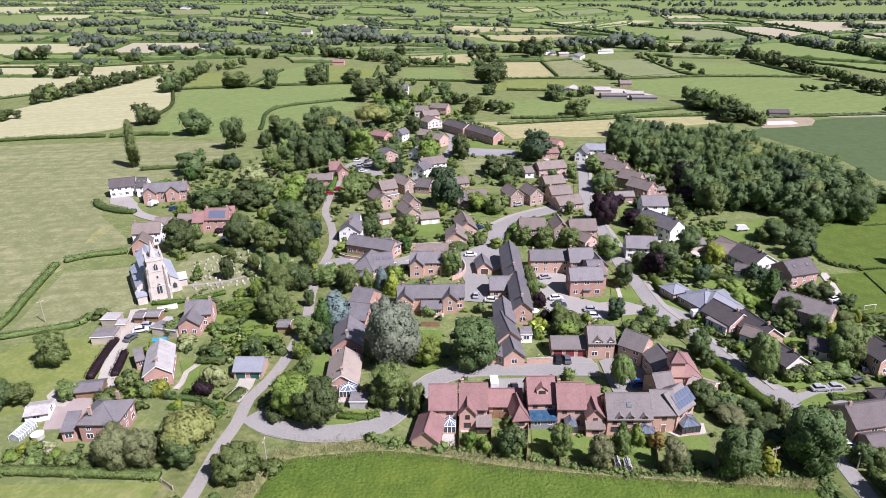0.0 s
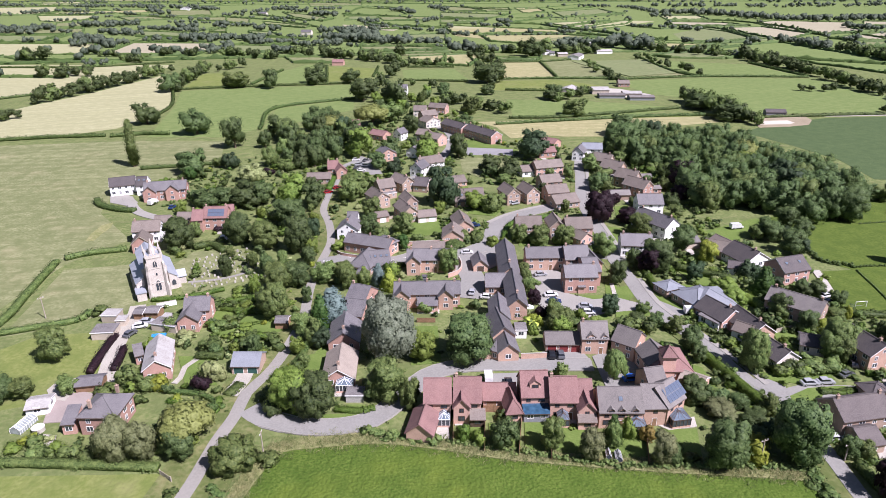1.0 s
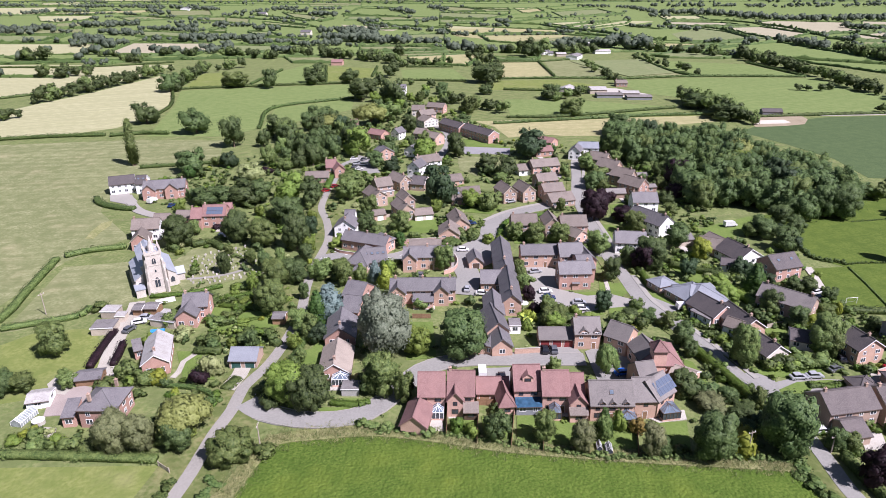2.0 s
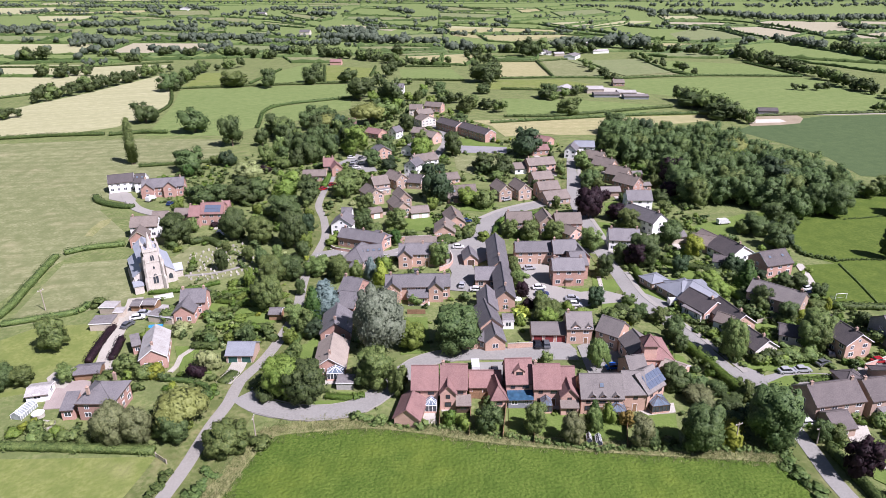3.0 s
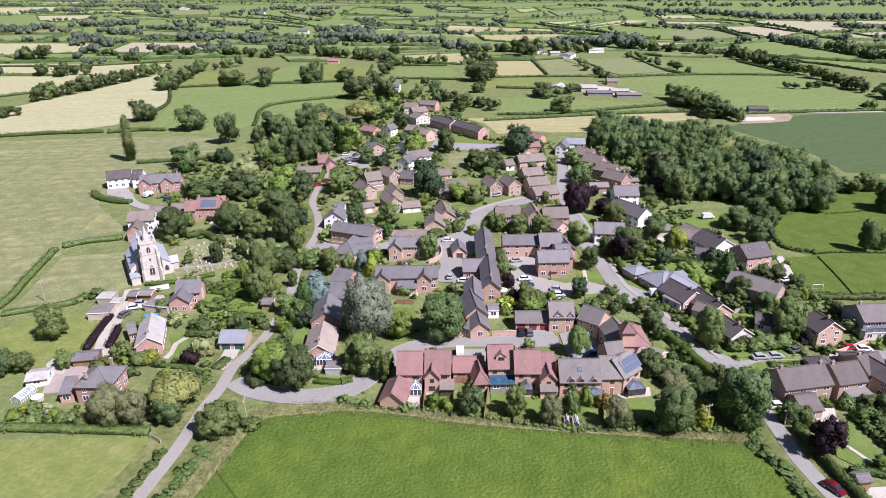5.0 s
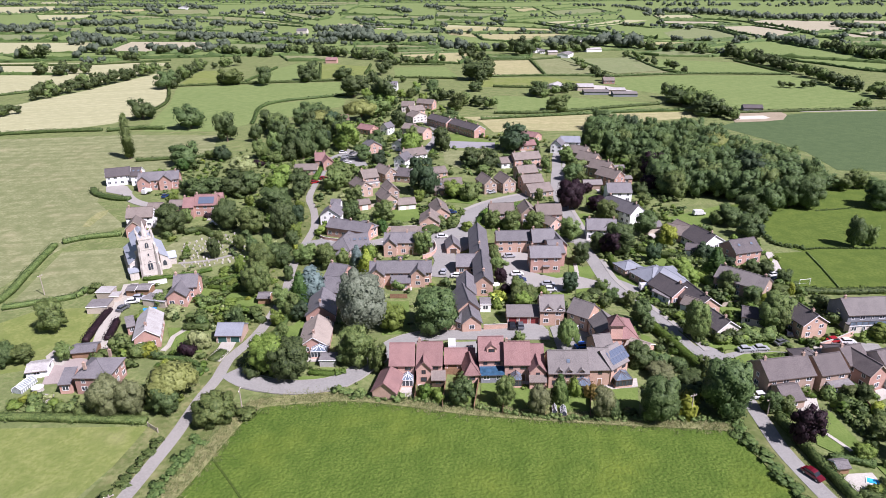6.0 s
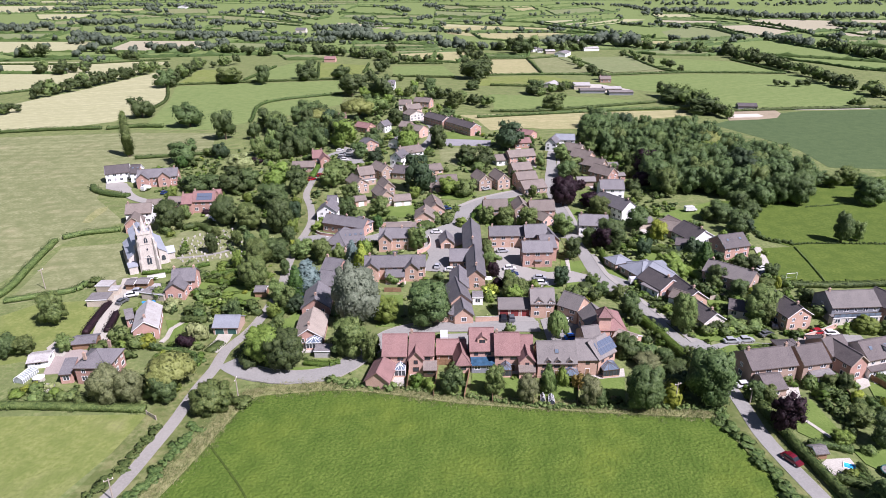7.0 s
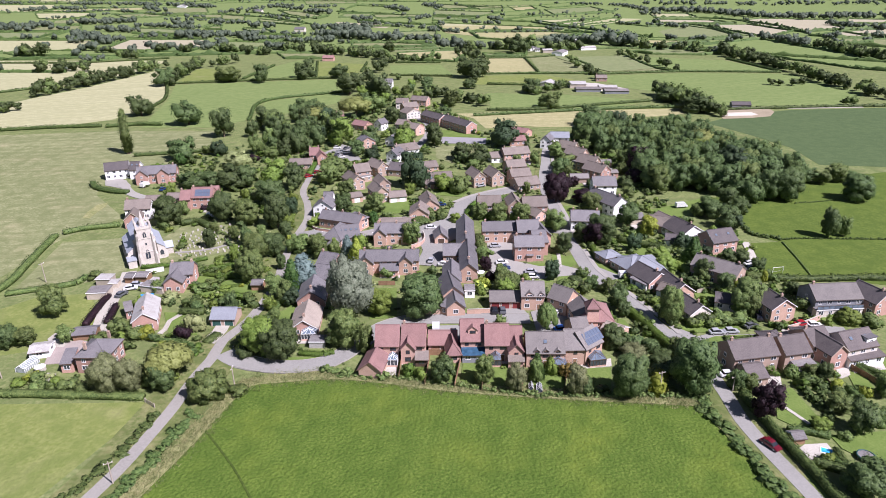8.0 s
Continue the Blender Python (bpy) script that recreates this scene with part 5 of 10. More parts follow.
ribbon('verge', [79.3, 356.1, 72.4, 330.7, 67.3, 300.8, 62.9, 275.3, 61.0, 250.0, 61.4, 222.9, 60.5, 202.7, 61.6, 189.5, 62.7, 172.2, 66.3, 160.4, 69.8, 150.7, 73.0, 140.4, 75.9, 129.5, 78.2, 124.0, 79.8, 115.3, 80.2, 102.5, 79.9, 92.6, 81.1, 83.2, 82.8, 74.2, 83.8, 68.8, 86.3, 53.1], 9.5, 'verge', 0.171, 'rough grass verge beside a road', 'verge')
ribbon('road', [79.3, 356.1, 72.4, 330.7, 67.3, 300.8, 62.9, 275.3, 61.0, 250.0, 61.4, 222.9, 60.5, 202.7, 61.6, 189.5, 62.7, 172.2, 66.3, 160.4, 69.8, 150.7, 73.0, 140.4], 4.8, 'asphalt', 0.241, 'grey asphalt village road between verges', 'road')
ribbon('road', [79.3, 356.1, 72.4, 330.7, 67.3, 300.8, 62.9, 275.3, 61.0, 250.0, 61.4, 222.9, 60.5, 202.7, 61.6, 189.5, 62.7, 172.2, 66.3, 160.4, 69.8, 150.7, 73.0, 140.4, 75.9, 129.5, 78.2, 124.0, 79.8, 115.3, 80.2, 102.5, 79.9, 92.6, 81.1, 83.2, 82.8, 74.2, 83.8, 68.8, 86.3, 53.1], 3.5, 'asphalt', 0.244, 'grey asphalt village road between verges', 'road')
ribbon('road', [78.3, 123.4, 86.3, 126.7, 95.3, 126.3, 104.3, 126.2, 115.8, 130.8, 124.7, 130.0], 6.0, 'asphalt', 0.247, 'grey asphalt village road between verges', 'road')
ribbon('road', [-50.4, 290.6, -49.7, 323.6, -42.8, 339.7], 4.5, 'asphalt', 0.250, 'grey asphalt village road between verges', 'road')
ribbon('road', [5.6, 366.1, 7.0, 389.5, 2.7, 409.5, -4.5, 426.3], 5.0, 'asphalt', 0.253, 'grey asphalt village road between verges', 'road')
ribbon('road', [5.6, 366.1, 1.0, 344.1, -3.7, 322.3, -14.4, 303.0], 4.5, 'asphalt', 0.256, 'grey asphalt village road between verges', 'road')
ribbon('driveway', [-81.6, 132.8, -84.3, 141.3, -87.5, 153.7, -88.9, 166.2, -90.8, 173.7], 4.5, 'gravel', 0.259, 'pale gravel farm drive', 'driveway')
ribbon('driveway', [-49.6, 127.4, -48.3, 133.5, -48.3, 137.6], 4.0, 'gravel', 0.262, 'pale concrete drive to a garage', 'driveway')
ribbon('driveway', [-140.6, 278.9, -129.3, 261.4, -121.2, 254.3, -114.5, 250.8], 4.5, 'footway', 0.265, 'grey gravel drive to a white house', 'driveway')
flat('yard', [30.3, 198.8, 37.8, 198.6, 40.4, 194.2, 38.5, 180.4, 46.7, 175.4, 53.9, 176.7, 61.0, 171.9, 58.3, 168.4, 48.0, 166.6, 42.5, 163.4, 32.4, 165.5, 29.7, 172.8, 30.4, 186.0], 'footway', 0.200, 'pale asphalt car park before a brick house', 'car park')
flat('yard', [59.4, 172.3, 66.6, 173.9, 72.5, 166.8, 63.9, 160.4], 'asphalt', 0.200, 'asphalt forecourt', 'forecourt')
flat('yard', [11.6, 135.7, 20.0, 136.1, 21.0, 128.0, 10.8, 127.0], 'asphalt', 0.200, 'grey asphalt parking bay', 'parking bay')
flat('yard', [39.6, 143.4, 51.6, 150.1, 53.2, 140.6, 50.7, 129.8, 40.0, 130.0], 'asphalt', 0.200, 'asphalt parking court', 'parking court')
flat('yard', [27.0, 145.8, 37.3, 146.2, 39.1, 140.8, 24.9, 141.1], 'asphalt', 0.200, 'asphalt garage court', 'garage court')
flat('yard', [-94.3, 130.2, -93.7, 134.7, -89.6, 135.2, -87.4, 130.1, -87.6, 125.8, -91.3, 126.4], 'gravel', 0.206, 'pale gravel yard', 'yard')
flat('yard', [-91.4, 127.9, -84.8, 129.4, -82.1, 128.7, -81.8, 118.3, -88.2, 117.6, -90.0, 123.0], 'brickpave', 0.200, 'block-paved farmyard', 'yard')
flat('yard', [-43.7, 347.8, -35.3, 339.5, -28.7, 312.9, -35.5, 311.2, -43.9, 323.5], 'asphalt', 0.200, 'asphalt pub car park', 'car park')
flat('yard', [-150.9, 284.8, -143.1, 284.6, -132.2, 271.0, -135.2, 266.6, -144.6, 271.3], 'footway', 0.200, 'grey gravel forecourt', 'forecourt')
flat('yard', [11.8, 358.3, 15.2, 364.5, 40.9, 359.8, 39.5, 346.4, 12.7, 348.5], 'court', 0.200, 'grey hard tennis court', 'tennis court')
flat('yard', [-1.4, 117.9, 1.7, 117.9, 2.5, 111.3, -0.8, 110.8, -2.0, 113.2], 'paving', 0.200, 'pale paved patio', 'patio')
flat('yard', [86.6, 82.4, 89.6, 84.4, 94.4, 84.7, 94.4, 81.4, 92.5, 79.7, 87.1, 79.8], 'paving', 0.200, 'white paved pool terrace', 'patio')
# ---- houses ----
DK = dict(framemat='darkframe', skip='b')
h = house(-0.3, 117.4, -0.7, 5.9, 8.0, 5.0, 3.6, 'side', 'redtile', 'brickpink', door='wood', **DK)
h = house(-4.1, 110.3, -10.8, 5.7, 8.0, 2.4, 2.4, 'gable', 'redtile', 'brickorange', kind='garage', windows=False)
h = house(6.3, 117.6, -2.7, 6.0, 8.0, 5.0, 3.8, 'side', 'redtile', 'brickpink', chimney=1, **DK)
wing(h, 5.0, 116.2, -1.0, 3.5, 5.6, 4.7, 2.0, 'gable', 'redtile', 'brickpink', framemat='darkframe', skip='lrb')
wing(h, 8.5, 115.0, -0.7, 3.2, 2.6, 2.3, 0.9, 'lean', 'browntile', 'darkframe', framemat='darkframe', skip='b')
h = house(13.8, 121.7, -0.8, 7.4, 6.0, 2.6, 2.4, 'side', 'redtile', 'brickpink', kind='garage', garage='wood', windows=False)
wing(h, 16.7, 116.7, 5.9, 3.4, 8.0, 2.4, 2.6, 'hip', 'redtile', 'brickpink', skip='b', framemat='darkframe')
h = house(21.5, 119.5, 1.2, 6.0, 8.0, 5.0, 4.0, 'side', 'redtile', 'brickpink', dormers=((0.1, 2.4, 0.3),), **DK)
wing(h, 21.6, 116.9, 1.2, 5.6, 2.6, 2.3, 0.6, 'lean', 'blueglass', 'greyboard', framemat='frame', skip='b')
h = house(27.6, 117.4, -0.8, 6.0, 8.0, 5.0, 3.8, 'side', 'redtile', 'brickpink', chimney=1, door='wood', **DK)
wing(h, 32.2, 117.9, -0.8, 3.6, 7.2, 4.7, 3.3, 'side', 'redtile', 'brickpink', framemat='darkframe', skip='lb')
wing(h, 32.3, 115.2, 1.0, 3.7, 6.0, 4.4, 2.0, 'gable', 'redtile', 'brickpink', framemat='darkframe', skip='lrb')
wing(h, 32.2, 113.8, -0.7, 3.9, 1.4, 2.4, 0.8, 'lean', 'browntile', 'brickpink', skip='lrb', framemat='darkframe')
h = house(39.5, 114.4, -0.7, 9.4, 8.0, 4.4, 3.6, 'side', 'greytile', 'brickorange', door='wood', rooflights=1, dormers=((-2.2, 1.3, 0.0), (0.1, 1.3, 0.0), (3.0, 1.3, 0.0)), **DK)
h = house(47.1, 115.2, 1.5, 4.9, 8.0, 4.8, 3.4, 'side', 'greytile', 'brickorange', door='wood', **DK)
wing(h, 52.2, 117.1, 39.0, 6.5, 7.5, 4.8, 3.2, 'side', 'greytile', 'brickorange', solar=True, skip='b', framemat='darkframe')
h = house(55.7, 130.1, -0.8, 9.0, 10.0, 4.2, 3.4, 'hip', 'redtile', 'brickpink', skip='b')
wing(h, 54.5, 129.9, -0.8, 3.1, 3.5, 8.2, 2.0, 'hip', 'redtile', 'brickpink', windows=False)
h = house(50.6, 124.5, 10.6, 4.4, 7.0, 4.2, 2.6, 'side', 'greytile', 'brickpink', skip='b')
h = house(58.1, 125.9, -37.5, 5.5, 7.0, 2.6, 1.8, 'side', 'pinktile', 'brickorange', kind='garage', garage='frame', windows=False)
h = house(40.3, 144.6, -0.9, 6.7, 7.0, 4.8, 3.0, 'side', 'greytile', 'brickorange', chimney=1, skip='b', door='wood', dormers=((-1.0, 2.2, 0.02), (2.4, 1.6, 0.02)))
wing(h, 46.9, 142.4, -38.7, 6.2, 7.0, 4.6, 2.8, 'side', 'greytile', 'brickorange', skip='b')
h = house(50.2, 136.5, -81.9, 7.6, 7.0, 4.2, 2.6, 'side', 'greytile', 'brickorange', skip='b')
h = house(32.5, 145.6, -0.9, 9.3, 6.0, 2.6, 1.9, 'side', 'greytile', 'brickorange', kind='garage', garage='reddoor', windows=False)
h = house(17.7, 141.4, 4.8, 5.3, 12.0, 3.0, 2.3, 'gable', 'slate', 'brickorange', skip='b')
wing(h, 14.2, 142.0, -26.5, 2.4, 9.0, 2.8, 1.2, 'lean', 'slate', 'brickorange', skip='b')
h = house(17.1, 147.9, 7.3, 6.0, 11.0, 4.0, 2.6, 'gable', 'slate', 'brickorange', skip='b', rooflights=0)
wing(h, 22.2, 152.9, -0.9, 3.0, 4.0, 2.6, 0.3, 'flat', 'felt', 'white')
h = house(16.8, 156.6, -0.9, 5.4, 11.0, 4.2, 2.4, 'gable', 'slate', 'brickorange', skip='b')
h = house(22.3, 163.2, -1.0, 5.5, 20.0, 4.6, 2.4, 'gable', 'slate', 'brickorange', skip='b', chimney=1)
wing(h, 17.7, 179.0, -1.0, 6.9, 8.0, 3.0, 2.6, 'side', 'slate', 'brickorange', skip='b')
h = house(22.1, 183.9, -1.1, 6.1, 24.0, 4.6, 2.7, 'gable', 'slate', 'brickorange', skip='b', chimney=1)
h = house(-3.6, 171.3, 1.1, 19.5, 6.4, 4.6, 2.5, 'side', 'slate', 'brickorange', chimney=3, skip='b', door='wood')
wing(h, -11.1, 169.4, 1.5, 4.6, 6.0, 4.6, 2.1, 'gable', 'slate', 'brickorange', skip='lrb')
wing(h, 1.9, 169.6, -1.0, 4.3, 6.0, 4.6, 2.0, 'gable', 'slate', 'brickorange', skip='lrb')
wing(h, -3.5, 167.9, -1.0, 6.0, 4.0, 2.5, 1.2, 'lean', 'slate', 'brickpink', skip='b')
h = house(-2.7, 195.8, 0.5, 16.0, 6.4, 4.8, 2.5, 'side', 'slate', 'brickorange', chimney=3, skip='b', door='wood')
wing(h, -8.6, 193.8, -1.1, 4.4, 6.0, 4.8, 2.1, 'gable', 'slate', 'brickorange', skip='lrb')
h = house(-3.9, 210.7, -1.2, 11.4, 4.0, 2.6, 1.0, 'lean', 'browntile', 'brickbrown', kind='garage', garage='wood', windows=False)
h = house(13.6, 196.3, 4.4, 4.7, 7.0, 2.4, 2.1, 'gable', 'slate', 'brickorange', kind='garage', garage='darkframe', windows=False)
h = house(35.3, 196.9, 0.9, 13.0, 6.8, 4.8, 2.3, 'side', 'slate', 'brickorange', chimney=1, skip='b', door='wood')
wing(h, 45.2, 194.4, 2.2, 7.8, 8.0, 5.2, 3.2, 'side', 'slate', 'brickpink', chimney=1, skip='b')
wing(h, 50.5, 191.9, 9.1, 5.0, 12.0, 4.8, 2.2, 'gable', 'slate', 'brickpink', skip='b')
h = house(43.7, 180.0, 1.2, 9.9, 7.0, 5.6, 2.6, 'side', 'slate', 'brickred', chimney=2, door='darkframe')
wing(h, 48.4, 184.9, 3.7, 5.0, 12.0, 5.0, 2.2, 'side', 'slate', 'brickred', skip='b')
wing(h, 43.9, 179.7, -1.0, 2.1, 1.2, 2.4, 0.6, 'lean', 'slate', 'brickred', windows=False)
h = house(-26.4, 194.6, -14.8, 7.5, 13.0, 2.8, 3.2, 'hip', 'slate', 'brickbrown', kind='village_hall')
wing(h, -19.9, 196.3, 12.1, 7.8, 12.0, 2.8, 2.8, 'side', 'slate', 'brickbrown', rooflights=4, skip='b')
wing(h, -25.9, 189.9, -15.1, 3.5, 6.0, 2.4, 1.2, 'hip', 'slate', 'brickbrown')
h = house(-24.7, 168.6, -21.3, 6.1, 9.0, 4.0, 3.0, 'side', 'slate', 'brickred', chimney=1)
h = house(-24.4, 160.6, -14.5, 5.5, 9.0, 3.4, 2.8, 'side', 'slate', 'brickred')
h = house(-25.1, 147.0, 3.1, 8.0, 11.0, 2.8, 3.0, 'gable', 'slate', 'brickred', chimney=1)
h = house(-24.1, 130.5, 2.7, 7.6, 12.0, 2.6, 2.6, 'gable', 'pinktile', 'brickred', chimney=1, rooflights=0)
h = house(-19.6, 124.5, -0.8, 4.0, 3.4, 1.9, 0.4, 'flat', 'felt', 'corrugated', kind='shed', windows=False)
h = house(-73.4, 113.6, -0.7, 8.0, 8.4, 4.6, 2.5, 'hip', 'slate', 'brickred', chimney=2, door='frame')
wing(h, -80.1, 113.8, 7.2, 2.7, 5.0, 2.8, 1.4, 'lean', 'slate', 'brickred')
h = house(-83.8, 129.6, 10.0, 5.8, 4.5, 1.9, 0.8, 'side', 'slate', 'wood', kind='shed', windows=False)
h = house(-90.9, 120.6, 14.0, 4.8, 5.0, 2.0, 0.7, 'side', 'corrugated', 'white', kind='shed', skip='b')
h = house(-68.9, 134.0, 17.0, 6.3, 13.0, 3.6, 2.3, 'gable', 'corrugated', 'brickred', chimney=1)
wing(h, -76.4, 141.6, 28.9, 2.1, 5.0, 2.6, 0.8, 'lean', 'felt', 'brickred')
h = house(-68.8, 162.4, 7.0, 7.0, 7.0, 4.4, 2.6, 'side', 'slate', 'brickred', chimney=2)
wing(h, -69.8, 157.6, 4.9, 5.6, 7.0, 3.7, 2.1, 'gable', 'slate', 'brickred')
h = house(-92.0, 153.9, 4.9, 5.9, 5.0, 2.2, 0.4, 'flat', 'felt', 'palewood', kind='shed', windows=False)
h = house(-94.7, 163.6, -0.9, 4.5, 4.0, 2.2, 0.4, 'flat', 'corrugated', 'palewood', kind='shed', windows=False)
h = house(-83.2, 165.4, -1.0, 3.7, 4.0, 2.2, 0.6, 'side', 'felt', 'wood', kind='shed', windows=False)
h = house(-76.9, 157.9, -14.6, 7.9, 4.0, 2.2, 0.3, 'flat', 'felt', 'palewood', kind='shed', windows=False)
h = house(-48.2, 136.7, -0.8, 6.9, 6.5, 2.4, 1.9, 'side', 'bluegrey', 'brickbrown', kind='garage', garage='greendoor', windows=False)
h = house(-44.3, 158.9, -0.9, 3.4, 4.0, 2.2, 0.8, 'side', 'felt', 'wood', kind='shed', windows=False)
h = house(-108.8, 224.3, 8.7, 9.8, 7.0, 4.8, 2.8, 'side', 'browntile', 'white', chimney=1)
wing(h, -106.9, 214.8, 14.0, 6.0, 7.0, 3.8, 2.6, 'gable', 'browntile', 'brickred')
wing(h, -107.4, 234.9, 4.6, 5.9, 7.0, 3.4, 2.4, 'side', 'browntile', 'brickbrown')
h = house(-93.6, 235.2, 7.6, 4.0, 9.0, 4.8, 2.8, 'side', 'redtile', 'brickred', chimney=1)
wing(h, -87.5, 237.6, 2.7, 9.0, 8.0, 5.0, 3.2, 'side', 'redtile', 'brickred', chimney=2, solar=True)
wing(h, -83.2, 243.1, 12.2, 2.8, 7.0, 4.6, 2.6, 'side', 'redtile', 'brickred')
wing(h, -101.5, 242.3, -1.3, 6.3, 6.0, 2.8, 1.8, 'side', 'browntile', 'brickred')
h = house(-143.0, 281.7, 21.2, 10.8, 8.0, 4.8, 2.8, 'side', 'darktile', 'white', chimney=0)
wing(h, -134.7, 281.5, 9.7, 4.3, 9.0, 4.8, 2.8, 'side', 'darktile', 'white', rooflights=2)
h = house(-121.2, 274.5, 11.6, 17.7, 8.0, 4.8, 2.8, 'side', 'slate', 'brickred', chimney=2)
wing(h, -127.0, 271.5, 6.9, 5.4, 6.0, 4.8, 2.4, 'gable', 'slate', 'brickred')
wing(h, -117.8, 273.6, 6.9, 5.5, 6.0, 4.8, 2.4, 'gable', 'slate', 'brickred')
h = house(-34.3, 225.4, -5.3, 8.0, 8.0, 4.4, 2.8, 'gable', 'slate', 'white', chimney=1)
wing(h, -33.9, 235.8, -1.3, 3.9, 6.0, 4.4, 2.2, 'side', 'slate', 'white')
h = house(-26.0, 211.5, -21.9, 17.5, 7.0, 3.8, 2.3, 'side', 'slate', 'brickred', chimney=3, door='frame')
wing(h, -16.4, 212.0, 54.4, 5.6, 7.0, 4.0, 2.2, 'hip', 'slate', 'brickorange')
h = house(-24.1, 261.1, 31.2, 6.9, 10.0, 4.6, 2.4, 'gable', 'browntile', 'brickbrown', chimney=1)
h = house(-23.1, 276.2, 24.7, 7.4, 8.0, 4.6, 2.8, 'side', 'browntile', 'brickbrown', chimney=1)
wing(h, -21.9, 273.9, 28.9, 6.3, 3.0, 2.5, 0.4, 'flat', 'felt', 'brickbrown')
h = house(-14.3, 283.1, 38.7, 6.6, 10.0, 4.6, 2.6, 'gable', 'browntile', 'brickbrown', chimney=1)
h = house(-11.5, 243.0, 24.5, 6.0, 11.0, 4.6, 2.6, 'gable', 'browntile', 'brickbrown', chimney=1)
h = house(-11.6, 255.7, 21.0, 5.6, 9.0, 4.6, 2.5, 'gable', 'browntile', 'brickbrown')
h = house(-4.9, 243.5, 13.6, 7.5, 7.0, 2.6, 1.6, 'side', 'browntile', 'cream', kind='garage', garage='frame', windows=False)
h = house(-22.6, 243.9, 22.0, 4.9, 6.0, 2.6, 1.2, 'side', 'browntile', 'brickorange', kind='garage', garage='frame', windows=False)
h = house(-9.1, 282.8, -16.2, 6.7, 9.0, 3.2, 2.6, 'side', 'darktile', 'brickbrown')
h = house(-57.4, 296.3, 3.1, 11.0, 7.0, 2.8, 2.0, 'side', 'browntile', 'brickbrown')
h = house(-51.9, 307.1, 9.4, 5.1, 8.0, 4.6, 3.0, 'side', 'redtile', 'brickred', chimney=2, kind='pub')
wing(h, -47.4, 304.2, 20.1, 5.2, 7.0, 4.4, 2.3, 'gable', 'redtile', 'brickred')
h = house(4.8, 221.0, -1.2, 7.6, 9.0, 2.8, 2.6, 'gable', 'browntile', 'brickorange', chimney=1)
h = house(9.4, 230.7, 8.6, 6.9, 12.0, 3.0, 2.6, 'gable', 'browntile', 'brickorange', chimney=1)
h = house(12.9, 262.8, 11.7, 13.0, 9.0, 2.6, 4.0, 'side', 'browntile', 'brickorange', rooflights=2, dormers=((0.0, 3.0, 0.2),))
h = house(8.0, 289.4, 20.1, 9.5, 8.0, 2.6, 2.0, 'side', 'browntile', 'brickorange', chimney=1)
h = house(31.6, 264.3, 20.5, 6.1, 10.0, 4.8, 2.6, 'gable', 'browntile', 'brickbrown')
h = house(40.1, 265.6, 20.4, 6.2, 10.0, 4.8, 2.6, 'gable', 'browntile', 'brickbrown')
h = house(50.8, 282.9, 14.1, 9.5, 8.0, 4.4, 2.4, 'side', 'browntile', 'brickorange', chimney=1)
h = house(51.2, 267.4, 12.7, 9.5, 8.0, 4.4, 2.4, 'side', 'browntile', 'brickorange', chimney=1)
h = house(53.7, 258.6, 17.7, 11.0, 9.0, 2.8, 2.4, 'side', 'browntile', 'brickbrown')
h = house(53.4, 306.5, 14.7, 14.1, 8.0, 4.6, 2.6, 'side', 'browntile', 'brickpink', rooflights=0, chimney=1)
wing(h, 43.8, 306.2, 12.8, 7.8, 8.0, 2.8, 2.0, 'side', 'browntile', 'white')
h = house(33.3, 225.2, 2.2, 9.6, 8.0, 4.8, 2.8, 'side', 'browntile', 'brickbrown', chimney=1, skip='b')
h = house(43.8, 225.0, 4.3, 5.9, 9.0, 4.8, 2.6, 'gable', 'browntile', 'brickbrown', skip='b')
h = house(51.6, 223.6, 2.1, 9.8, 8.0, 4.8, 2.8, 'side', 'browntile', 'brickpink', skip='b', chimney=1)
wing(h, 53.5, 219.2, 36.1, 6.3, 6.0, 2.6, 2.0, 'gable', 'browntile', 'brickpink')
h = house(85.8, 250.2, -1.4, 10.2, 8.0, 4.8, 3.0, 'side', 'slate', 'white', chimney=2)
h = house(78.6, 229.3, -56.9, 15.9, 8.0, 4.8, 3.0, 'side', 'slate', 'white', chimney=2, door='darkframe')
h = house(68.4, 207.4, -6.6, 10.6, 8.0, 4.4, 2.8, 'side', 'slate', 'white', chimney=2, door='darkframe')
h = house(81.3, 341.2, -6.0, 10.5, 8.0, 4.6, 2.4, 'side', 'bluegrey', 'white')
wing(h, 72.1, 333.9, -20.0, 6.0, 9.0, 4.6, 2.6, 'gable', 'slate', 'white')
h = house(86.0, 317.8, 52.0, 6.6, 9.5, 4.6, 3.0, 'gable', 'browntile', 'brickbrown', chimney=1)
h = house(87.6, 302.2, 46.0, 7.2, 10.5, 4.8, 3.2, 'gable', 'browntile', 'brickorange', chimney=1)
wing(h, 83.6, 294.0, 38.0, 5.0, 4.0, 2.6, 0.8, 'lean', 'greytile', 'white')
h = house(90.5, 286.9, 50.0, 7.0, 10.0, 4.8, 3.2, 'gable', 'browntile', 'brickbrown', chimney=1)
wing(h, 96.2, 294.7, 4.0, 7.0, 5.0, 2.8, 0.8, 'side', 'greytile', 'brickbrown')
h = house(91.6, 273.7, 40.0, 7.6, 11.0, 4.4, 3.0, 'gable', 'browntile', 'brickred', chimney=1)
wing(h, 96.2, 277.2, 8.0, 5.0, 4.5, 2.6, 0.8, 'side', 'greytile', 'brickred')
h = house(78.7, 269.6, 2.0, 8.5, 5.0, 2.4, 1.4, 'side', 'greytile', 'brickbrown', kind='garage', windows=False)
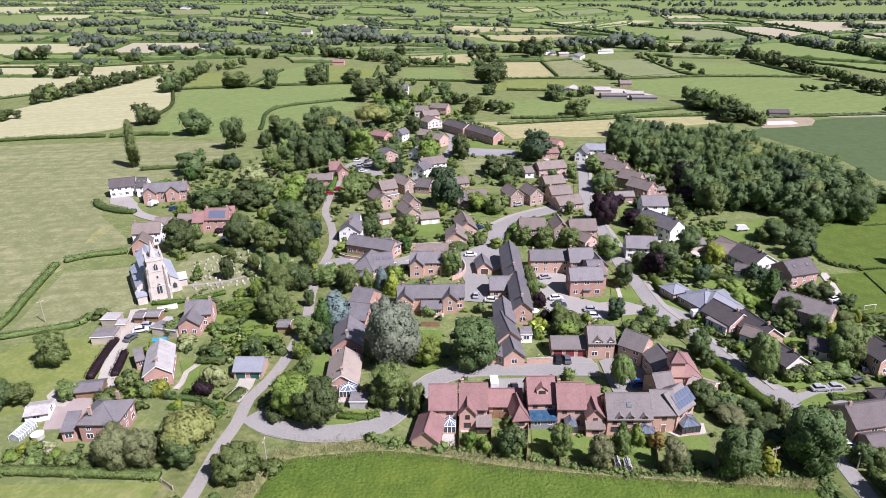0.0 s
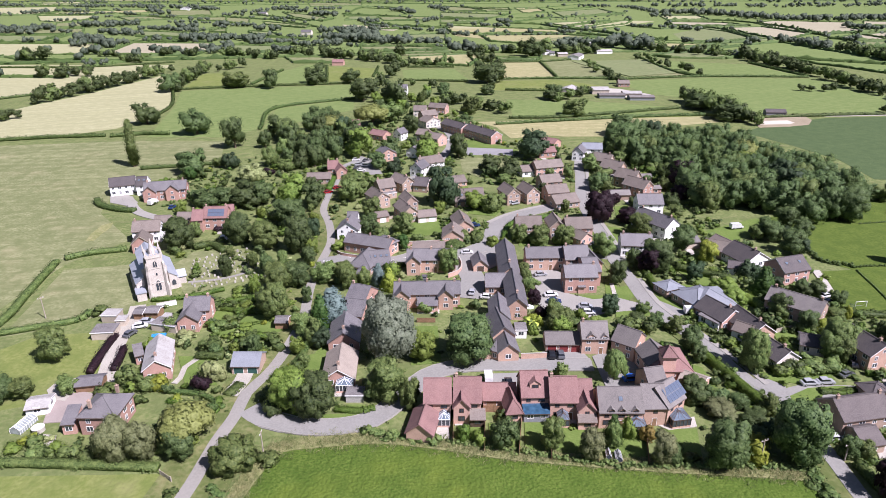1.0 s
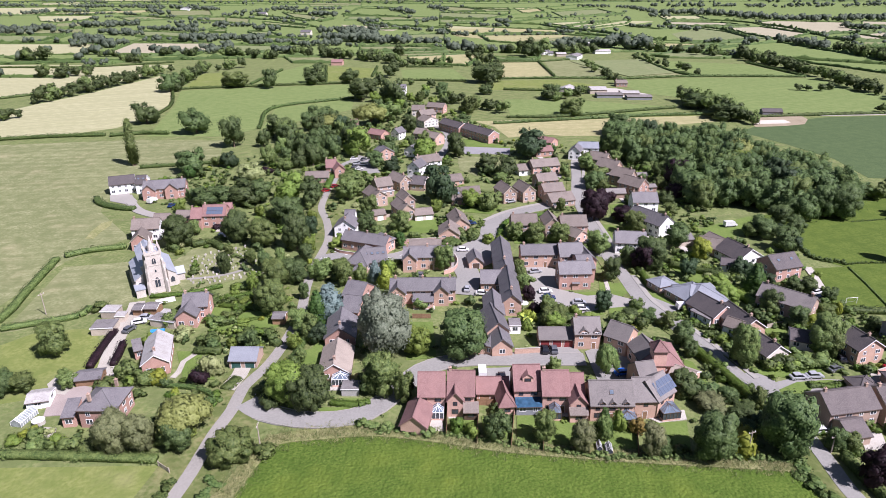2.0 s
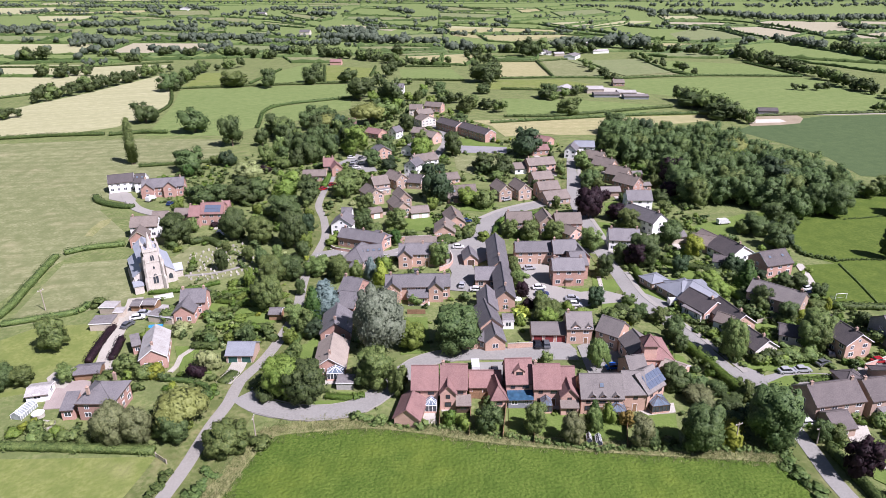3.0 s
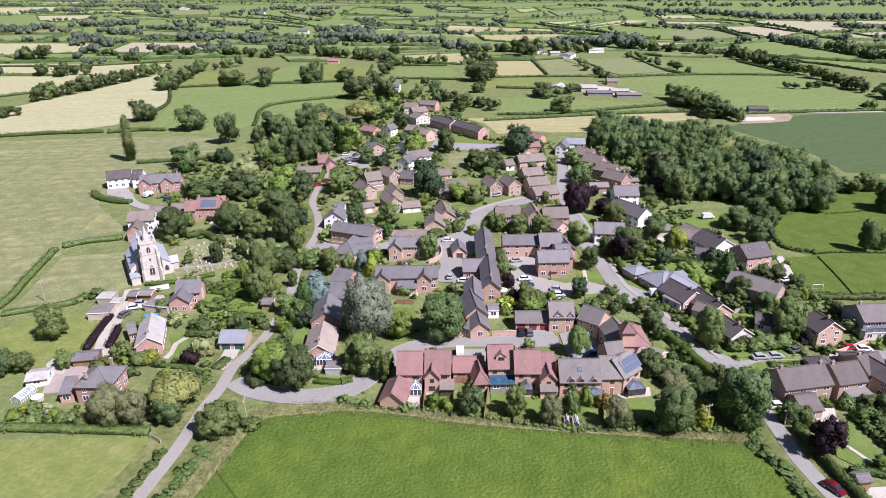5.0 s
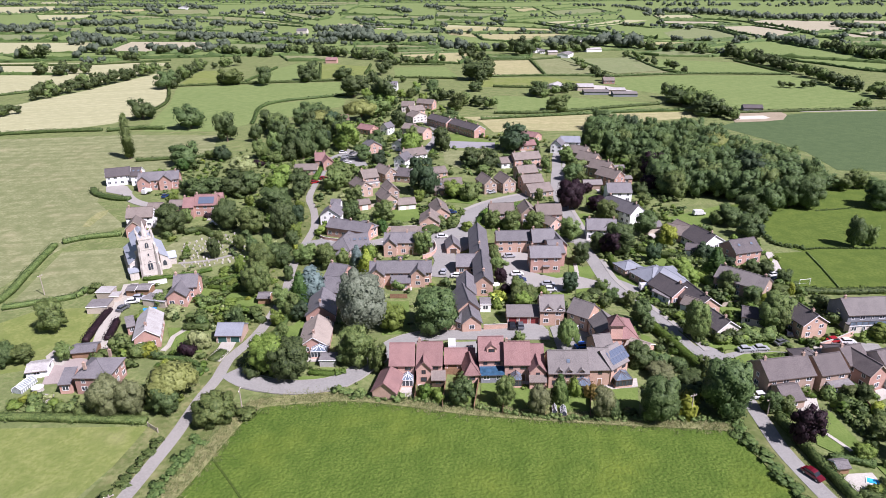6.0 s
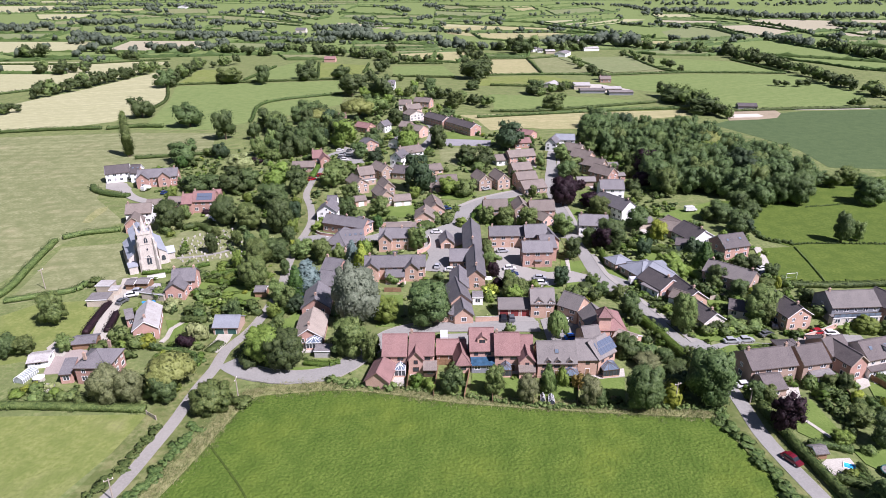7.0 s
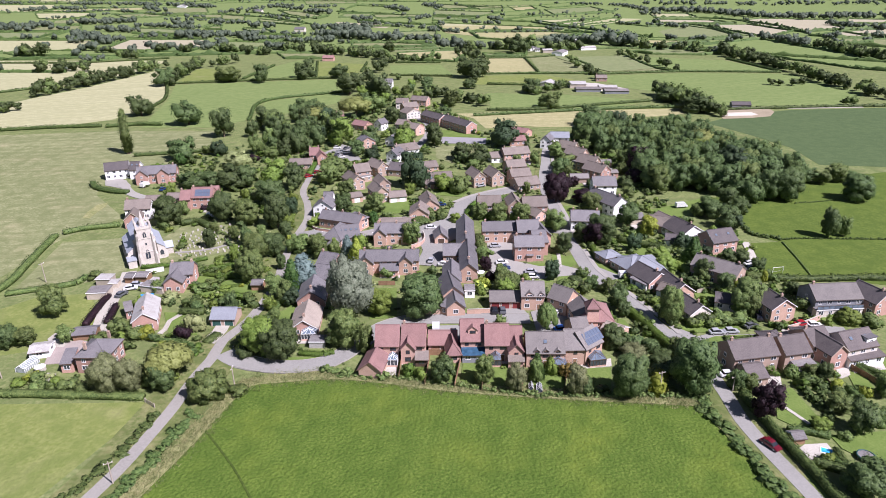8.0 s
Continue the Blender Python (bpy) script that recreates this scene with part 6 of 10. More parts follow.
h = house(57.8, 341.5, 12.5, 9.6, 8.0, 3.0, 2.0, 'side', 'redtile', 'brickred')
h = house(58.8, 364.1, -40.0, 12.9, 8.0, 3.0, 2.0, 'side', 'redtile', 'brickred')
h = house(73.8, 171.5, -85.6, 12.3, 12.0, 2.6, 2.6, 'hip', 'bluegrey', 'brickbrown')
wing(h, 79.4, 168.1, 25.2, 11.0, 10.0, 2.6, 2.4, 'hip', 'bluegrey', 'brickbrown')
wing(h, 72.0, 177.3, 23.1, 6.5, 6.0, 2.5, 1.2, 'hip', 'bluegrey', 'brickbrown')
h = house(81.3, 157.4, 25.8, 8.4, 10.0, 3.2, 2.6, 'gable', 'darktile', 'brickpink', chimney=1)
wing(h, 75.0, 158.4, -58.4, 6.4, 5.0, 2.6, 1.0, 'lean', 'felt', 'white')
h = house(86.0, 149.6, 14.2, 7.8, 11.0, 3.0, 2.8, 'gable', 'darktile', 'brickorange', chimney=1)
wing(h, 80.5, 150.3, -44.2, 4.7, 5.0, 3.0, 1.6, 'side', 'browntile', 'white')
h = house(86.8, 137.2, 18.1, 7.0, 11.0, 2.8, 2.4, 'gable', 'darktile', 'cream', chimney=1)
h = house(105.9, 197.2, 21.3, 10.6, 11.0, 2.8, 3.2, 'gable', 'darktile', 'white', chimney=1)
wing(h, 96.6, 191.9, -21.3, 5.0, 5.0, 2.6, 1.4, 'side', 'darktile', 'white')
h = house(112.9, 185.3, 16.1, 9.9, 9.0, 4.6, 3.0, 'side', 'darktile', 'brickred', chimney=0, rooflights=2)
h = house(99.0, 161.0, -44.0, 14.5, 8.0, 4.8, 2.6, 'side', 'greytile', 'brickbrown', chimney=2)
h = house(96.3, 143.3, -22.5, 5.8, 7.0, 2.6, 1.4, 'side', 'darktile', 'cream')
h = house(95.3, 206.2, -29.8, 8.2, 9.0, 2.8, 2.2, 'side', 'browntile', 'brickbrown')
h = house(102.2, 207.1, 22.8, 9.7, 9.0, 2.8, 2.4, 'gable', 'browntile', 'cream')
h = house(90.1, 214.4, 8.2, 6.4, 6.0, 2.6, 1.2, 'side', 'felt', 'palewood', kind='shed', windows=False)
h = house(109.6, 136.4, 13.9, 7.8, 11.0, 4.6, 2.6, 'gable', 'darktile', 'brickorange', chimney=1)
h = house(127.7, 141.0, 3.3, 13.9, 9.0, 4.8, 2.8, 'side', 'greytile', 'greyboard', chimney=1)
wing(h, 127.2, 139.0, 4.6, 13.9, 1.8, 2.5, 0.1, 'flat', 'felt', 'cream', skip='lrb')
balcony(h, 1.8)
h = house(140.0, 139.6, 21.3, 7.3, 9.0, 4.6, 2.8, 'gable', 'darktile', 'brickred', chimney=1)
h = house(90.8, 111.1, 10.1, 12.0, 8.0, 4.8, 2.8, 'side', 'rowtile', 'brickbrown', chimney=2)
wing(h, 89.1, 105.4, 9.9, 5.0, 7.0, 2.5, 1.8, 'side', 'rowtile', 'brickbrown')
h = house(101.7, 112.6, 11.7, 7.2, 8.0, 4.8, 2.8, 'side', 'rowtile', 'brickbrown', chimney=1)
wing(h, 102.9, 110.9, 12.1, 5.6, 5.0, 2.5, 0.6, 'lean', 'felt', 'white')
h = house(109.9, 116.7, 14.8, 6.0, 8.0, 4.8, 2.6, 'side', 'rowtile', 'brickbrown', chimney=1)
wing(h, 111.7, 112.3, 19.1, 5.3, 10.0, 4.8, 2.3, 'gable', 'rowtile', 'brickred')
h = house(119.1, 114.9, 16.0, 9.2, 8.0, 4.8, 2.8, 'side', 'rowtile', 'cream', rooflights=2)
wing(h, 119.9, 113.6, 13.6, 10.4, 5.0, 2.5, 1.2, 'lean', 'rowtile', 'white')
wing(h, 121.7, 116.5, 19.0, 3.2, 4.0, 6.6, 0.3, 'flat', 'slate', 'white')
h = house(101.3, 122.4, 5.3, 5.4, 5.2, 2.3, 1.3, 'hip', 'darktile', 'brickbrown', kind='garage', garage='frame', windows=False)
h = house(111.8, 124.4, 3.6, 6.6, 5.2, 2.3, 1.3, 'hip', 'darktile', 'brickbrown', kind='garage', garage='frame', windows=False)
h = house(6.4, 400.6, -53.5, 20.5, 8.0, 4.8, 2.4, 'side', 'darktile', 'brickred', chimney=2)
h = house(21.6, 382.5, -55.8, 27.4, 8.0, 4.8, 2.4, 'side', 'darktile', 'brickred', chimney=3)
h = house(-14.2, 452.3, -2.4, 8.9, 8.0, 4.6, 2.6, 'side', 'browntile', 'cream')
h = house(-6.4, 435.6, 28.3, 11.0, 8.0, 4.6, 2.6, 'side', 'browntile', 'brickpink', chimney=1)
h = house(-4.5, 417.7, 36.2, 11.1, 9.0, 4.4, 2.4, 'gable', 'browntile', 'cream')
h = house(-11.5, 380.0, -26.1, 7.1, 8.0, 4.4, 2.4, 'side', 'browntile', 'brickbrown')
h = house(-5.7, 370.6, -40.4, 11.1, 8.0, 4.4, 2.4, 'side', 'browntile', 'brickpink', chimney=1)
h = house(-2.8, 463.1, -21.4, 12.8, 8.0, 4.4, 2.4, 'side', 'browntile', 'brickpink')
h = house(-25.8, 383.4, -32.7, 5.8, 7.0, 4.4, 2.4, 'gable', 'slate', 'white', chimney=1)
h = house(-27.1, 335.9, 21.8, 8.7, 9.0, 4.4, 2.6, 'gable', 'slate', 'brickpink')
h = house(-14.7, 343.3, -27.4, 8.3, 9.0, 3.6, 2.6, 'gable', 'slate', 'white')
h = house(-11.9, 307.6, -28.2, 6.6, 8.0, 4.4, 2.6, 'gable', 'slate', 'white', chimney=1)
wing(h, -3.5, 317.0, 28.0, 12.7, 8.0, 4.4, 2.6, 'side', 'browntile', 'white', chimney=2)
h = house(-55.1, 408.0, 17.0, 10.0, 8.0, 4.0, 2.6, 'side', 'redtile', 'brickred')
h = house(-38.5, 384.7, -34.6, 10.8, 8.0, 3.2, 2.2, 'side', 'redtile', 'brickred')
h = house(-34.8, 543.2, -2.8, 14.8, 10.0, 4.6, 3.0, 'side', 'slate', 'white')
conservatory(1.1, 115.0, -0.7, 2.6, 3.6)
conservatory(-22.4, 128.2, 2.4, 4.0, 2.6)
conservatory(27.2, 114.5, -0.7, 2.5, 3.6, label='dark framed conservatory against a brick house', mat='darkframe')
conservatory(52.8, 114.2, 9.6, 4.2, 4.5, label='grey glass garden room beside a brick house', mat='darkframe')
conservatory(42.6, 111.9, -0.7, 3.9, 3.4, label='grey glass conservatory against a brick house', mat='darkframe')
# ---- trees ----
tree(-33.5, 123.0, 10.8, 10.9, 'lime', 'round')
tree(-28.3, 120.1, 11.0, 10.7, 'oak', 'round')
tree(-12.6, 126.1, 11.3, 9.8, 'ash', 'round')
tree(-6.6, 122.3, 8.4, 5.4, 'ash', 'round')
tree(-12.8, 143.0, 19.0, 14.1, 'silver', 'round')
tree(-4.6, 143.4, 8.4, 8.4, 'lime', 'round')
tree(7.4, 143.0, 13.5, 14.4, 'oak', 'round')
tree(13.8, 108.9, 7.1, 6.7, 'oak', 'round')
tree(23.7, 108.2, 8.3, 5.7, 'ash', 'round')
tree(31.1, 105.0, 7.7, 5.7, 'umber', 'round')
tree(45.1, 103.1, 8.7, 5.6, 'umber', 'round')
tree(57.3, 102.2, 12.3, 9.4, 'oak', 'round')
tree(36.2, 107.9, 7.0, 3.7, 'ash', 'round')
tree(72.9, 104.3, 15.1, 11.8, 'oak', 'round')
tree(78.1, 137.4, 11.8, 7.3, 'ash', 'round')
tree(42.7, 133.0, 10.2, 5.6, 'ash', 'weep')
tree(-66.3, 105.7, 10.6, 8.2, 'umber', 'round')
tree(-60.7, 105.8, 9.3, 7.1, 'umber', 'round')
tree(-53.0, 110.9, 11.6, 11.3, 'willow', 'weep')
tree(-53.5, 106.2, 7.6, 7.1, 'oak', 'round')
tree(-99.5, 144.2, 10.1, 8.7, 'ash', 'round')
tree(-43.7, 347.6, 17.0, 15.9, 'lime', 'round')
tree(-44.2, 424.4, 16.7, 21.3, 'willow', 'weep')
tree(-33.1, 489.4, 22.6, 21.8, 'oak', 'round')
tree(-60.4, 518.0, 17.9, 23.0, 'oak', 'round')
tree(-97.1, 391.6, 15.7, 17.1, 'oak', 'round')
tree(-124.3, 317.6, 13.2, 17.5, 'oak', 'round')
tree(-152.4, 405.8, 16.8, 20.4, 'oak', 'round')
tree(-117.8, 368.8, 18.4, 14.2, 'oak', 'round')
tree(-195.9, 436.1, 15.1, 18.1, 'oak', 'round')
tree(-230.2, 567.6, 18.1, 20.2, 'oak', 'round')
tree(-89.8, 301.3, 9.2, 12.9, 'pale', 'round')
tree(-68.3, 404.5, 12.9, 19.3, 'willow', 'weep')
tree(1.6, 264.9, 17.8, 14.9, 'fir', 'round')
tree(-2.1, 295.8, 7.6, 10.6, 'ash', 'round')
tree(-27.6, 249.0, 10.0, 9.0, 'ash', 'round')
tree(-38.1, 279.2, 11.0, 13.6, 'ash', 'round')
tree(-26.8, 346.4, 11.4, 12.8, 'oak', 'round')
tree(24.3, 312.6, 10.5, 12.3, 'oak', 'round')
tree(33.1, 303.1, 11.2, 12.5, 'oak', 'round')
tree(74.8, 227.5, 9.9, 9.7, 'ash', 'round')
tree(72.4, 196.7, 11.9, 11.9, 'oak', 'round')
tree(86.4, 213.0, 10.2, 9.6, 'oak', 'round')
tree(33.6, 158.5, 4.9, 5.5, 'ash', 'round')
tree(57.2, 209.3, 8.8, 9.4, 'ash', 'round')
tree(103.5, 144.0, 10.6, 9.6, 'ash', 'round')
tree(82.0, 188.4, 7.3, 6.3, 'fir', 'round')
tree(41.5, 155.4, 4.8, 3.8, 'ash', 'round')
tree(35.2, 158.7, 5.9, 5.3, 'ash', 'round')
tree(28.4, 172.6, 5.4, 4.6, 'copper', 'round')
tree(27.2, 178.4, 7.2, 4.8, 'ash', 'round')
tree(32.9, 163.6, 6.6, 5.8, 'ash', 'round')
tree(27.4, 191.6, 5.6, 4.6, 'ash', 'round')
tree(1.1, 196.6, 8.9, 5.6, 'ash', 'round')
tree(-29.2, 184.7, 8.9, 7.4, 'ash', 'round')
tree(-26.6, 232.2, 8.4, 8.6, 'oak', 'round')
tree(-13.7, 231.9, 8.4, 9.9, 'ash', 'round')
tree(15.8, 260.0, 8.2, 11.8, 'lime', 'round')
tree(22.6, 256.5, 9.0, 10.3, 'ash', 'round')
tree(29.2, 222.4, 7.3, 7.0, 'ash', 'round')
tree(36.1, 219.8, 8.1, 8.6, 'ash', 'round')
tree(45.3, 219.6, 8.1, 8.2, 'ash', 'round')
tree(-18.3, 402.7, 12.9, 10.5, 'oak', 'round')
tree(-8.3, 337.0, 12.2, 10.7, 'lime', 'round')
tree(9.8, 342.7, 14.0, 10.9, 'oak', 'round')
tree(15.4, 415.6, 8.6, 14.4, 'oak', 'round')
tree(90.7, 201.6, 9.1, 7.6, 'gold', 'round')
tree(108.3, 391.4, 14.4, 19.1, 'oak', 'round')
tree(-148.2, 580.8, 17.6, 14.7, 'oak', 'round')
tree(-114.1, 610.7, 18.4, 21.6, 'oak', 'round')
tree(-179.6, 587.4, 16.0, 24.8, 'ash', 'round')
tree(-81.7, 606.4, 13.7, 18.4, 'oak', 'round')
tree(87.5, 518.3, 12.0, 15.9, 'oak', 'round')
tree(92.8, 453.3, 12.8, 17.9, 'ash', 'round')
tree(42.5, 604.2, 20.9, 30.6, 'oak', 'round')
tree(107.1, 786.3, 18.4, 23.5, 'oak', 'round')
tree(187.8, 472.8, 11.0, 24.3, 'oak', 'round')
tree(191.2, 436.0, 11.7, 24.8, 'oak', 'round')
tree(-7.3, 369.7, 9.0, 9.7, 'ash', 'round')
tree(-30.5, 163.8, 11.8, 9.3, 'spruce', 'cone')
tree(-33.3, 160.0, 11.7, 5.4, 'cypress', 'cone')
tree(-19.5, 187.6, 8.3, 4.3, 'spruce', 'cone')
tree(-15.8, 183.6, 8.6, 4.6, 'gold', 'cone')
tree(-24.1, 187.5, 7.2, 3.9, 'lime', 'cone')
tree(-159.4, 330.9, 26.4, 6.2, 'ash', 'column', 'standing alone on a meadow edge')
tree(49.0, 165.7, 7.3, 5.8, 'fir', 'round')
tree(99.0, 190.2, 7.3, 5.1, 'fir', 'cone')
tree(36.7, 110.0, 7.9, 3.5, 'cypress', 'cone')
tree(157.1, 199.3, 12.5, 6.6, 'oak', 'round', 'standing alone in a green field')
tree(163.4, 200.6, 8.5, 5.0, 'ash', 'round', 'standing alone in a green field')
tree(191.9, 241.2, 12.8, 13.9, 'oak', 'round', 'standing alone in a green field')
tree(85.4, 93.6, 10.0, 7.4, 'copper', 'round')
tree(105.8, 107.7, 5.5, 4.5, 'oak', 'round')
tree(103.0, 96.0, 4.8, 6.2, 'ash', 'round')
tree(103.6, 88.5, 8.0, 7.2, 'oak', 'round')
tree(102.9, 108.8, 4.5, 4.1, 'ash', 'round')
tree(83.5, 104.5, 5.8, 4.6, 'oak', 'round')
tree(86.6, 104.3, 4.7, 4.6, 'ash', 'round')
tree(93.6, 70.0, 8.2, 9.6, 'oak', 'round')
tree(95.1, 89.2, 3.6, 5.0, 'lime', 'round')
shrub(-41.0, 103.4, 7.6, 10.2, 'ash')
shrub(-34.6, 104.4, 2.6, 5.2, 'ash')
shrub(-57.0, 130.8, 5.3, 5.1, 'copper')
shrub(-55.3, 135.1, 6.2, 6.6, 'pale')
shrub(-66.9, 131.2, 4.1, 5.1, 'gold')
shrub(-76.2, 133.4, 5.9, 6.3, 'ash')
shrub(-37.5, 120.8, 4.2, 5.1, 'oak')
shrub(8.6, 109.9, 3.7, 4.0, 'lime')
shrub(5.5, 111.3, 4.0, 3.8, 'privet')
shrub(44.1, 110.4, 4.8, 4.0, 'autumn')
shrub(40.9, 111.5, 6.1, 4.1, 'lime')
shrub(65.0, 104.4, 6.5, 6.8, 'gold')
shrub(58.9, 125.0, 6.2, 7.8, 'oak')
shrub(63.6, 123.7, 5.1, 6.2, 'oak')
shrub(47.8, 103.7, 5.2, 4.5, 'oak')
shrub(-76.6, 106.4, 3.6, 5.4, 'ash')
shrub(-85.3, 109.2, 3.7, 4.7, 'ash')
shrub(-75.0, 160.3, 4.9, 6.3, 'ash')
shrub(-69.3, 151.1, 3.8, 5.1, 'pale')
shrub(88.0, 172.6, 5.2, 7.4, 'lime')
shrub(87.7, 180.0, 5.3, 8.7, 'lime')
shrub(59.7, 167.7, 3.7, 4.9, 'hedge')
shrub(87.4, 203.2, 5.0, 5.8, 'lime')
shrub(97.3, 164.2, 6.6, 7.1, 'ash')
shrub(104.9, 154.5, 5.4, 5.5, 'gold')
shrub(84.5, 134.6, 2.9, 4.6, 'lime')
shrub(88.6, 135.0, 3.2, 5.4, 'ash')
shrub(93.4, 136.0, 3.0, 5.0, 'ash')
shrub(97.8, 136.8, 2.8, 4.6, 'ash')
shrub(-15.5, 192.3, 7.4, 6.2, 'lime')
shrub(-4.1, 168.8, 4.4, 4.9, 'ash')
shrub(27.6, 160.1, 4.3, 3.8, 'gold')
shrub(26.1, 155.5, 3.9, 3.4, 'lime')
shrub(23.4, 165.0, 4.4, 4.2, 'ash')
shrub(37.9, 164.7, 4.0, 4.8, 'ash')
shrub(40.8, 163.0, 4.0, 4.8, 'lime')
shrub(19.6, 219.3, 4.1, 5.3, 'lime')
shrub(13.8, 224.7, 3.7, 5.0, 'ash')
shrub(3.4, 224.8, 3.3, 8.4, 'ash')
shrub(-32.3, 130.4, 4.4, 5.4, 'ash')
shrub(-40.0, 126.0, 4.0, 4.4, 'oak')
# ---- hedges ----
hedge([-111.5, 104.3, -91.5, 104.5, -75.0, 103.8, -56.5, 102.7], 1.6, 2.8, 'ash')
hedge([68.1, 143.0, 70.5, 134.2, 74.2, 120.3], 2.5, 3.0, 'privet')
hedge([72.9, 101.3, 74.6, 92.9, 76.3, 83.3, 78.2, 74.2, 79.7, 64.8], 1.2, 3.4, 'hedge', wob=0.9)
hedge([-15.6, 113.5, -11.6, 112.8, -5.1, 111.1, 0.0, 109.6], 1.5, 2.8, 'ash', wob=0.7)
hedge([2.5, 110.2, 11.3, 108.1, 22.3, 105.6, 31.7, 103.4, 43.4, 102.0, 54.3, 102.2, 66.1, 101.7, 75.3, 100.8], 1.0, 1.4, 'ash', wob=0.8)
hedge([78.8, 196.7, 83.7, 193.5, 89.2, 189.7, 94.7, 186.3], 2.8, 2.8, 'hedge')
hedge([67.6, 195.8, 67.6, 181.4], 2.0, 2.4, 'privet')
hedge([-129.7, 145.9, -125.9, 163.5, -129.1, 182.9, -133.1, 206.5], 1.8, 3.2, 'ash')
hedge([-131.4, 208.9, -124.9, 213.6, -113.3, 217.0], 2.0, 3.2, 'ash')
hedge([-296.8, 385.5, -266.1, 390.1, -238.9, 396.5, -207.4, 399.9], 2.4, 3.2, 'hedge', per_m=10, size=0.45)
hedge([-203.5, 398.2, -186.7, 403.7, -169.0, 403.1], 2.4, 3.2, 'hedge', per_m=10, size=0.45)
hedge([-153.5, 324.5, -137.6, 328.3, -107.8, 336.0], 2.0, 2.2, 'hedge', per_m=12, size=0.4)
hedge([-151.8, 274.5, -146.7, 266.9, -136.2, 260.9, -128.4, 259.3], 2.0, 4.0, 'hedge')
hedge([23.2, 220.5, 25.6, 233.9, 30.4, 242.3, 45.2, 248.4], 1.8, 2.2, 'privet')
hedge([-122.0, 157.2, -114.4, 160.1, -104.1, 164.8, -103.3, 169.8], 1.6, 2.8, 'ash')
hedge([-87.3, 137.1, -88.4, 145.3, -89.2, 155.2], 1.8, 2.4, 'copper')
hedge([-65.9, 174.4, -54.1, 177.8, -44.7, 174.0], 1.6, 2.0, 'privet')
hedge([-87.9, 176.6, -78.2, 178.3, -67.9, 183.8], 1.4, 1.6, 'privet')
hedge([-41.6, 127.3, -32.3, 126.5, -26.9, 129.7], 1.2, 1.6, 'privet')
hedge([-23.7, 121.6, -17.2, 120.7, -14.8, 122.1], 1.2, 2.0, 'privet')
hedge([-50.2, 127.4, -48.3, 132.3], 1.0, 3.5, 'hedge')
hedge([-64.7, 129.1, -56.2, 127.5, -49.4, 122.5], 1.2, 1.6, 'hedge')
hedge([83.8, 102.0, 84.5, 92.5, 85.7, 83.2, 87.0, 74.1, 87.7, 65.4], 2.2, 2.4, 'hedge')
hedge([115.5, 127.2, 116.7, 116.0, 118.8, 103.7], 1.4, 1.4, 'hedge')
hedge([109.8, 103.9, 108.8, 89.3], 1.8, 2.2, 'hedge')
hedge([89.7, 127.6, 95.1, 126.0, 99.1, 128.0], 1.2, 1.6, 'privet')
hedge([104.8, 134.4, 109.3, 132.7], 1.6, 2.0, 'privet')
hedge([121.2, 141.0, 129.2, 137.9, 136.8, 134.5], 1.4, 2.2, 'privet')
hedge([130.9, 213.8, 130.7, 202.8, 138.9, 197.2], 1.4, 1.6, 'hedge', per_m=14, size=0.3, wob=0.5)
hedge([138.9, 197.2, 147.6, 198.1, 172.1, 197.0, 186.3, 196.1], 0.9, 0.8, 'hedge', per_m=12, size=0.25, wob=0.5)
hedge([138.0, 194.8, 136.0, 180.0, 133.7, 166.6], 0.6, 0.6, 'ash', per_m=14, size=0.18)
hedge([115.6, 164.7, 130.0, 163.2, 151.2, 163.6, 163.3, 162.5], 1.8, 3.0, 'hedge', per_m=18, size=0.35)
hedge([163.9, 238.0, 172.9, 239.2, 183.9, 241.8], 0.7, 0.8, 'hedge', per_m=10, size=0.3, wob=0.6)
hedge([-231.2, 574.7, -204.6, 500.3, -200.5, 450.3], 2.0, 2.4, 'hedge', per_m=4, size=0.8)
hedge([-225.2, 577.6, -162.6, 590.9, -78.7, 603.8], 2.0, 2.4, 'hedge', per_m=4, size=0.8)
hedge([-115.8, 416.0, -121.7, 487.0, -68.0, 525.6], 2.0, 2.4, 'hedge', per_m=4, size=0.8)
hedge([-242.1, 678.7, -230.3, 584.3], 2.0, 2.4, 'hedge', per_m=4, size=0.8)
hedge([54.9, 622.2, 106.8, 623.2, 155.4, 620.6], 2.0, 2.4, 'hedge', per_m=4, size=0.8)
hedge([63.4, 751.0, 53.5, 626.1], 2.0, 2.4, 'hedge', per_m=4, size=0.8)
hedge([109.6, 748.1, 109.5, 623.1], 2.0, 2.4, 'hedge', per_m=4, size=0.8)
hedge([157.7, 750.4, 169.1, 672.6, 156.5, 613.1], 2.0, 2.4, 'hedge', per_m=4, size=0.8)
hedge([228.9, 802.5, 229.5, 669.1, 244.6, 627.2], 2.0, 2.4, 'hedge', per_m=4, size=0.8)
hedge([156.5, 613.1, 244.6, 627.2, 340.2, 618.2], 2.0, 2.4, 'hedge', per_m=4, size=0.8)
hedge([54.6, 560.7, 120.9, 548.4], 2.0, 2.4, 'hedge', per_m=4, size=0.8)
hedge([36.3, 425.1, 85.1, 434.9, 135.1, 445.1, 197.9, 451.0], 2.0, 2.4, 'hedge', per_m=4, size=0.8)
hedge([46.9, 444.5, 86.8, 447.1, 172.1, 474.5], 2.0, 2.4, 'hedge', per_m=4, size=0.8)
hedge([205.3, 438.2, 264.1, 444.1, 348.3, 449.1], 2.0, 2.4, 'hedge', per_m=4, size=0.8)
hedge([330.1, 723.9, 342.0, 621.9], 2.0, 2.4, 'hedge', per_m=4, size=0.8)
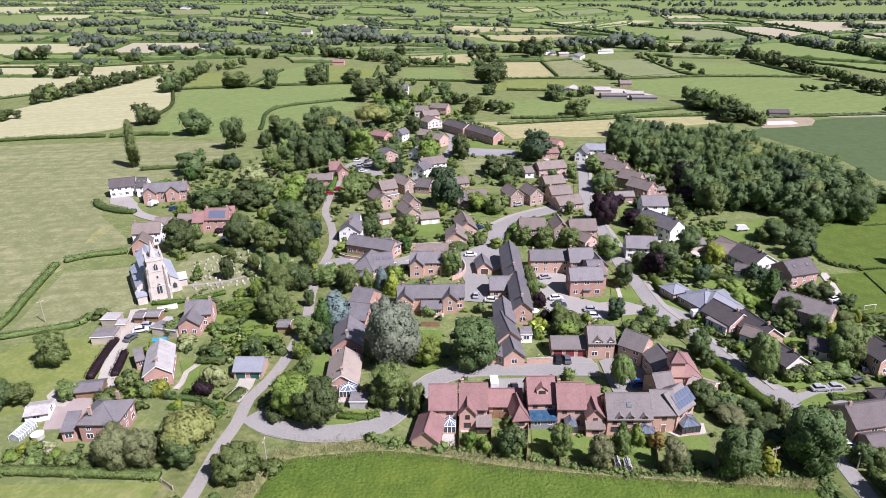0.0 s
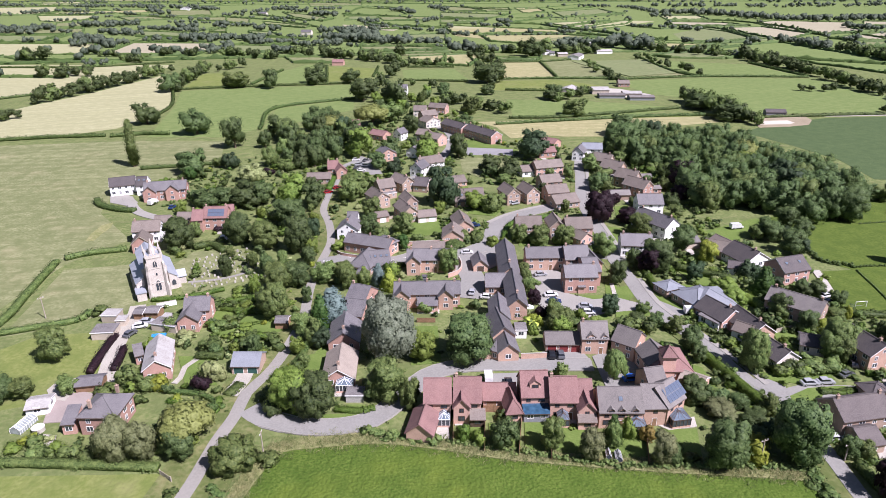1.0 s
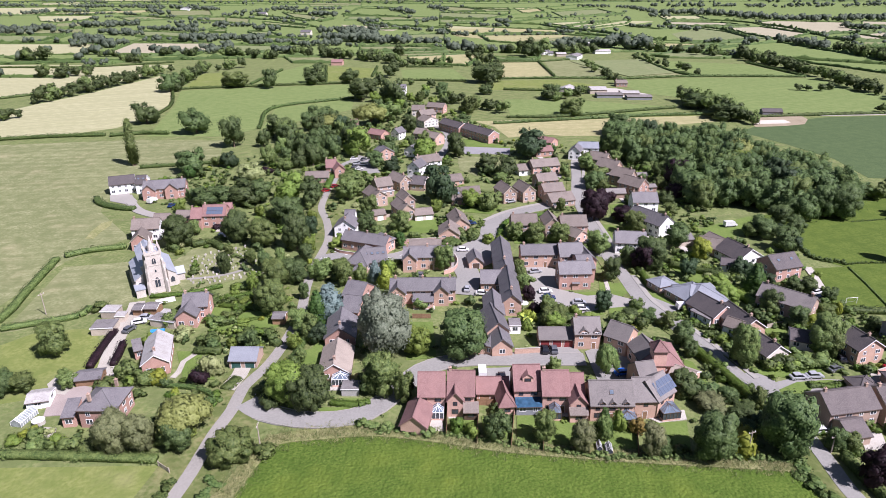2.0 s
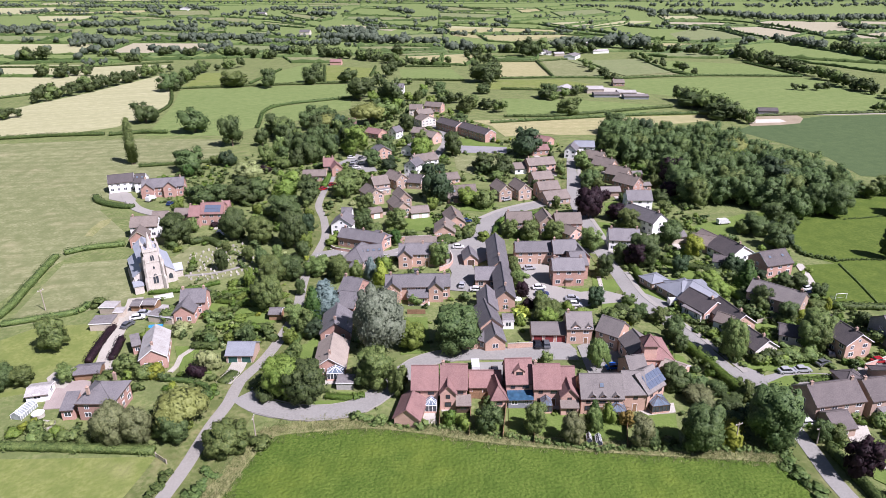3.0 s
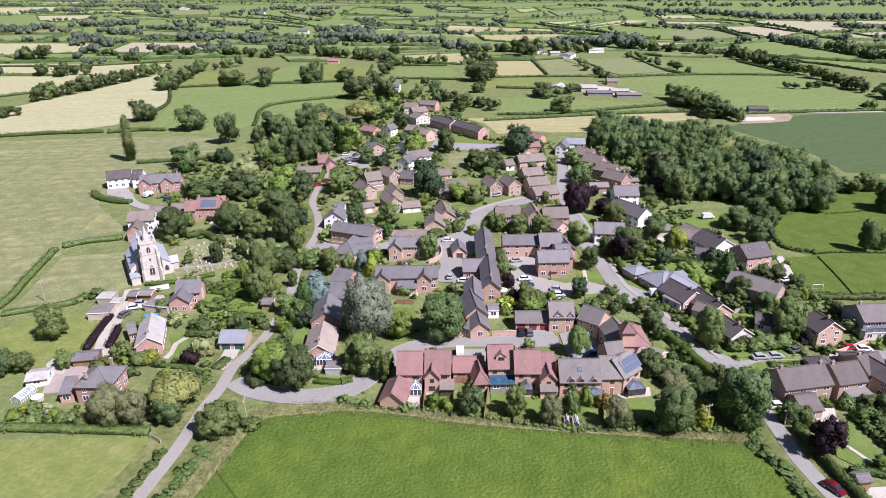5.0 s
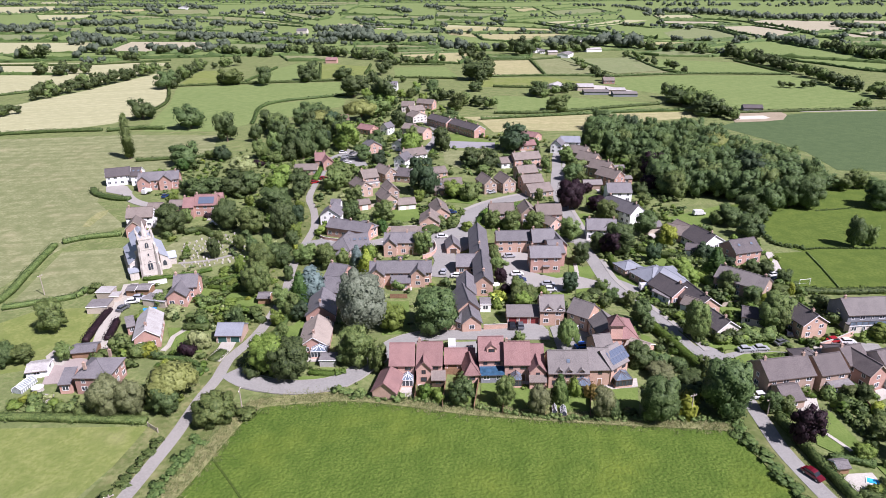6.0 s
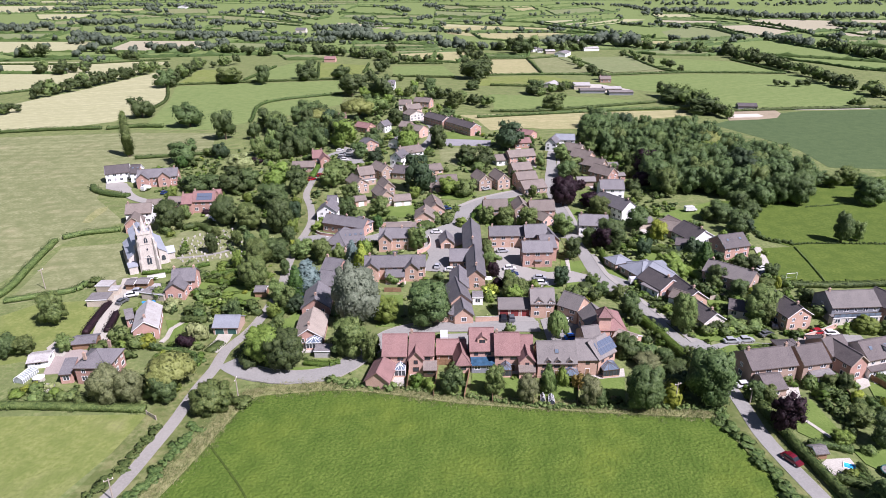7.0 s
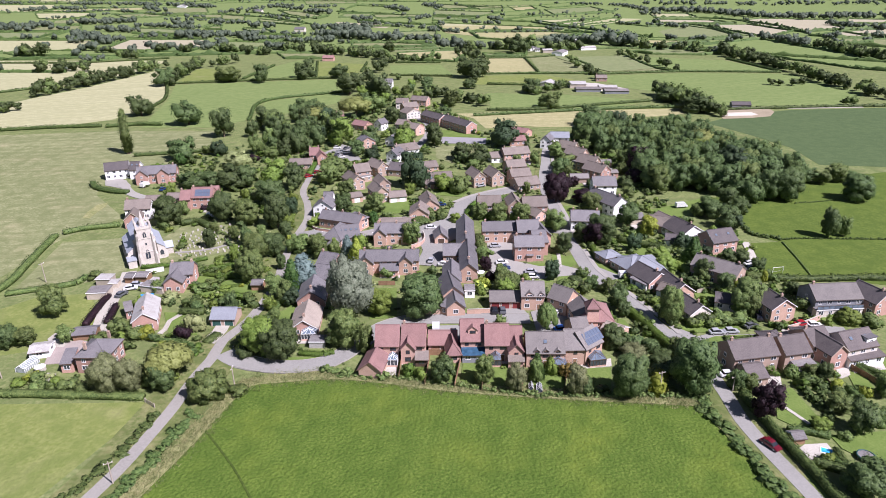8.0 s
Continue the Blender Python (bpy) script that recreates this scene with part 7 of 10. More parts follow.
hedge([-34.8, 619.6, 24.7, 609.1], 2.0, 2.4, 'hedge', per_m=4, size=0.8)
hedge([32.1, 828.4, 39.3, 726.9], 2.0, 2.4, 'hedge', per_m=4, size=0.8)
hedge([-478.8, 733.5, -383.7, 732.7, -302.6, 768.7], 2.0, 2.4, 'hedge', per_m=4, size=0.8)
hedge([-64.6, 644.1, -66.0, 713.7], 2.0, 2.4, 'hedge', per_m=4, size=0.8)
hedge([-104.0, 612.2, -122.5, 726.8], 2.0, 2.4, 'hedge', per_m=4, size=0.8)
hedge([-170.8, 601.6, -163.1, 696.2], 2.0, 2.4, 'hedge', per_m=4, size=0.8)
hedge([65.6, 745.6, 110.9, 748.0, 160.2, 772.1], 2.0, 2.4, 'hedge', per_m=4, size=0.8)
hedge([-35.1, 711.9, 14.2, 708.9], 2.0, 2.4, 'hedge', per_m=4, size=0.8)
hedge([-357.2, 536.1, -339.6, 555.3], 2.0, 2.4, 'hedge', per_m=4, size=0.8)
h = house(129.9, 537.0, -2.8, 13.5, 14.0, 3.4, 1.6, 'side', 'corrugated', 'palewood', kind='barn', windows=False)
h = house(134.8, 518.1, -2.7, 20.0, 11.0, 2.4, 1.0, 'side', 'greytile', 'greyboard', kind='barn', windows=False)
h = house(152.9, 525.9, -4.0, 14.6, 12.0, 2.4, 1.0, 'side', 'corrugated', 'palewood', kind='barn', windows=False)
h = house(155.5, 508.4, -2.6, 19.0, 10.0, 2.4, 0.9, 'side', 'greytile', 'greyboard', kind='barn', windows=False)
flat('yard', [124.6, 558.1, 134.1, 569.3, 151.7, 562.6, 169.5, 534.0, 162.8, 518.9, 128.9, 525.5], 'paving', 0.200, 'concrete farmyard between barns', 'yard')
h = house(101.1, 532.0, -24.4, 14.7, 16.0, 4.0, 2.5, 'gable', 'corrugated', 'cream', kind='barn', windows=False)
h = house(158.0, 573.2, -2.9, 9.6, 9.0, 3.0, 2.2, 'side', 'browntile', 'brickred', chimney=1)
flat('yard', [208.6, 440.4, 226.2, 449.6, 248.4, 448.6, 246.0, 431.1, 236.7, 416.9, 221.9, 412.2, 201.7, 409.6], 'soil', 0.200, 'bare earth bank round a sand arena', 'yard')
flat('yard', [206.9, 429.0, 229.8, 430.8, 230.8, 422.5, 225.1, 419.1, 206.1, 418.1], 'sand', 0.210, 'pale sand riding arena', 'yard')
h = house(230.0, 447.4, -8.0, 13.0, 7.0, 2.2, 1.6, 'side', 'darktile', 'greyboard', kind='shed', windows=False)
ribbon('track', [251.6, 445.4, 268.7, 443.7, 292.8, 444.6, 316.2, 445.6], 2.6, 'gravel', 0.283, 'pale dry track beside a crop field', 'track')
h = house(127.7, 816.1, 8, 10, 7, 4.4, 2.4, 'side', 'slate', 'white', kind='house', windows=True)
h = house(132.9, 809.7, -5, 6, 6, 2.8, 1.6, 'side', 'slate', 'white', kind='house', windows=True)
h = house(149.3, 763.4, -25, 13, 24, 4.0, 1.6, 'gable', 'felt', 'white', kind='barn', windows=False)
h = house(143.8, 797.1, 10, 12, 8, 3.0, 1.4, 'side', 'corrugated', 'palewood', kind='barn', windows=False)
h = house(198.6, 822.8, 12, 20, 9, 3.0, 1.6, 'side', 'corrugated', 'white', kind='barn', windows=False)
h = house(211.7, 910.0, 5, 26, 12, 3.4, 1.8, 'side', 'corrugated', 'palewood', kind='barn', windows=False)
h = house(234.9, 931.0, -10, 10, 9, 3.4, 1.8, 'side', 'felt', 'cream', kind='barn', windows=False)
h = house(-111.9, 732.3, -3.6, 12.3, 9.0, 3.5, 2.5, 'side', 'redtile', 'brickred', kind='barn', windows=False)
h = house(-220.0, 1120.1, -5.5, 16.9, 12.0, 5.0, 3.0, 'side', 'slate', 'cream', kind='barn', windows=False)
h = house(-433.3, 1681.3, -8.0, 21.4, 14.0, 5.0, 3.0, 'side', 'slate', 'cream', kind='barn', windows=False)
h = house(-716.3, 1951.4, -9.1, 27.1, 12.0, 6.0, 4.0, 'gable', 'slate', 'white')
# ---- lines of trees along far hedges ----
treeline([-317.0, 515.4, -300.6, 565.5, -277.4, 689.4], 28, 13.0, 13.0, 'oak')
treeline([-226.7, 568.2, -239.1, 670.0, -210.3, 722.4], 19, 13.0, 12.0, 'oak')
treeline([40.6, 546.2, 57.4, 692.4, 29.7, 816.0], 10, 13.0, 13.0, 'oak')
treeline([-55.9, 522.3, -49.8, 635.5, -41.9, 721.9], 8, 12.0, 12.0, 'oak')
treeline([187.4, 503.4, 193.4, 455.6, 201.0, 415.0], 24, 13.0, 12.0, 'oak')
treeline([342.7, 760.2, 351.6, 621.4, 348.4, 537.4, 354.2, 471.4], 38, 12.0, 14.0, 'oak')
treeline([223.1, 779.3, 245.9, 631.1], 10, 9.0, 10.0, 'oak')
treeline([154.9, 700.5, 160.0, 581.3], 7, 10.0, 11.0, 'oak')
treeline([13.9, 500.8, 51.4, 461.4], 11, 9.0, 10.0, 'oak')
treeline([86.5, 507.9, 124.6, 542.2], 8, 10.0, 11.0, 'oak')
treeline([-28.0, 597.7, 4.0, 563.2], 5, 8.0, 8.0, 'oak')
treeline([-188.0, 588.8, -172.2, 588.0], 3, 11.0, 12.0, 'oak')
treeline([-121.4, 592.2, -102.2, 601.5], 3, 12.0, 13.0, 'oak')
treeline([-304.4, 450.3, -292.7, 458.1], 4, 12.0, 13.0, 'oak')
treeline([302.8, 455.4, 325.5, 458.9], 3, 9.0, 10.0, 'oak')
treeline([298.3, 542.8, 329.6, 547.3], 4, 7.0, 9.0, 'oak')
grove([93.2, 363.3, 111.0, 376.0, 137.9, 377.9, 154.4, 369.2, 168.9, 343.6, 174.1, 317.1, 178.2, 293.2, 180.8, 270.8, 158.4, 238.2, 143.6, 237.3, 138.0, 248.3, 128.3, 257.4, 108.2, 253.7, 106.6, 272.7, 112.2, 309.0, 95.7, 330.0], 122, 13.0, 11.2, ('oak', 'oak', 'oak', 'oak', 'ash', 'fir', 'oak', 'hedge', 'oak'), 'in a dense wood beside the village')
grove([-92.5, 324.9, -101.2, 369.6, -89.9, 429.5, -69.6, 443.0, -55.1, 411.6, -44.8, 357.6, -53.2, 327.9, -69.9, 324.2], 38, 11.5, 9.0, ('oak', 'oak', 'fir', 'oak', 'ash', 'oak'), 'in a copse behind the gardens')
grove([-59.6, 490.9, -44.0, 566.3, -0.8, 550.1, 32.5, 487.0, 23.2, 466.3, -32.4, 458.5], 18, 9.0, 9.0, ('oak', 'ash', 'lime'), 'at the far end of the village')
tree(148.2, 304.1, 12.8, 12.5, 'lime', 'round')
tree(150.6, 318.0, 17.0, 15.0, 'willow', 'weep')
tree(110.5, 287.6, 13.7, 12.9, 'copper', 'round')
CHURCH = (-86.5, 180.1, 29.5)
graveyard = [-80.3, 184.0, -85.4, 206.5, -81.1, 214.3, -69.5, 216.1, -64.3, 205.2, -45.5, 201.1, -44.6, 191.5, -62.4, 189.7]
village_bounds = [-81.3, 110.5, -90.8, 130.6, -78.1, 145.2, -86.7, 169.5, -79.3, 176.4, -108.5, 244.2, -135.8, 288.6, -131.0, 326.0, -59.3, 370.9, -35.8, 513.0, 7.5, 488.1, 39.1, 381.3, 92.4, 353.2, 112.6, 318.9, 104.7, 244.5, 124.9, 201.5, 126.3, 147.6, 104.5, 115.6, 71.3, 99.0, -3.2, 111.4, -36.3, 121.3, -37.5, 115.5, -55.6, 105.1]
# ---- cars ----
car(9.7, 211.4, 0, 'white')
car(14.6, 176.6, -8, 'white')
car(10.1, 180.1, 80, 'silver')
car(34.2, 177.8, 5, 'white')
car(34.5, 173.4, 0, 'blue')
car(33.1, 192.6, 10, 'silver')
car(43.2, 170.1, -5, 'silver')
car(43.3, 166.3, -5, 'white')
car(29.1, 143.6, 88, 'black')
car(31.4, 143.6, 90, 'grey')
car(46.8, 142.0, 60, 'white')
car(46.7, 132.4, 10, 'brightblue')
car(16.8, 131.0, 92, 'black')
car(-5.0, 190.7, 85, 'grey')
car(-84.5, 160.3, 20, 'white')
car(-114.1, 263.1, 80, 'blue')
car(-137.4, 284.5, 15, 'black')
car(-130.5, 277.1, 10, 'silver')
car(-41.7, 329.7, 10, 'silver')
car(-38.5, 326.4, 10, 'white')
car(-42.6, 322.4, 70, 'grey')
car(-2.2, 397.2, 120, 'grey')
car(1.2, 392.6, 120, 'red')
car(3.2, 382.5, 110, 'white')
car(-50.7, 282.2, 40, 'red')
car(-47.6, 288.8, 40, 'red')
car(13.7, 238.4, 5, 'blue')
car(32.1, 264.7, 30, 'silver')
car(117.3, 175.6, 20, 'white')
car(116.1, 171.3, 10, 'black')
car(2.7, 409.5, 130, 'silver')
car(56.1, 217.7, 30, 'grey')
car(83.7, 109.7, 5, 'white')
car(88.8, 130.0, 3, 'silver')
car(92.9, 130.5, 3, 'silver')
car(99.6, 133.5, 20, 'grey')
car(103.8, 138.3, 80, 'black')
car(114.2, 134.2, 10, 'red')
car(117.3, 133.5, 0, 'white')
car(82.1, 83.8, -62, 'crimson')
car(73.7, 125.5, -50, 'grey')
# ---- posts, walls, fences, small things ----
utility_pole(-36.3, 106.7, 6.0, 90)
utility_pole(-114.6, 166.4, 7.0, 60)
utility_pole(-50.9, 74.6, 5.6, 30)
utility_pole(64.6, 102.5, 6.5, 20)
utility_pole(82.2, 103.4, 4.5, 20)
utility_pole(-95.4, 111.6, 7.0, 20)
goal(124.0, 169.0, 8)
barrier('garden_wall', [9.2, 142.3, 15.0, 142.5], 1.8, 'brickorange', 'orange brick garden wall with coping')
barrier('garden_wall', [21.0, 142.4, 27.7, 142.8], 1.8, 'brickorange', 'orange brick garden wall with coping')
barrier('garden_wall', [2.8, 191.9, 6.2, 194.8, 7.5, 200.1, 6.6, 206.2], 1.6, 'brickpink', 'curved brick garden wall')
barrier('garden_wall', [108.9, 131.5, 114.3, 133.9, 121.1, 137.7], 1.6, 'brickpink', 'pinkish garden wall beside a road')
barrier('fence', [-6.4, 162.2, -1.1, 162.1], 1.6, 'wood', 'brown timber panel fence')
barrier('fence', [10.1, 120.7, 14.6, 120.3], 1.8, 'wood', 'brown timber panel fence')
barrier('fence', [3.5, 129.3, 3.0, 109.5], 1.6, 'wood', 'brown timber panel fence between two gardens')
barrier('fence', [-5.7, 125.1, -6.2, 111.4], 1.6, 'wood', 'brown timber panel fence between two gardens')
barrier('fence', [10.5, 119.7, 9.4, 106.9], 1.6, 'wood', 'brown timber panel fence between two gardens')
barrier('fence', [18.7, 119.6, 16.6, 106.0], 1.6, 'wood', 'brown timber panel fence between two gardens')
barrier('fence', [24.9, 119.5, 23.0, 104.2], 1.6, 'wood', 'brown timber panel fence between two gardens')
barrier('fence', [34.8, 117.1, 32.4, 103.3], 1.6, 'wood', 'brown timber panel fence between two gardens')
barrier('fence', [45.3, 115.4, 42.3, 102.4], 1.6, 'wood', 'brown timber panel fence between two gardens')
barrier('fence', [60.2, 128.6, 63.0, 116.1], 1.6, 'wood', 'brown timber panel fence between two gardens')
barrier('fence', [92.3, 154.5, 99.2, 156.8], 1.6, 'palewood', 'weathered grey timber panel fence')
barrier('garden_wall', [-84.5, 172.2, -79.5, 174.6], 1.6, 'white', 'low white garden wall')
barrier('garden_wall', [-13.1, 219.1, 3.3, 220.9], 1.8, 'brickpink', 'brick garden wall')
barrier('fence', [-23.8, 245.5, -16.4, 249.9], 1.4, 'palewood', 'pale timber panel fence by a lawn')
barrier('garden_wall', [-37.7, 219.6, -35.8, 211.9, -28.2, 208.3], 1.2, 'brickred', 'low curved brick wall beside a lane')
barrier('fence', [113.9, 116.0, 118.8, 103.7], 1.6, 'wood', 'brown timber panel fence between two gardens')
barrier('fence', [106.2, 112.3, 105.9, 101.7], 1.6, 'wood', 'brown timber panel fence between two gardens')
pool(93.3, 82.0, -28)
water_tank(-87.7, 115.1)
greenhouse(-91.7, 116.5, 80)
parasol(25.9, 160.4, 'lime')
parasol(26.2, 157.3, 'lime')
parasol(26.2, 167.6, 'white')
dome_tent(-81.4, 228.7)
covered_boat(-76.9, 154.7, 10)
covered_boat(-32.0, 155.8, 30)
caravan(12.0, 132.9, 90)
caravan(73.5, 166.2, 5)
gate(-54.0, 100.0, -35)
tree(100.5, 154.8, 7.4, 6.8, 'oak', 'round')
tree(102.5, 141.2, 7.7, 6.5, 'ash', 'round')
shrub(118.1, 144.7, 5.1, 6.0, 'ash')
shrub(97.3, 136.7, 4.0, 6.1, 'ash')
shrub(92.3, 136.2, 4.0, 6.4, 'ash')
shrub(87.6, 136.3, 4.0, 6.1, 'oak')
shrub(83.7, 135.6, 3.6, 5.4, 'ash')
shrub(128.3, 136.3, 4.3, 7.0, 'lime')
shrub(133.7, 134.6, 4.3, 6.3, 'ash')
shrub(89.7, 135.5, 3.6, 5.4, 'lime')
shrub(94.7, 136.1, 3.7, 5.1, 'hedge')
shrub(112.5, 101.3, 3.3, 3.0, 'gold')
shrub(99.3, 109.6, 3.6, 4.1, 'ash')
shrub(101.3, 106.5, 3.6, 4.7, 'hedge')
shrub(106.8, 102.1, 2.8, 3.2, 'hedge')
shrub(85.1, 106.5, 2.3, 2.7, 'ash')
shrub(110.0, 92.0, 3.4, 3.8, 'hedge')
shrub(98.9, 86.2, 2.4, 3.3, 'ash')
tree(55.7, 160.5, 3.9, 5.6, 'oak', 'round')
tree(60.9, 159.4, 4.2, 5.1, 'oak', 'round')
tree(65.0, 156.4, 4.5, 5.6, 'ash', 'round')
tree(65.9, 140.7, 5.2, 4.3, 'oak', 'round')
hedge([115.8, 114.9, 118.9, 111.6, 121.4, 107.8], 1.8, 1.8, 'hedge')
hedge([98.8, 103.5, 99.6, 98.0, 99.0, 92.8, 97.2, 89.4], 2.0, 2.2, 'hedge', wob=0.5)
hedge([88.0, 88.8, 92.0, 88.2, 96.0, 86.4], 1.6, 1.8, 'hedge')
hedge([104.6, 110.6, 103.6, 104.6, 101.4, 99.6], 1.8, 2.0, 'hedge', wob=0.5)
hedge([107.6, 101.0, 110.8, 97.2, 112.8, 92.6], 2.0, 2.4, 'hedge', wob=0.5)
hedge([88.2, 78.6, 92.4, 76.4, 97.8, 72.6], 2.0, 2.2, 'hedge')
tree(-32.7, 324.1, 8.5, 11.1, 'oak', 'round')
tree(-23.0, 315.7, 7.8, 8.7, 'fir', 'round')
tree(-6.2, 345.5, 11.0, 11.0, 'lime', 'round')
tree(8.4, 353.9, 8.2, 7.2, 'oak', 'round')
tree(-0.4, 300.7, 7.6, 11.7, 'oak', 'round')
tree(-64.3, 404.2, 6.3, 11.0, 'oak', 'round')
tree(-77.0, 429.6, 13.8, 20.6, 'oak', 'round')
tree(-34.4, 437.0, 14.0, 19.7, 'ash', 'round')
tree(-39.6, 271.1, 10.3, 10.1, 'ash', 'round')
tree(21.6, 462.6, 13.4, 14.5, 'ash', 'round')
tree(37.9, 540.2, 8.8, 12.1, 'oak', 'round')
tree(25.8, 306.3, 6.3, 7.0, 'oak', 'round')
tree(29.9, 294.2, 5.2, 7.5, 'ash', 'round')
tree(-30.1, 287.5, 6.5, 7.3, 'ash', 'round')
tree(75.1, 315.7, 8.9, 9.6, 'ash', 'round')
tree(62.3, 304.9, 6.1, 5.7, 'ash', 'round')
tree(72.6, 284.2, 8.4, 9.4, 'oak', 'round')
tree(62.4, 118.9, 3.7, 7.4, 'umber', 'round')
tree(67.8, 121.0, 4.4, 5.0, 'oak', 'round')
tree(69.0, 115.2, 4.2, 6.3, 'oak', 'round')
tree(73.6, 118.9, 5.5, 4.7, 'ash', 'round')
tree(67.1, 110.5, 3.1, 5.5, 'oak', 'round')
tree(63.5, 116.0, 3.2, 4.2, 'umber', 'round')
tree(71.1, 111.4, 4.5, 4.2, 'fir', 'round')
tree(98.9, 177.7, 10.9, 6.4, 'cypress', 'cone')
tree(101.1, 189.5, 5.7, 4.6, 'fir', 'round')
tree(126.9, 219.2, 7.2, 5.3, 'fir', 'round')
tree(126.0, 208.8, 6.7, 6.9, 'fir', 'round')
tree(105.3, 181.9, 4.5, 4.5, 'fir', 'round')
tree(111.4, 179.0, 5.1, 4.5, 'oak', 'round')
tree(115.0, 177.1, 5.3, 6.1, 'oak', 'round')
tree(112.2, 162.0, 4.2, 6.7, 'ash', 'round')
shrub(116.4, 162.7, 4.8, 2.4, 'gold')
caravan(-124.8, 269.0, 75)
caravan(114.2, 233.9, 10)
car(-44.9, 337.8, 15, 'white')
car(-42.3, 328.2, 15, 'silver')
car(-39.7, 317.6, 15, 'white')
car(-39.4, 336.5, 60, 'grey')
meadow_edge = [-47.2, 67.6, -41.4, 85.4, -39.3, 93.6, -37.0, 101.9, -33.6, 108.8, -23.0, 110.8, -11.9, 111.6, 2.2, 109.2, 16.0, 106.1, 42.5, 102.6, 61.9, 100.8, 72.7, 99.7]
lane_left = [-59.9, 67.8, -54.5, 79.9, -52.7, 87.7, -51.3, 96.4, -50.3, 108.5]
lane_right = [-49.9, 67.7, -46.9, 78.1, -44.8, 87.6, -44.0, 97.3, -43.7, 106.1]
hedge(lane_left[:8], 0.9, 2.6, 'hedge', wob=0.5, label='low rough hedge bank beside a country lane')
hedge(lane_right[:6] + [-43.0, 97.0], 1.0, 2.6, 'hedge', wob=0.5, label='low rough hedge bank beside a country lane')
flat('lawn', [81.9, 125.4, 87.7, 128.5, 95.7, 129.3, 99.4, 128.5, 98.4, 126.8, 90.2, 126.0, 88.5, 124.5, 85.2, 122.1, 81.6, 123.0], 'lawn', 0.300, 'grass island before a terrace', 'lawn')
hedge([89.5, 126.2, 94.1, 126.9, 98.7, 127.4], 1.1, 1.3, 'hedge')
# ---- lawns and patios ----
flat('lawn', [66.4, 181.4, 74.8, 182.0, 76.2, 170.9, 67.8, 168.3], 'lawn', 0.172, 'mown green garden lawn', 'lawn')
flat('lawn', [-7.4, 160.0, -0.5, 159.9, 0.6, 140.9, -7.2, 140.0], 'lawn', 0.173, 'mown green garden lawn', 'lawn')
flat('lawn', [64.1, 139.2, 65.9, 137.9, 66.4, 127.4, 62.8, 121.1, 60.5, 127.5], 'lawn', 0.173, 'mown green garden lawn', 'lawn')
flat('lawn', [-38.8, 120.9, -31.1, 120.2, -18.4, 120.1, -12.4, 123.1, -15.8, 118.7, -23.1, 117.2, -33.1, 117.7], 'lawn', 0.174, 'mown green garden lawn', 'lawn')
flat('lawn', [47.7, 114.0, 56.1, 113.9, 53.7, 103.9, 45.7, 102.7], 'lawn', 0.174, 'mown green garden lawn', 'lawn')
flat('lawn', [3.9, 116.5, 9.8, 116.4, 9.9, 108.4, 4.1, 109.5], 'lawn', 0.175, 'mown green garden lawn', 'lawn')
flat('lawn', [11.0, 116.4, 17.6, 116.3, 17.2, 106.8, 10.8, 108.1], 'lawn', 0.175, 'mown green garden lawn', 'lawn')
flat('lawn', [18.9, 116.3, 24.4, 116.2, 23.4, 105.1, 17.8, 106.3], 'lawn', 0.176, 'mown green garden lawn', 'lawn')
flat('lawn', [25.4, 114.7, 34.0, 114.6, 32.1, 103.3, 24.2, 104.6], 'lawn', 0.176, 'mown green garden lawn', 'lawn')
flat('lawn', [35.6, 114.2, 44.5, 113.5, 42.0, 102.7, 33.5, 103.2], 'lawn', 0.177, 'mown green garden lawn', 'lawn')
flat('lawn', [-68.1, 145.0, -60.2, 144.9, -53.9, 131.9, -61.6, 131.6], 'lawn', 0.177, 'mown green garden lawn', 'lawn')
flat('lawn', [71.8, 187.3, 89.8, 181.0, 91.2, 171.4, 85.9, 171.5, 77.0, 184.4], 'lawn', 0.178, 'mown green garden lawn', 'lawn')
flat('lawn', [93.9, 154.4, 99.6, 155.5, 95.7, 149.2, 91.3, 150.4], 'lawn', 0.178, 'mown green garden lawn', 'lawn')
flat('lawn', [-10.9, 245.2, -0.4, 246.9, 1.7, 230.9, -13.1, 227.8], 'lawn', 0.179, 'mown green garden lawn', 'lawn')
flat('lawn', [12.9, 258.7, 27.7, 261.2, 22.6, 250.3, 11.2, 253.2], 'lawn', 0.179, 'mown green garden lawn', 'lawn')
flat('lawn', [29.7, 226.9, 39.6, 226.7, 37.5, 218.0, 28.7, 218.2], 'lawn', 0.180, 'mown green garden lawn', 'lawn')
flat('lawn', [65.9, 228.4, 76.1, 229.3, 70.4, 216.3, 63.0, 214.4], 'lawn', 0.180, 'mown green garden lawn', 'lawn')
flat('lawn', [-32.8, 144.5, -30.9, 155.8, -28.7, 136.8, -30.6, 132.1], 'lawn', 0.181, 'mown green garden lawn', 'lawn')
flat('lawn', [-21.4, 123.6, -16.9, 123.5, -17.2, 120.1, -21.0, 120.1], 'lawn', 0.181, 'mown green garden lawn', 'lawn')
flat('lawn', [38.4, 159.3, 44.9, 167.3, 49.8, 163.9, 40.3, 160.8], 'lawn', 0.182, 'mown green garden lawn', 'lawn')
flat('lawn', [53.0, 187.6, 56.6, 187.6, 55.0, 175.9, 50.9, 177.1], 'lawn', 0.182, 'mown green garden lawn', 'lawn')
flat('lawn', [-57.5, 165.6, -50.2, 168.9, -45.6, 156.0, -51.8, 150.3], 'lawn', 0.183, 'mown green garden lawn', 'lawn')
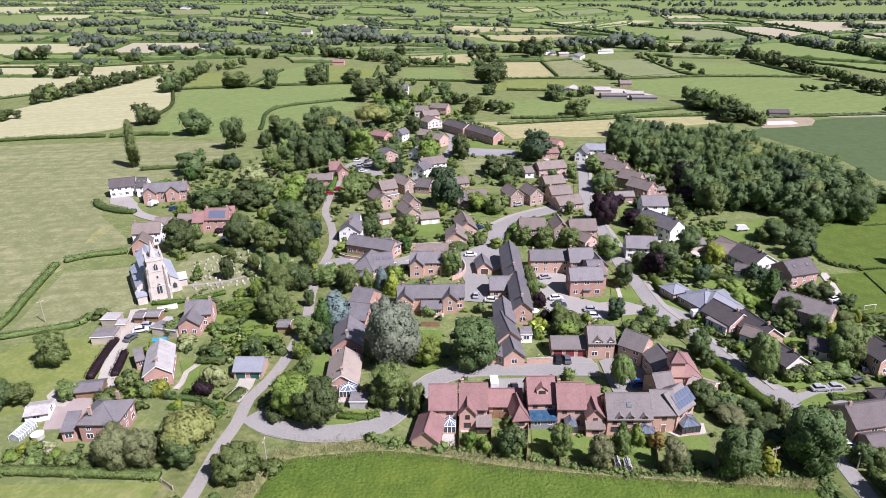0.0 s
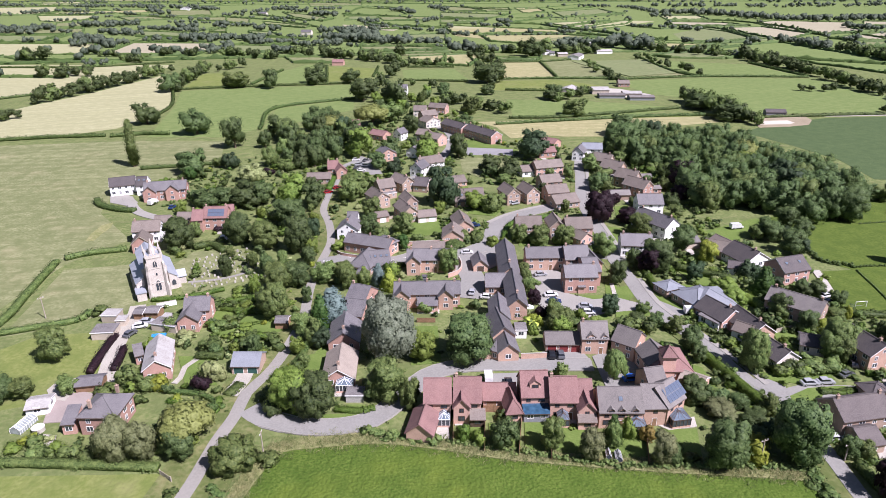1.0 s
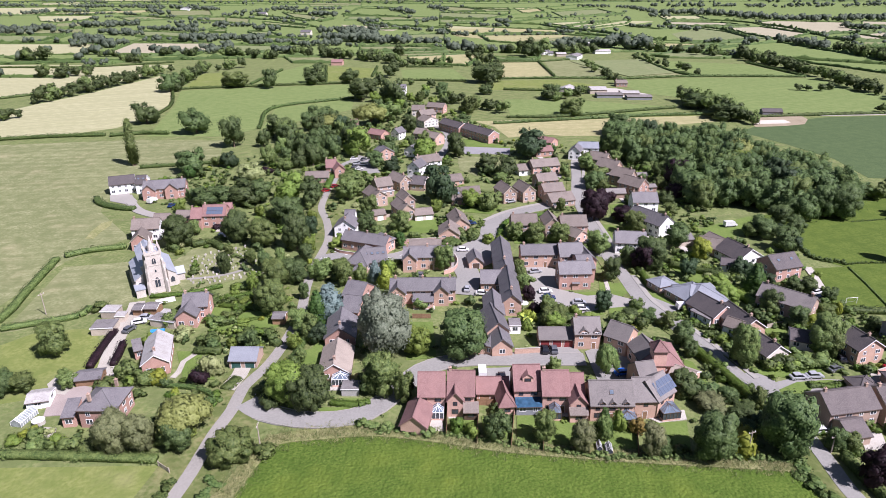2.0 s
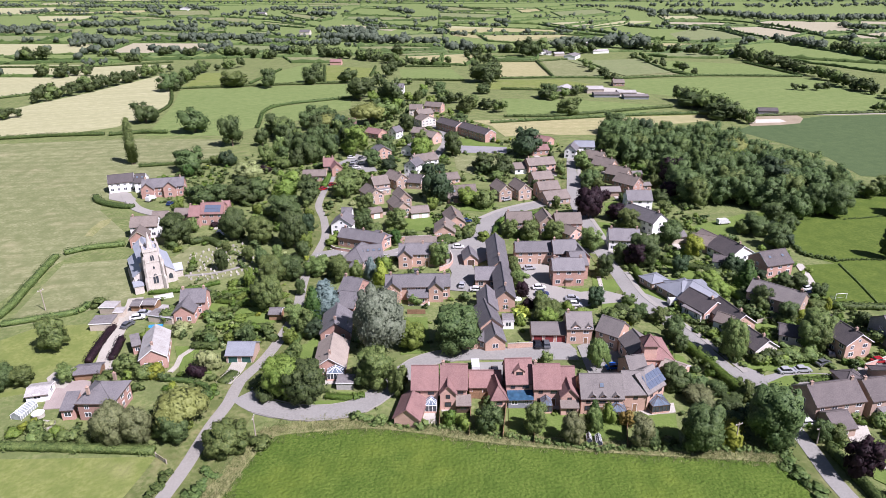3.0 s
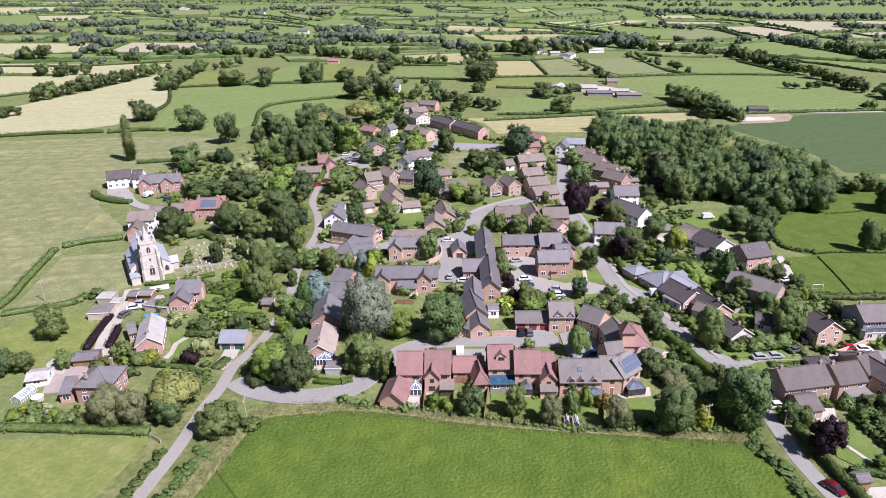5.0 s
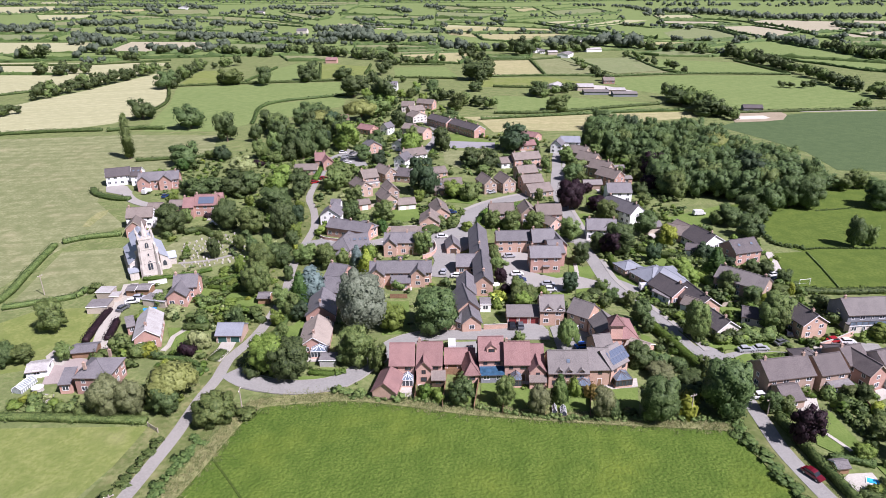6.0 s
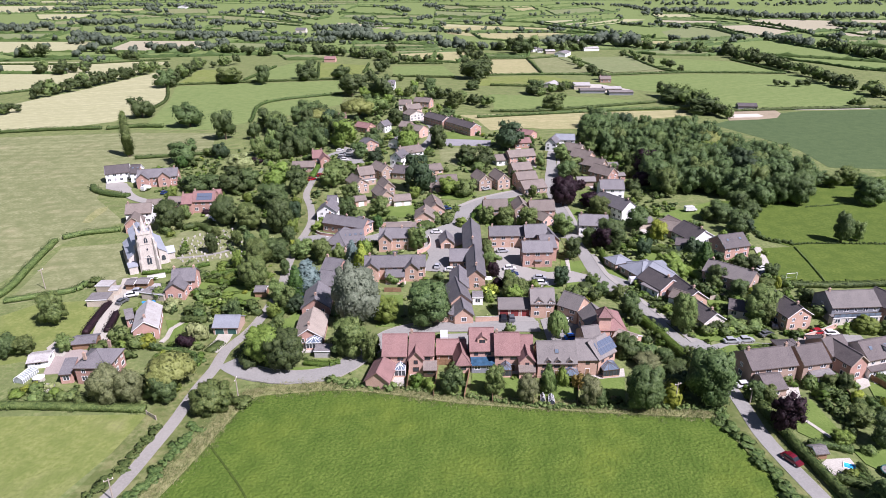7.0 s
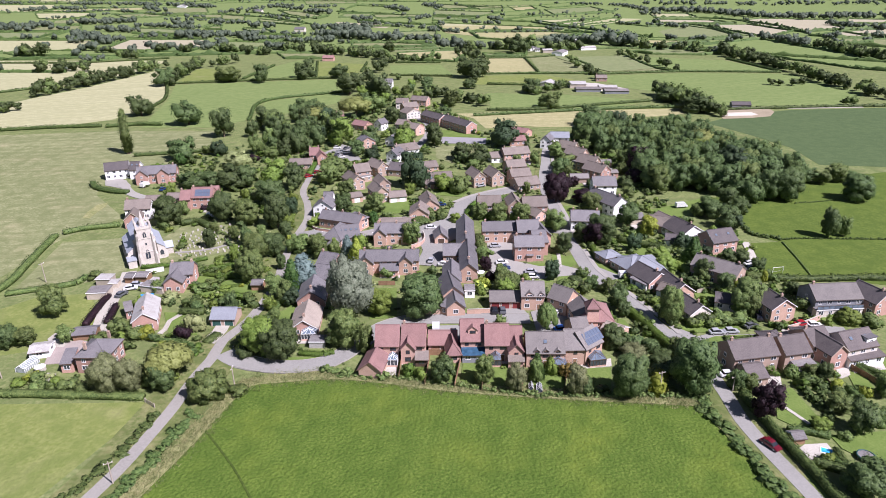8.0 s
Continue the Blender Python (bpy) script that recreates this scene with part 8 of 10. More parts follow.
flat('lawn', [-67.6, 169.2, -61.1, 172.5, -57.4, 162.4, -63.6, 159.3], 'lawn', 0.183, 'mown green garden lawn', 'lawn')
flat('lawn', [-25.4, 219.3, -16.8, 214.0, -18.5, 209.1, -25.6, 211.7], 'lawn', 0.184, 'mown green garden lawn', 'lawn')
flat('lawn', [92.5, 104.1, 96.9, 104.5, 97.2, 92.3, 91.5, 89.1, 88.0, 93.1], 'lawn', 0.184, 'mown green garden lawn', 'lawn')
flat('lawn', [96.4, 87.2, 109.3, 88.5, 113.6, 81.9, 106.0, 70.8, 96.7, 83.0], 'lawn', 0.185, 'mown green garden lawn', 'lawn')
flat('lawn', [113.5, 110.4, 117.6, 112.1, 116.2, 103.8, 110.9, 101.2], 'lawn', 0.185, 'mown green garden lawn', 'lawn')
flat('lawn', [123.2, 141.0, 130.1, 138.8, 125.6, 134.4, 120.8, 135.7], 'lawn', 0.186, 'mown green garden lawn', 'lawn')
flat('lawn', [86.3, 78.9, 87.0, 69.6, 88.5, 66.8, 83.3, 66.8], 'lawn', 0.186, 'mown green garden lawn', 'lawn')
flat('lawn', [121.0, 115.9, 131.0, 115.8, 123.1, 103.7, 119.2, 106.0], 'lawn', 0.187, 'mown green garden lawn', 'lawn')
flat('lawn', [79.0, 132.3, 86.3, 130.6, 96.3, 132.3, 95.8, 134.9, 82.8, 136.4], 'lawn', 0.188, 'mown green garden lawn', 'lawn')
flat('patio', [3.5, 117.8, 9.6, 117.8, 9.5, 115.6, 3.5, 115.7], 'paving', 0.189, 'pale paved patio behind a house', 'patio')
flat('patio', [18.8, 119.6, 24.9, 119.5, 24.5, 117.2, 18.5, 117.3], 'paving', 0.189, 'pale paved patio behind a house', 'patio')
flat('patio', [25.3, 118.1, 30.8, 118.1, 30.4, 116.1, 25.0, 116.2], 'paving', 0.190, 'pale paved patio behind a house', 'patio')
flat('patio', [36.2, 117.0, 45.5, 116.9, 45.5, 114.8, 35.8, 114.9], 'paving', 0.190, 'pale paved patio behind a house', 'patio')
flat('patio', [46.1, 116.9, 51.0, 116.8, 57.0, 118.1, 56.4, 114.7, 49.9, 113.5], 'paving', 0.191, 'pale paved patio behind a house', 'patio')
flat('patio', [-6.6, 170.6, 0.0, 170.5, 0.0, 167.4, -6.5, 167.5], 'paving', 0.191, 'pale paved patio behind a house', 'patio')
flat('patio', [-28.0, 131.1, -19.7, 131.5, -18.6, 127.0, -27.0, 126.7], 'paving', 0.192, 'pale paved patio behind a house', 'patio')
flat('patio', [91.4, 109.3, 96.6, 110.0, 94.5, 104.1, 89.8, 104.2], 'paving', 0.192, 'pale paved patio behind a house', 'patio')
flat('patio', [111.7, 112.2, 115.3, 113.4, 113.8, 109.7, 110.1, 108.1], 'paving', 0.193, 'pale paved patio behind a house', 'patio')
flat('patio', [116.0, 113.4, 125.3, 115.9, 124.0, 112.0, 115.2, 110.4], 'paving', 0.193, 'pale paved patio behind a house', 'patio')
tree(116.4, 101.2, 6.3, 5.0, 'ash', 'round')
road_word('SLOW', -39.1, 205.2, 4, 0.85)
road_dashes([20.3, 203.5, 22.2, 203.5, 27.0, 203.4], 6.0)
road_dashes([-42.1, 125.1, -41.8, 128.2, -40.1, 132.2, -39.2, 137.4], 6.0)
road_dashes([-36.6, 211.9, -28.1, 207.3, -16.3, 206.1, -4.8, 212.2, 7.2, 212.5], 5.0)
kerb([-39.6, 119.0, -30.2, 115.8, -21.6, 115.6, -15.1, 118.1, -10.5, 123.5, -6.8, 129.5, -2.9, 135.2, 3.4, 138.8, 11.9, 140.0, 23.3, 139.8, 31.7, 139.7, 38.1, 139.6], 2.85)
kerb([-39.6, 119.0, -30.2, 115.8, -21.6, 115.6, -15.1, 118.1, -10.5, 123.5, -6.8, 129.5, -2.9, 135.2, 3.4, 138.8, 11.9, 140.0, 23.3, 139.8, 31.7, 139.7, 38.1, 139.6], -2.85)
kerb([-27.9, 205.4, -15.4, 206.1, -4.8, 212.7, 7.2, 212.5, 15.3, 215.9], 3.1)
kerb([-27.9, 205.4, -15.4, 206.1, -4.8, 212.7, 7.2, 212.5, 15.3, 215.9], -3.1)
kerb([22.2, 240.0, 30.0, 248.8, 41.3, 256.6, 51.5, 261.3], 3.1)
kerb([22.2, 240.0, 30.0, 248.8, 41.3, 256.6, 51.5, 261.3], -3.1)
pavement([22.2, 240.0, 30.0, 248.8, 41.3, 256.6, 51.5, 261.3], 4.1)
pavement([61.6, 189.5, 62.7, 172.2, 66.3, 160.4, 69.8, 150.7, 73.0, 140.4, 75.9, 129.5], 3.05)
kerb([86.3, 126.7, 95.3, 126.3, 104.3, 126.2, 115.8, 130.8], 3.1)
pavement([71.2, 320.1, 62.9, 275.3, 61.0, 250.0, 61.4, 222.9, 60.5, 202.7], 3.05)
kerb([71.2, 320.1, 62.9, 275.3, 61.0, 250.0, 61.4, 222.9, 60.5, 202.7], -2.5)
tree(-102.7, 126.4, 6.7, 7.9, 'oak', 'round')
tree(-98.2, 127.4, 5.8, 6.7, 'ash', 'round')
tree(-88.7, 129.4, 4.9, 5.5, 'ash', 'round')
shrub(-80.4, 107.4, 2.2, 3.4, 'ash')
shrub(-87.3, 111.3, 2.1, 4.2, 'gold')
shrub(-89.1, 108.5, 2.4, 4.1, 'lime')
shrub(-78.2, 127.4, 4.2, 6.1, 'ash')
shrub(-99.4, 168.5, 3.4, 5.2, 'ash')
shrub(-70.5, 130.9, 4.6, 6.2, 'ash')
shrub(-82.8, 107.0, 2.4, 3.5, 'ash')
h = house(-90.2, 161.1, 6.2, 2.6, 3.0, 2.0, 0.4, 'flat', 'corrugated', 'palewood', kind='shed', windows=False)
h = house(-86.9, 164.8, -0.9, 2.6, 4.0, 2.2, 0.5, 'side', 'felt', 'wood', kind='shed', windows=False)
h = house(-78.2, 162.2, -8.2, 2.5, 3.0, 2.0, 0.4, 'flat', 'corrugated', 'palewood', kind='shed', windows=False)
h = house(88.4, 84.5, 7.3, 2.6, 2.4, 1.7, 0.6, 'side', 'felt', 'wood', kind='shed', windows=False)
greenhouse(36.7, 104.7, 85, 0.5)
greenhouse(34.8, 105.3, 85, 0.4)
car(-85.4, 156.0, 70, 'grey')
car(-83.6, 162.8, 10, 'silver')
flat('field', [56.7, 621.4, 69.8, 749.5, 109.4, 746.9, 109.3, 629.2], 'hay', 0.097, 'pale straw-coloured cut field', 'field')
tree(-107.2, 325.9, 8.7, 8.8, 'fir', 'round')
tree(-114.0, 327.2, 5.5, 6.6, 'ash', 'round')
tree(-77.7, 320.2, 6.4, 8.7, 'ash', 'round')
tree(-73.2, 326.1, 6.0, 6.6, 'ash', 'round')
tree(-100.5, 265.0, 8.7, 12.7, 'oak', 'round')
tree(-92.9, 266.9, 8.2, 10.6, 'oak', 'round')
tree(-83.6, 266.7, 11.2, 15.6, 'oak', 'round')
tree(-77.2, 268.2, 11.8, 11.2, 'oak', 'round')
tree(-64.7, 271.2, 13.4, 15.3, 'lime', 'round')
tree(-54.2, 264.5, 11.1, 11.1, 'oak', 'round')
tree(-58.9, 241.0, 12.3, 14.3, 'oak', 'round')
tree(-50.3, 214.7, 15.1, 11.1, 'oak', 'round')
tree(-63.0, 218.3, 11.4, 10.8, 'ash', 'round')
tree(-74.5, 223.1, 12.9, 10.5, 'oak', 'round')
tree(-47.4, 228.2, 8.7, 6.0, 'fir', 'round')
tree(-44.8, 211.0, 7.1, 5.3, 'lime', 'round')
tree(-94.5, 219.1, 12.3, 12.2, 'oak', 'round')
tree(-92.5, 230.3, 6.3, 5.3, 'ash', 'round')
tree(-70.3, 194.3, 8.2, 5.1, 'oak', 'round')
tree(-63.2, 200.9, 6.8, 4.7, 'ash', 'round')
tree(-57.3, 196.5, 7.5, 6.0, 'oak', 'round')
tree(-53.0, 200.7, 6.8, 4.3, 'ash', 'round')
tree(-45.0, 203.8, 6.9, 5.8, 'oak', 'round')
tree(-73.8, 210.0, 4.3, 4.1, 'ash', 'round')
tree(-57.4, 181.7, 6.8, 4.3, 'lime', 'round')
tree(-50.7, 183.8, 10.6, 9.3, 'ash', 'round')
tree(-47.9, 166.0, 11.3, 9.3, 'ash', 'round')
tree(-45.5, 186.7, 9.5, 9.9, 'oak', 'round')
tree(-37.5, 190.1, 6.8, 9.2, 'ash', 'round')
tree(-31.6, 192.3, 6.1, 7.6, 'ash', 'round')
tree(-40.1, 175.0, 6.2, 3.5, 'oak', 'round')
tree(-37.9, 156.3, 7.1, 7.1, 'ash', 'round')
tree(-31.4, 149.2, 6.2, 6.2, 'fir', 'round')
tree(-48.2, 145.6, 6.5, 4.4, 'oak', 'round')
tree(-34.1, 139.9, 4.3, 3.5, 'ash', 'round')
tree(-58.5, 145.4, 3.7, 3.6, 'oak', 'round')
tree(48.9, 341.2, 16.6, 18.7, 'fir', 'round')
tree(63.1, 242.3, 13.7, 11.8, 'copper', 'round')
tree(74.0, 240.5, 7.1, 9.2, 'copper', 'round')
tree(75.1, 264.3, 5.6, 4.6, 'copper', 'round')
tree(75.1, 293.9, 8.3, 12.1, 'ash', 'round')
tree(92.7, 330.0, 6.6, 7.8, 'ash', 'round')
shrub(-72.8, 251.2, 5.8, 4.6, 'lime')
shrub(-50.6, 246.8, 5.7, 4.5, 'lime')
shrub(-61.5, 176.7, 3.5, 3.4, 'lime')
shrub(-56.8, 171.9, 2.8, 5.0, 'lime')
shrub(-86.0, 235.2, 3.0, 3.9, 'copper')
shrub(-84.7, 314.0, 4.8, 6.2, 'copper')
shrub(-94.7, 214.3, 4.0, 6.0, 'hedge')
shrub(-54.0, 147.4, 3.1, 3.2, 'lime')
shrub(-61.0, 148.8, 4.1, 6.5, 'hedge')
shrub(-46.3, 146.2, 2.8, 3.5, 'lime')
shrub(-44.6, 151.8, 3.5, 3.9, 'ash')
shrub(-61.2, 159.1, 3.0, 4.7, 'ash')
shrub(-60.4, 164.4, 2.0, 4.2, 'ash')
shrub(-66.9, 173.7, 2.4, 4.0, 'hedge')
shrub(-64.3, 174.7, 2.1, 2.7, 'pale')
shrub(-35.8, 137.8, 3.3, 3.6, 'hedge')
shrub(-36.5, 152.8, 3.5, 3.6, 'hedge')
shrub(-70.9, 159.9, 2.6, 3.5, 'ash')
shrub(-70.0, 155.0, 2.9, 5.5, 'pale')
shrub(-55.0, 159.5, 2.0, 4.7, 'lime')
shrub(-51.5, 154.9, 2.3, 4.0, 'hedge')
shrub(-50.1, 161.9, 1.7, 2.2, 'gold')
hedge([-64.7, 170.5, -56.8, 169.0, -46.8, 166.8], 1.4, 2.0, 'privet')
hedge([-63.0, 144.4, -56.0, 144.3], 2.2, 3.0, 'hedge')
hedge([-36.8, 137.4, -35.7, 144.5, -35.0, 150.6], 1.8, 2.0, 'hedge')
hedge([-89.2, 217.5, -84.1, 220.5, -77.0, 214.2], 2.4, 3.6, 'hedge')
hedge([-51.1, 286.4, -51.6, 302.2, -52.2, 311.6], 2.4, 3.6, 'privet')
hedge([103.5, 278.3, 112.4, 277.3], 3.0, 4.0, 'hedge')
hedge([99.0, 262.4, 111.4, 265.0], 2.4, 4.0, 'hedge')
hedge([-58.0, 156.2, -52.9, 154.3, -47.1, 156.0], 0.9, 1.4, 'hedge')
hedge([-61.4, 162.5, -54.7, 161.1, -50.4, 162.9], 0.8, 1.2, 'privet')
flat('lawn', [-57.4, 165.0, -45.6, 162.8, -43.7, 157.8, -48.4, 154.9, -56.4, 158.6], 'lawn', 0.194, 'mown green garden lawn', 'lawn')
flat('lawn', [-63.8, 160.0, -57.3, 159.2, -55.7, 156.2, -62.5, 155.7], 'lawn', 0.194, 'mown green garden lawn', 'lawn')
flat('lawn', [-35.7, 144.5, -30.2, 146.6, -28.1, 140.5, -33.6, 137.4], 'lawn', 0.195, 'mown green garden lawn', 'lawn')
flat('lawn', [-75.4, 253.2, -71.0, 254.5, -67.9, 239.6, -72.9, 238.5], 'lawn', 0.195, 'mown green garden lawn', 'lawn')
flat('lawn', [-39.7, 338.5, -27.9, 340.4, -24.3, 331.4, -35.3, 323.2], 'lawn', 0.196, 'mown green garden lawn', 'lawn')
flat('lawn', [73.8, 260.1, 80.0, 262.8, 77.6, 250.3, 71.4, 247.8], 'lawn', 0.196, 'mown green garden lawn', 'lawn')
flat('lawn', [60.5, 237.3, 71.3, 235.3, 66.4, 222.8, 59.7, 226.3], 'lawn', 0.197, 'mown green garden lawn', 'lawn')
ribbon('path', [-64.6, 132.5, -64.0, 135.4, -64.5, 139.8, -62.7, 143.6], 1.4, 'gravel', 0.268, 'curving pale gravel garden path', 'path')
ribbon('path', [-81.4, 189.7, -73.7, 191.2, -67.4, 194.4, -63.7, 197.9], 1.2, 'lane', 0.271, 'pale churchyard path', 'path')
flat('field', [23.9, 434.0, 82.8, 440.7, 110.6, 422.0, 99.3, 389.2, 74.0, 390.1, 42.8, 401.8, 35.4, 418.1], 'hay', 0.100, 'pale straw strip field', 'field')
tree(162.0, 242.3, 15.3, 13.2, 'oak', 'round')
tree(155.7, 243.6, 14.0, 11.3, 'oak', 'round')
tree(183.8, 267.7, 9.0, 10.6, 'oak', 'round')
tree(189.1, 265.4, 7.5, 9.4, 'ash', 'round')
tree(198.3, 269.1, 9.0, 10.6, 'ash', 'round')
tree(204.3, 268.1, 6.0, 9.0, 'oak', 'round')
tree(133.9, 235.6, 9.2, 10.5, 'oak', 'round')
tree(135.6, 226.1, 7.6, 8.3, 'oak', 'round')
hedge([106.4, 96.9, 108.3, 93.6, 110.7, 90.8, 114.2, 86.4], 2.2, 2.6, 'hedge')
hedge([94.8, 82.2, 93.8, 74.0, 92.9, 68.8], 1.6, 1.6, 'hedge')
hedge([92.7, 80.2, 95.6, 75.2, 99.4, 72.7], 1.4, 2.0, 'hedge')
trampoline(99.8, 80.1)
shrub(106.9, 103.9, 3.8, 3.5, 'gold')
shrub(106.3, 112.6, 2.4, 3.7, 'hedge')
shrub(94.4, 112.8, 2.7, 3.7, 'ash')
shrub(91.6, 79.1, 2.6, 3.2, 'lime')
ribbon('path', [91.5, 97.1, 92.7, 94.4, 94.0, 91.0], 0.9, 'paving', 0.274, 'narrow pale stepping path across a lawn', 'path')
flat('field', [-133.2, 226.7, -134.7, 234.1, -135.0, 243.2, -131.9, 246.5, -130.3, 241.1, -130.6, 234.0, -130.1, 226.6], 'straw', 0.103, 'worn dry scar in a meadow', 'field')
tree(3.1, 195.9, 9.6, 7.0, 'ash', 'round')
tree(56.5, 186.8, 8.6, 7.1, 'oak', 'round')
tree(27.0, 184.0, 7.4, 4.2, 'ash', 'round')
tree(32.1, 157.7, 6.1, 5.6, 'ash', 'round')
tree(68.9, 194.7, 9.6, 8.6, 'copper', 'round')
tree(64.9, 198.1, 7.8, 5.9, 'oak', 'round')
shrub(29.8, 165.9, 3.8, 4.4, 'copper')
shrub(26.1, 163.3, 3.1, 4.0, 'gold')
shrub(43.4, 161.1, 2.8, 5.0, 'lime')
shrub(38.3, 160.5, 2.4, 5.0, 'hedge')
shrub(-22.3, 226.4, 5.1, 7.4, 'ash')
shrub(-14.3, 222.6, 4.7, 6.5, 'hedge')
shrub(-8.0, 225.6, 3.0, 4.8, 'ash')
shrub(9.4, 225.5, 4.3, 6.1, 'ash')
shrub(5.1, 217.7, 2.9, 8.5, 'hedge')
shrub(13.7, 223.3, 3.0, 4.3, 'ash')
shrub(31.0, 223.3, 4.7, 5.6, 'ash')
shrub(36.1, 220.4, 5.5, 7.3, 'ash')
shrub(43.5, 220.1, 4.6, 6.0, 'hedge')
shrub(24.3, 220.3, 3.4, 5.1, 'lime')
flat('lawn', [54.1, 183.0, 59.8, 184.7, 59.9, 177.5, 56.4, 173.9, 52.7, 174.8], 'lawn', 0.197, 'mown green garden lawn', 'lawn')
flat('lawn', [42.0, 177.8, 52.0, 178.4, 52.3, 175.6, 42.4, 175.0], 'lawn', 0.198, 'mown green garden lawn', 'lawn')
flat('lawn', [65.4, 177.4, 73.2, 176.8, 74.0, 168.1, 67.2, 167.1], 'lawn', 0.198, 'mown green garden lawn', 'lawn')
flat('lawn', [52.0, 168.5, 62.8, 171.4, 65.0, 166.8, 56.5, 163.3, 50.7, 164.1], 'lawn', 0.199, 'mown green garden lawn', 'lawn')
flat('lawn', [-13.1, 237.6, -8.8, 242.1, -1.8, 239.9, -2.0, 230.9, -9.2, 227.4], 'lawn', 0.199, 'mown green garden lawn', 'lawn')
flat('lawn', [59.3, 235.8, 68.6, 236.9, 66.8, 223.2, 57.2, 224.6], 'lawn', 0.200, 'mown green garden lawn', 'lawn')
ribbon('path', [54.8, 186.5, 54.2, 180.5, 53.4, 174.8], 1.3, 'paving', 0.277, 'narrow pale garden path', 'path')
flat('yard', [8.2, 210.4, 9.3, 217.0, 15.9, 224.4, 17.5, 234.9, 21.4, 244.8, 25.7, 246.0, 23.3, 231.6, 22.2, 213.9, 19.4, 208.6, 20.6, 202.4, 16.0, 197.5, 9.1, 202.6], 'asphalt', 0.200, 'asphalt road junction between houses', 'yard')
flat('yard', [75.7, 132.7, 80.0, 132.6, 83.0, 129.5, 77.7, 120.3, 75.7, 120.4, 75.8, 127.6], 'asphalt', 0.200, 'wide asphalt road mouth', 'yard')
tree(99.6, 355.4, 17.0, 19.0, 'oak', 'great', 'beside the wood')
tree(103.4, 330.4, 6.0, 7.0, 'ash', 'wood')
tree(110.5, 330.1, 8.0, 9.0, 'oak', 'wood')
tree(104.4, 311.5, 6.0, 7.0, 'ash', 'wood')
tree(108.6, 302.6, 8.0, 9.0, 'hedge', 'wood')
tree(117.5, 321.5, 9.0, 9.0, 'oak', 'wood')
tree(102.2, 282.7, 6.0, 6.0, 'ash', 'wood')
tree(103.1, 266.3, 9.0, 9.0, 'copper', 'wood')
tree(97.9, 262.2, 6.0, 7.0, 'oak', 'wood')
tree(95.7, 248.5, 5.0, 6.0, 'ash', 'wood')
tree(75.5, 283.4, 7.0, 7.0, 'ash', 'wood')
tree(72.1, 262.0, 6.0, 5.0, 'copper', 'wood')
tree(75.1, 322.8, 8.0, 7.0, 'ash', 'wood')
tree(70.0, 283.6, 7.0, 8.0, 'oak', 'wood')
tree(82.5, 262.6, 5.0, 5.0, 'oak', 'wood')
tree(65.4, 144.8, 8.6, 6.5, 'oak', 'round')
tree(78.0, 136.6, 12.2, 6.8, 'ash', 'round')
tree(98.0, 163.9, 7.9, 6.8, 'oak', 'round')
tree(100.5, 141.9, 8.5, 7.6, 'ash', 'round')
tree(118.3, 170.5, 5.3, 5.2, 'oak', 'round')
tree(110.8, 176.9, 4.4, 5.4, 'oak', 'round')
tree(101.5, 154.9, 4.7, 5.8, 'ash', 'round')
hedge([91.5, 176.9, 93.1, 172.8, 95.1, 167.0], 2.6, 3.4, 'lime')
hedge([84.3, 139.4, 89.9, 138.5, 97.7, 139.2, 102.5, 143.5], 1.8, 3.4, 'ash', wob=0.5)
flat('lawn', [78.1, 199.6, 86.4, 195.1, 91.8, 177.7, 87.7, 174.9, 81.6, 183.4], 'lawn', 0.200, 'mown green garden lawn', 'lawn')
flat('lawn', [91.5, 156.4, 96.1, 152.3, 95.0, 149.8, 90.9, 150.5], 'lawn', 0.201, 'mown green garden lawn', 'lawn')
flat('lawn', [77.6, 137.6, 81.6, 134.7, 95.4, 134.5, 99.2, 137.8, 98.6, 135.0, 93.6, 132.4, 80.0, 132.6], 'lawn', 0.201, 'mown green garden lawn', 'lawn')
ribbon('path', [124.5, 195.2, 122.7, 186.9, 120.5, 178.4], 2.5, 'paving', 0.280, 'pale path beside a playing field', 'path')
tree(121.8, 222.9, 8.7, 11.2, 'oak', 'round')
tree(123.9, 209.6, 9.6, 9.9, 'oak', 'round')
tree(117.1, 223.6, 5.7, 6.8, 'ash', 'round')
hedge([-81.7, 138.0, -82.9, 144.7, -83.8, 148.5], 2.0, 2.2, 'copper')
ribbon('track', [-42.3, 95.7, -37.8, 90.3, -31.1, 82.1, -27.3, 77.1, -22.7, 70.2], 0.4, 'trodden', 0.16, 'faint trodden track across a lush meadow, rut shade in its colour', 'track')
shrub(-84.0, 107.0, 2.4, 4.6, 'ash')
shrub(-79.8, 107.7, 3.2, 3.9, 'lime')
shrub(-72.4, 106.0, 3.4, 4.4, 'ash')
shrub(-88.6, 110.8, 1.6, 3.1, 'gold')
shrub(-83.7, 111.6, 1.6, 2.9, 'pale')
shrub(-58.1, 108.6, 4.0, 5.1, 'ash')
shrub(-55.5, 121.6, 4.2, 5.1, 'ash')
shrub(-52.1, 120.9, 3.4, 3.8, 'hedge')
shrub(-58.2, 120.3, 3.1, 4.3, 'ash')
shrub(-55.7, 115.1, 3.6, 4.4, 'lime')
flat('yard', [-89.5, 112.4, -87.7, 113.9, -82.9, 113.4, -81.8, 110.5, -85.5, 109.5], 'gravel', 0.200, 'gravel path among garden beds', 'yard')
hedge([-63.3, 125.4, -57.5, 123.6, -50.2, 121.1], 1.2, 1.8, 'privet')
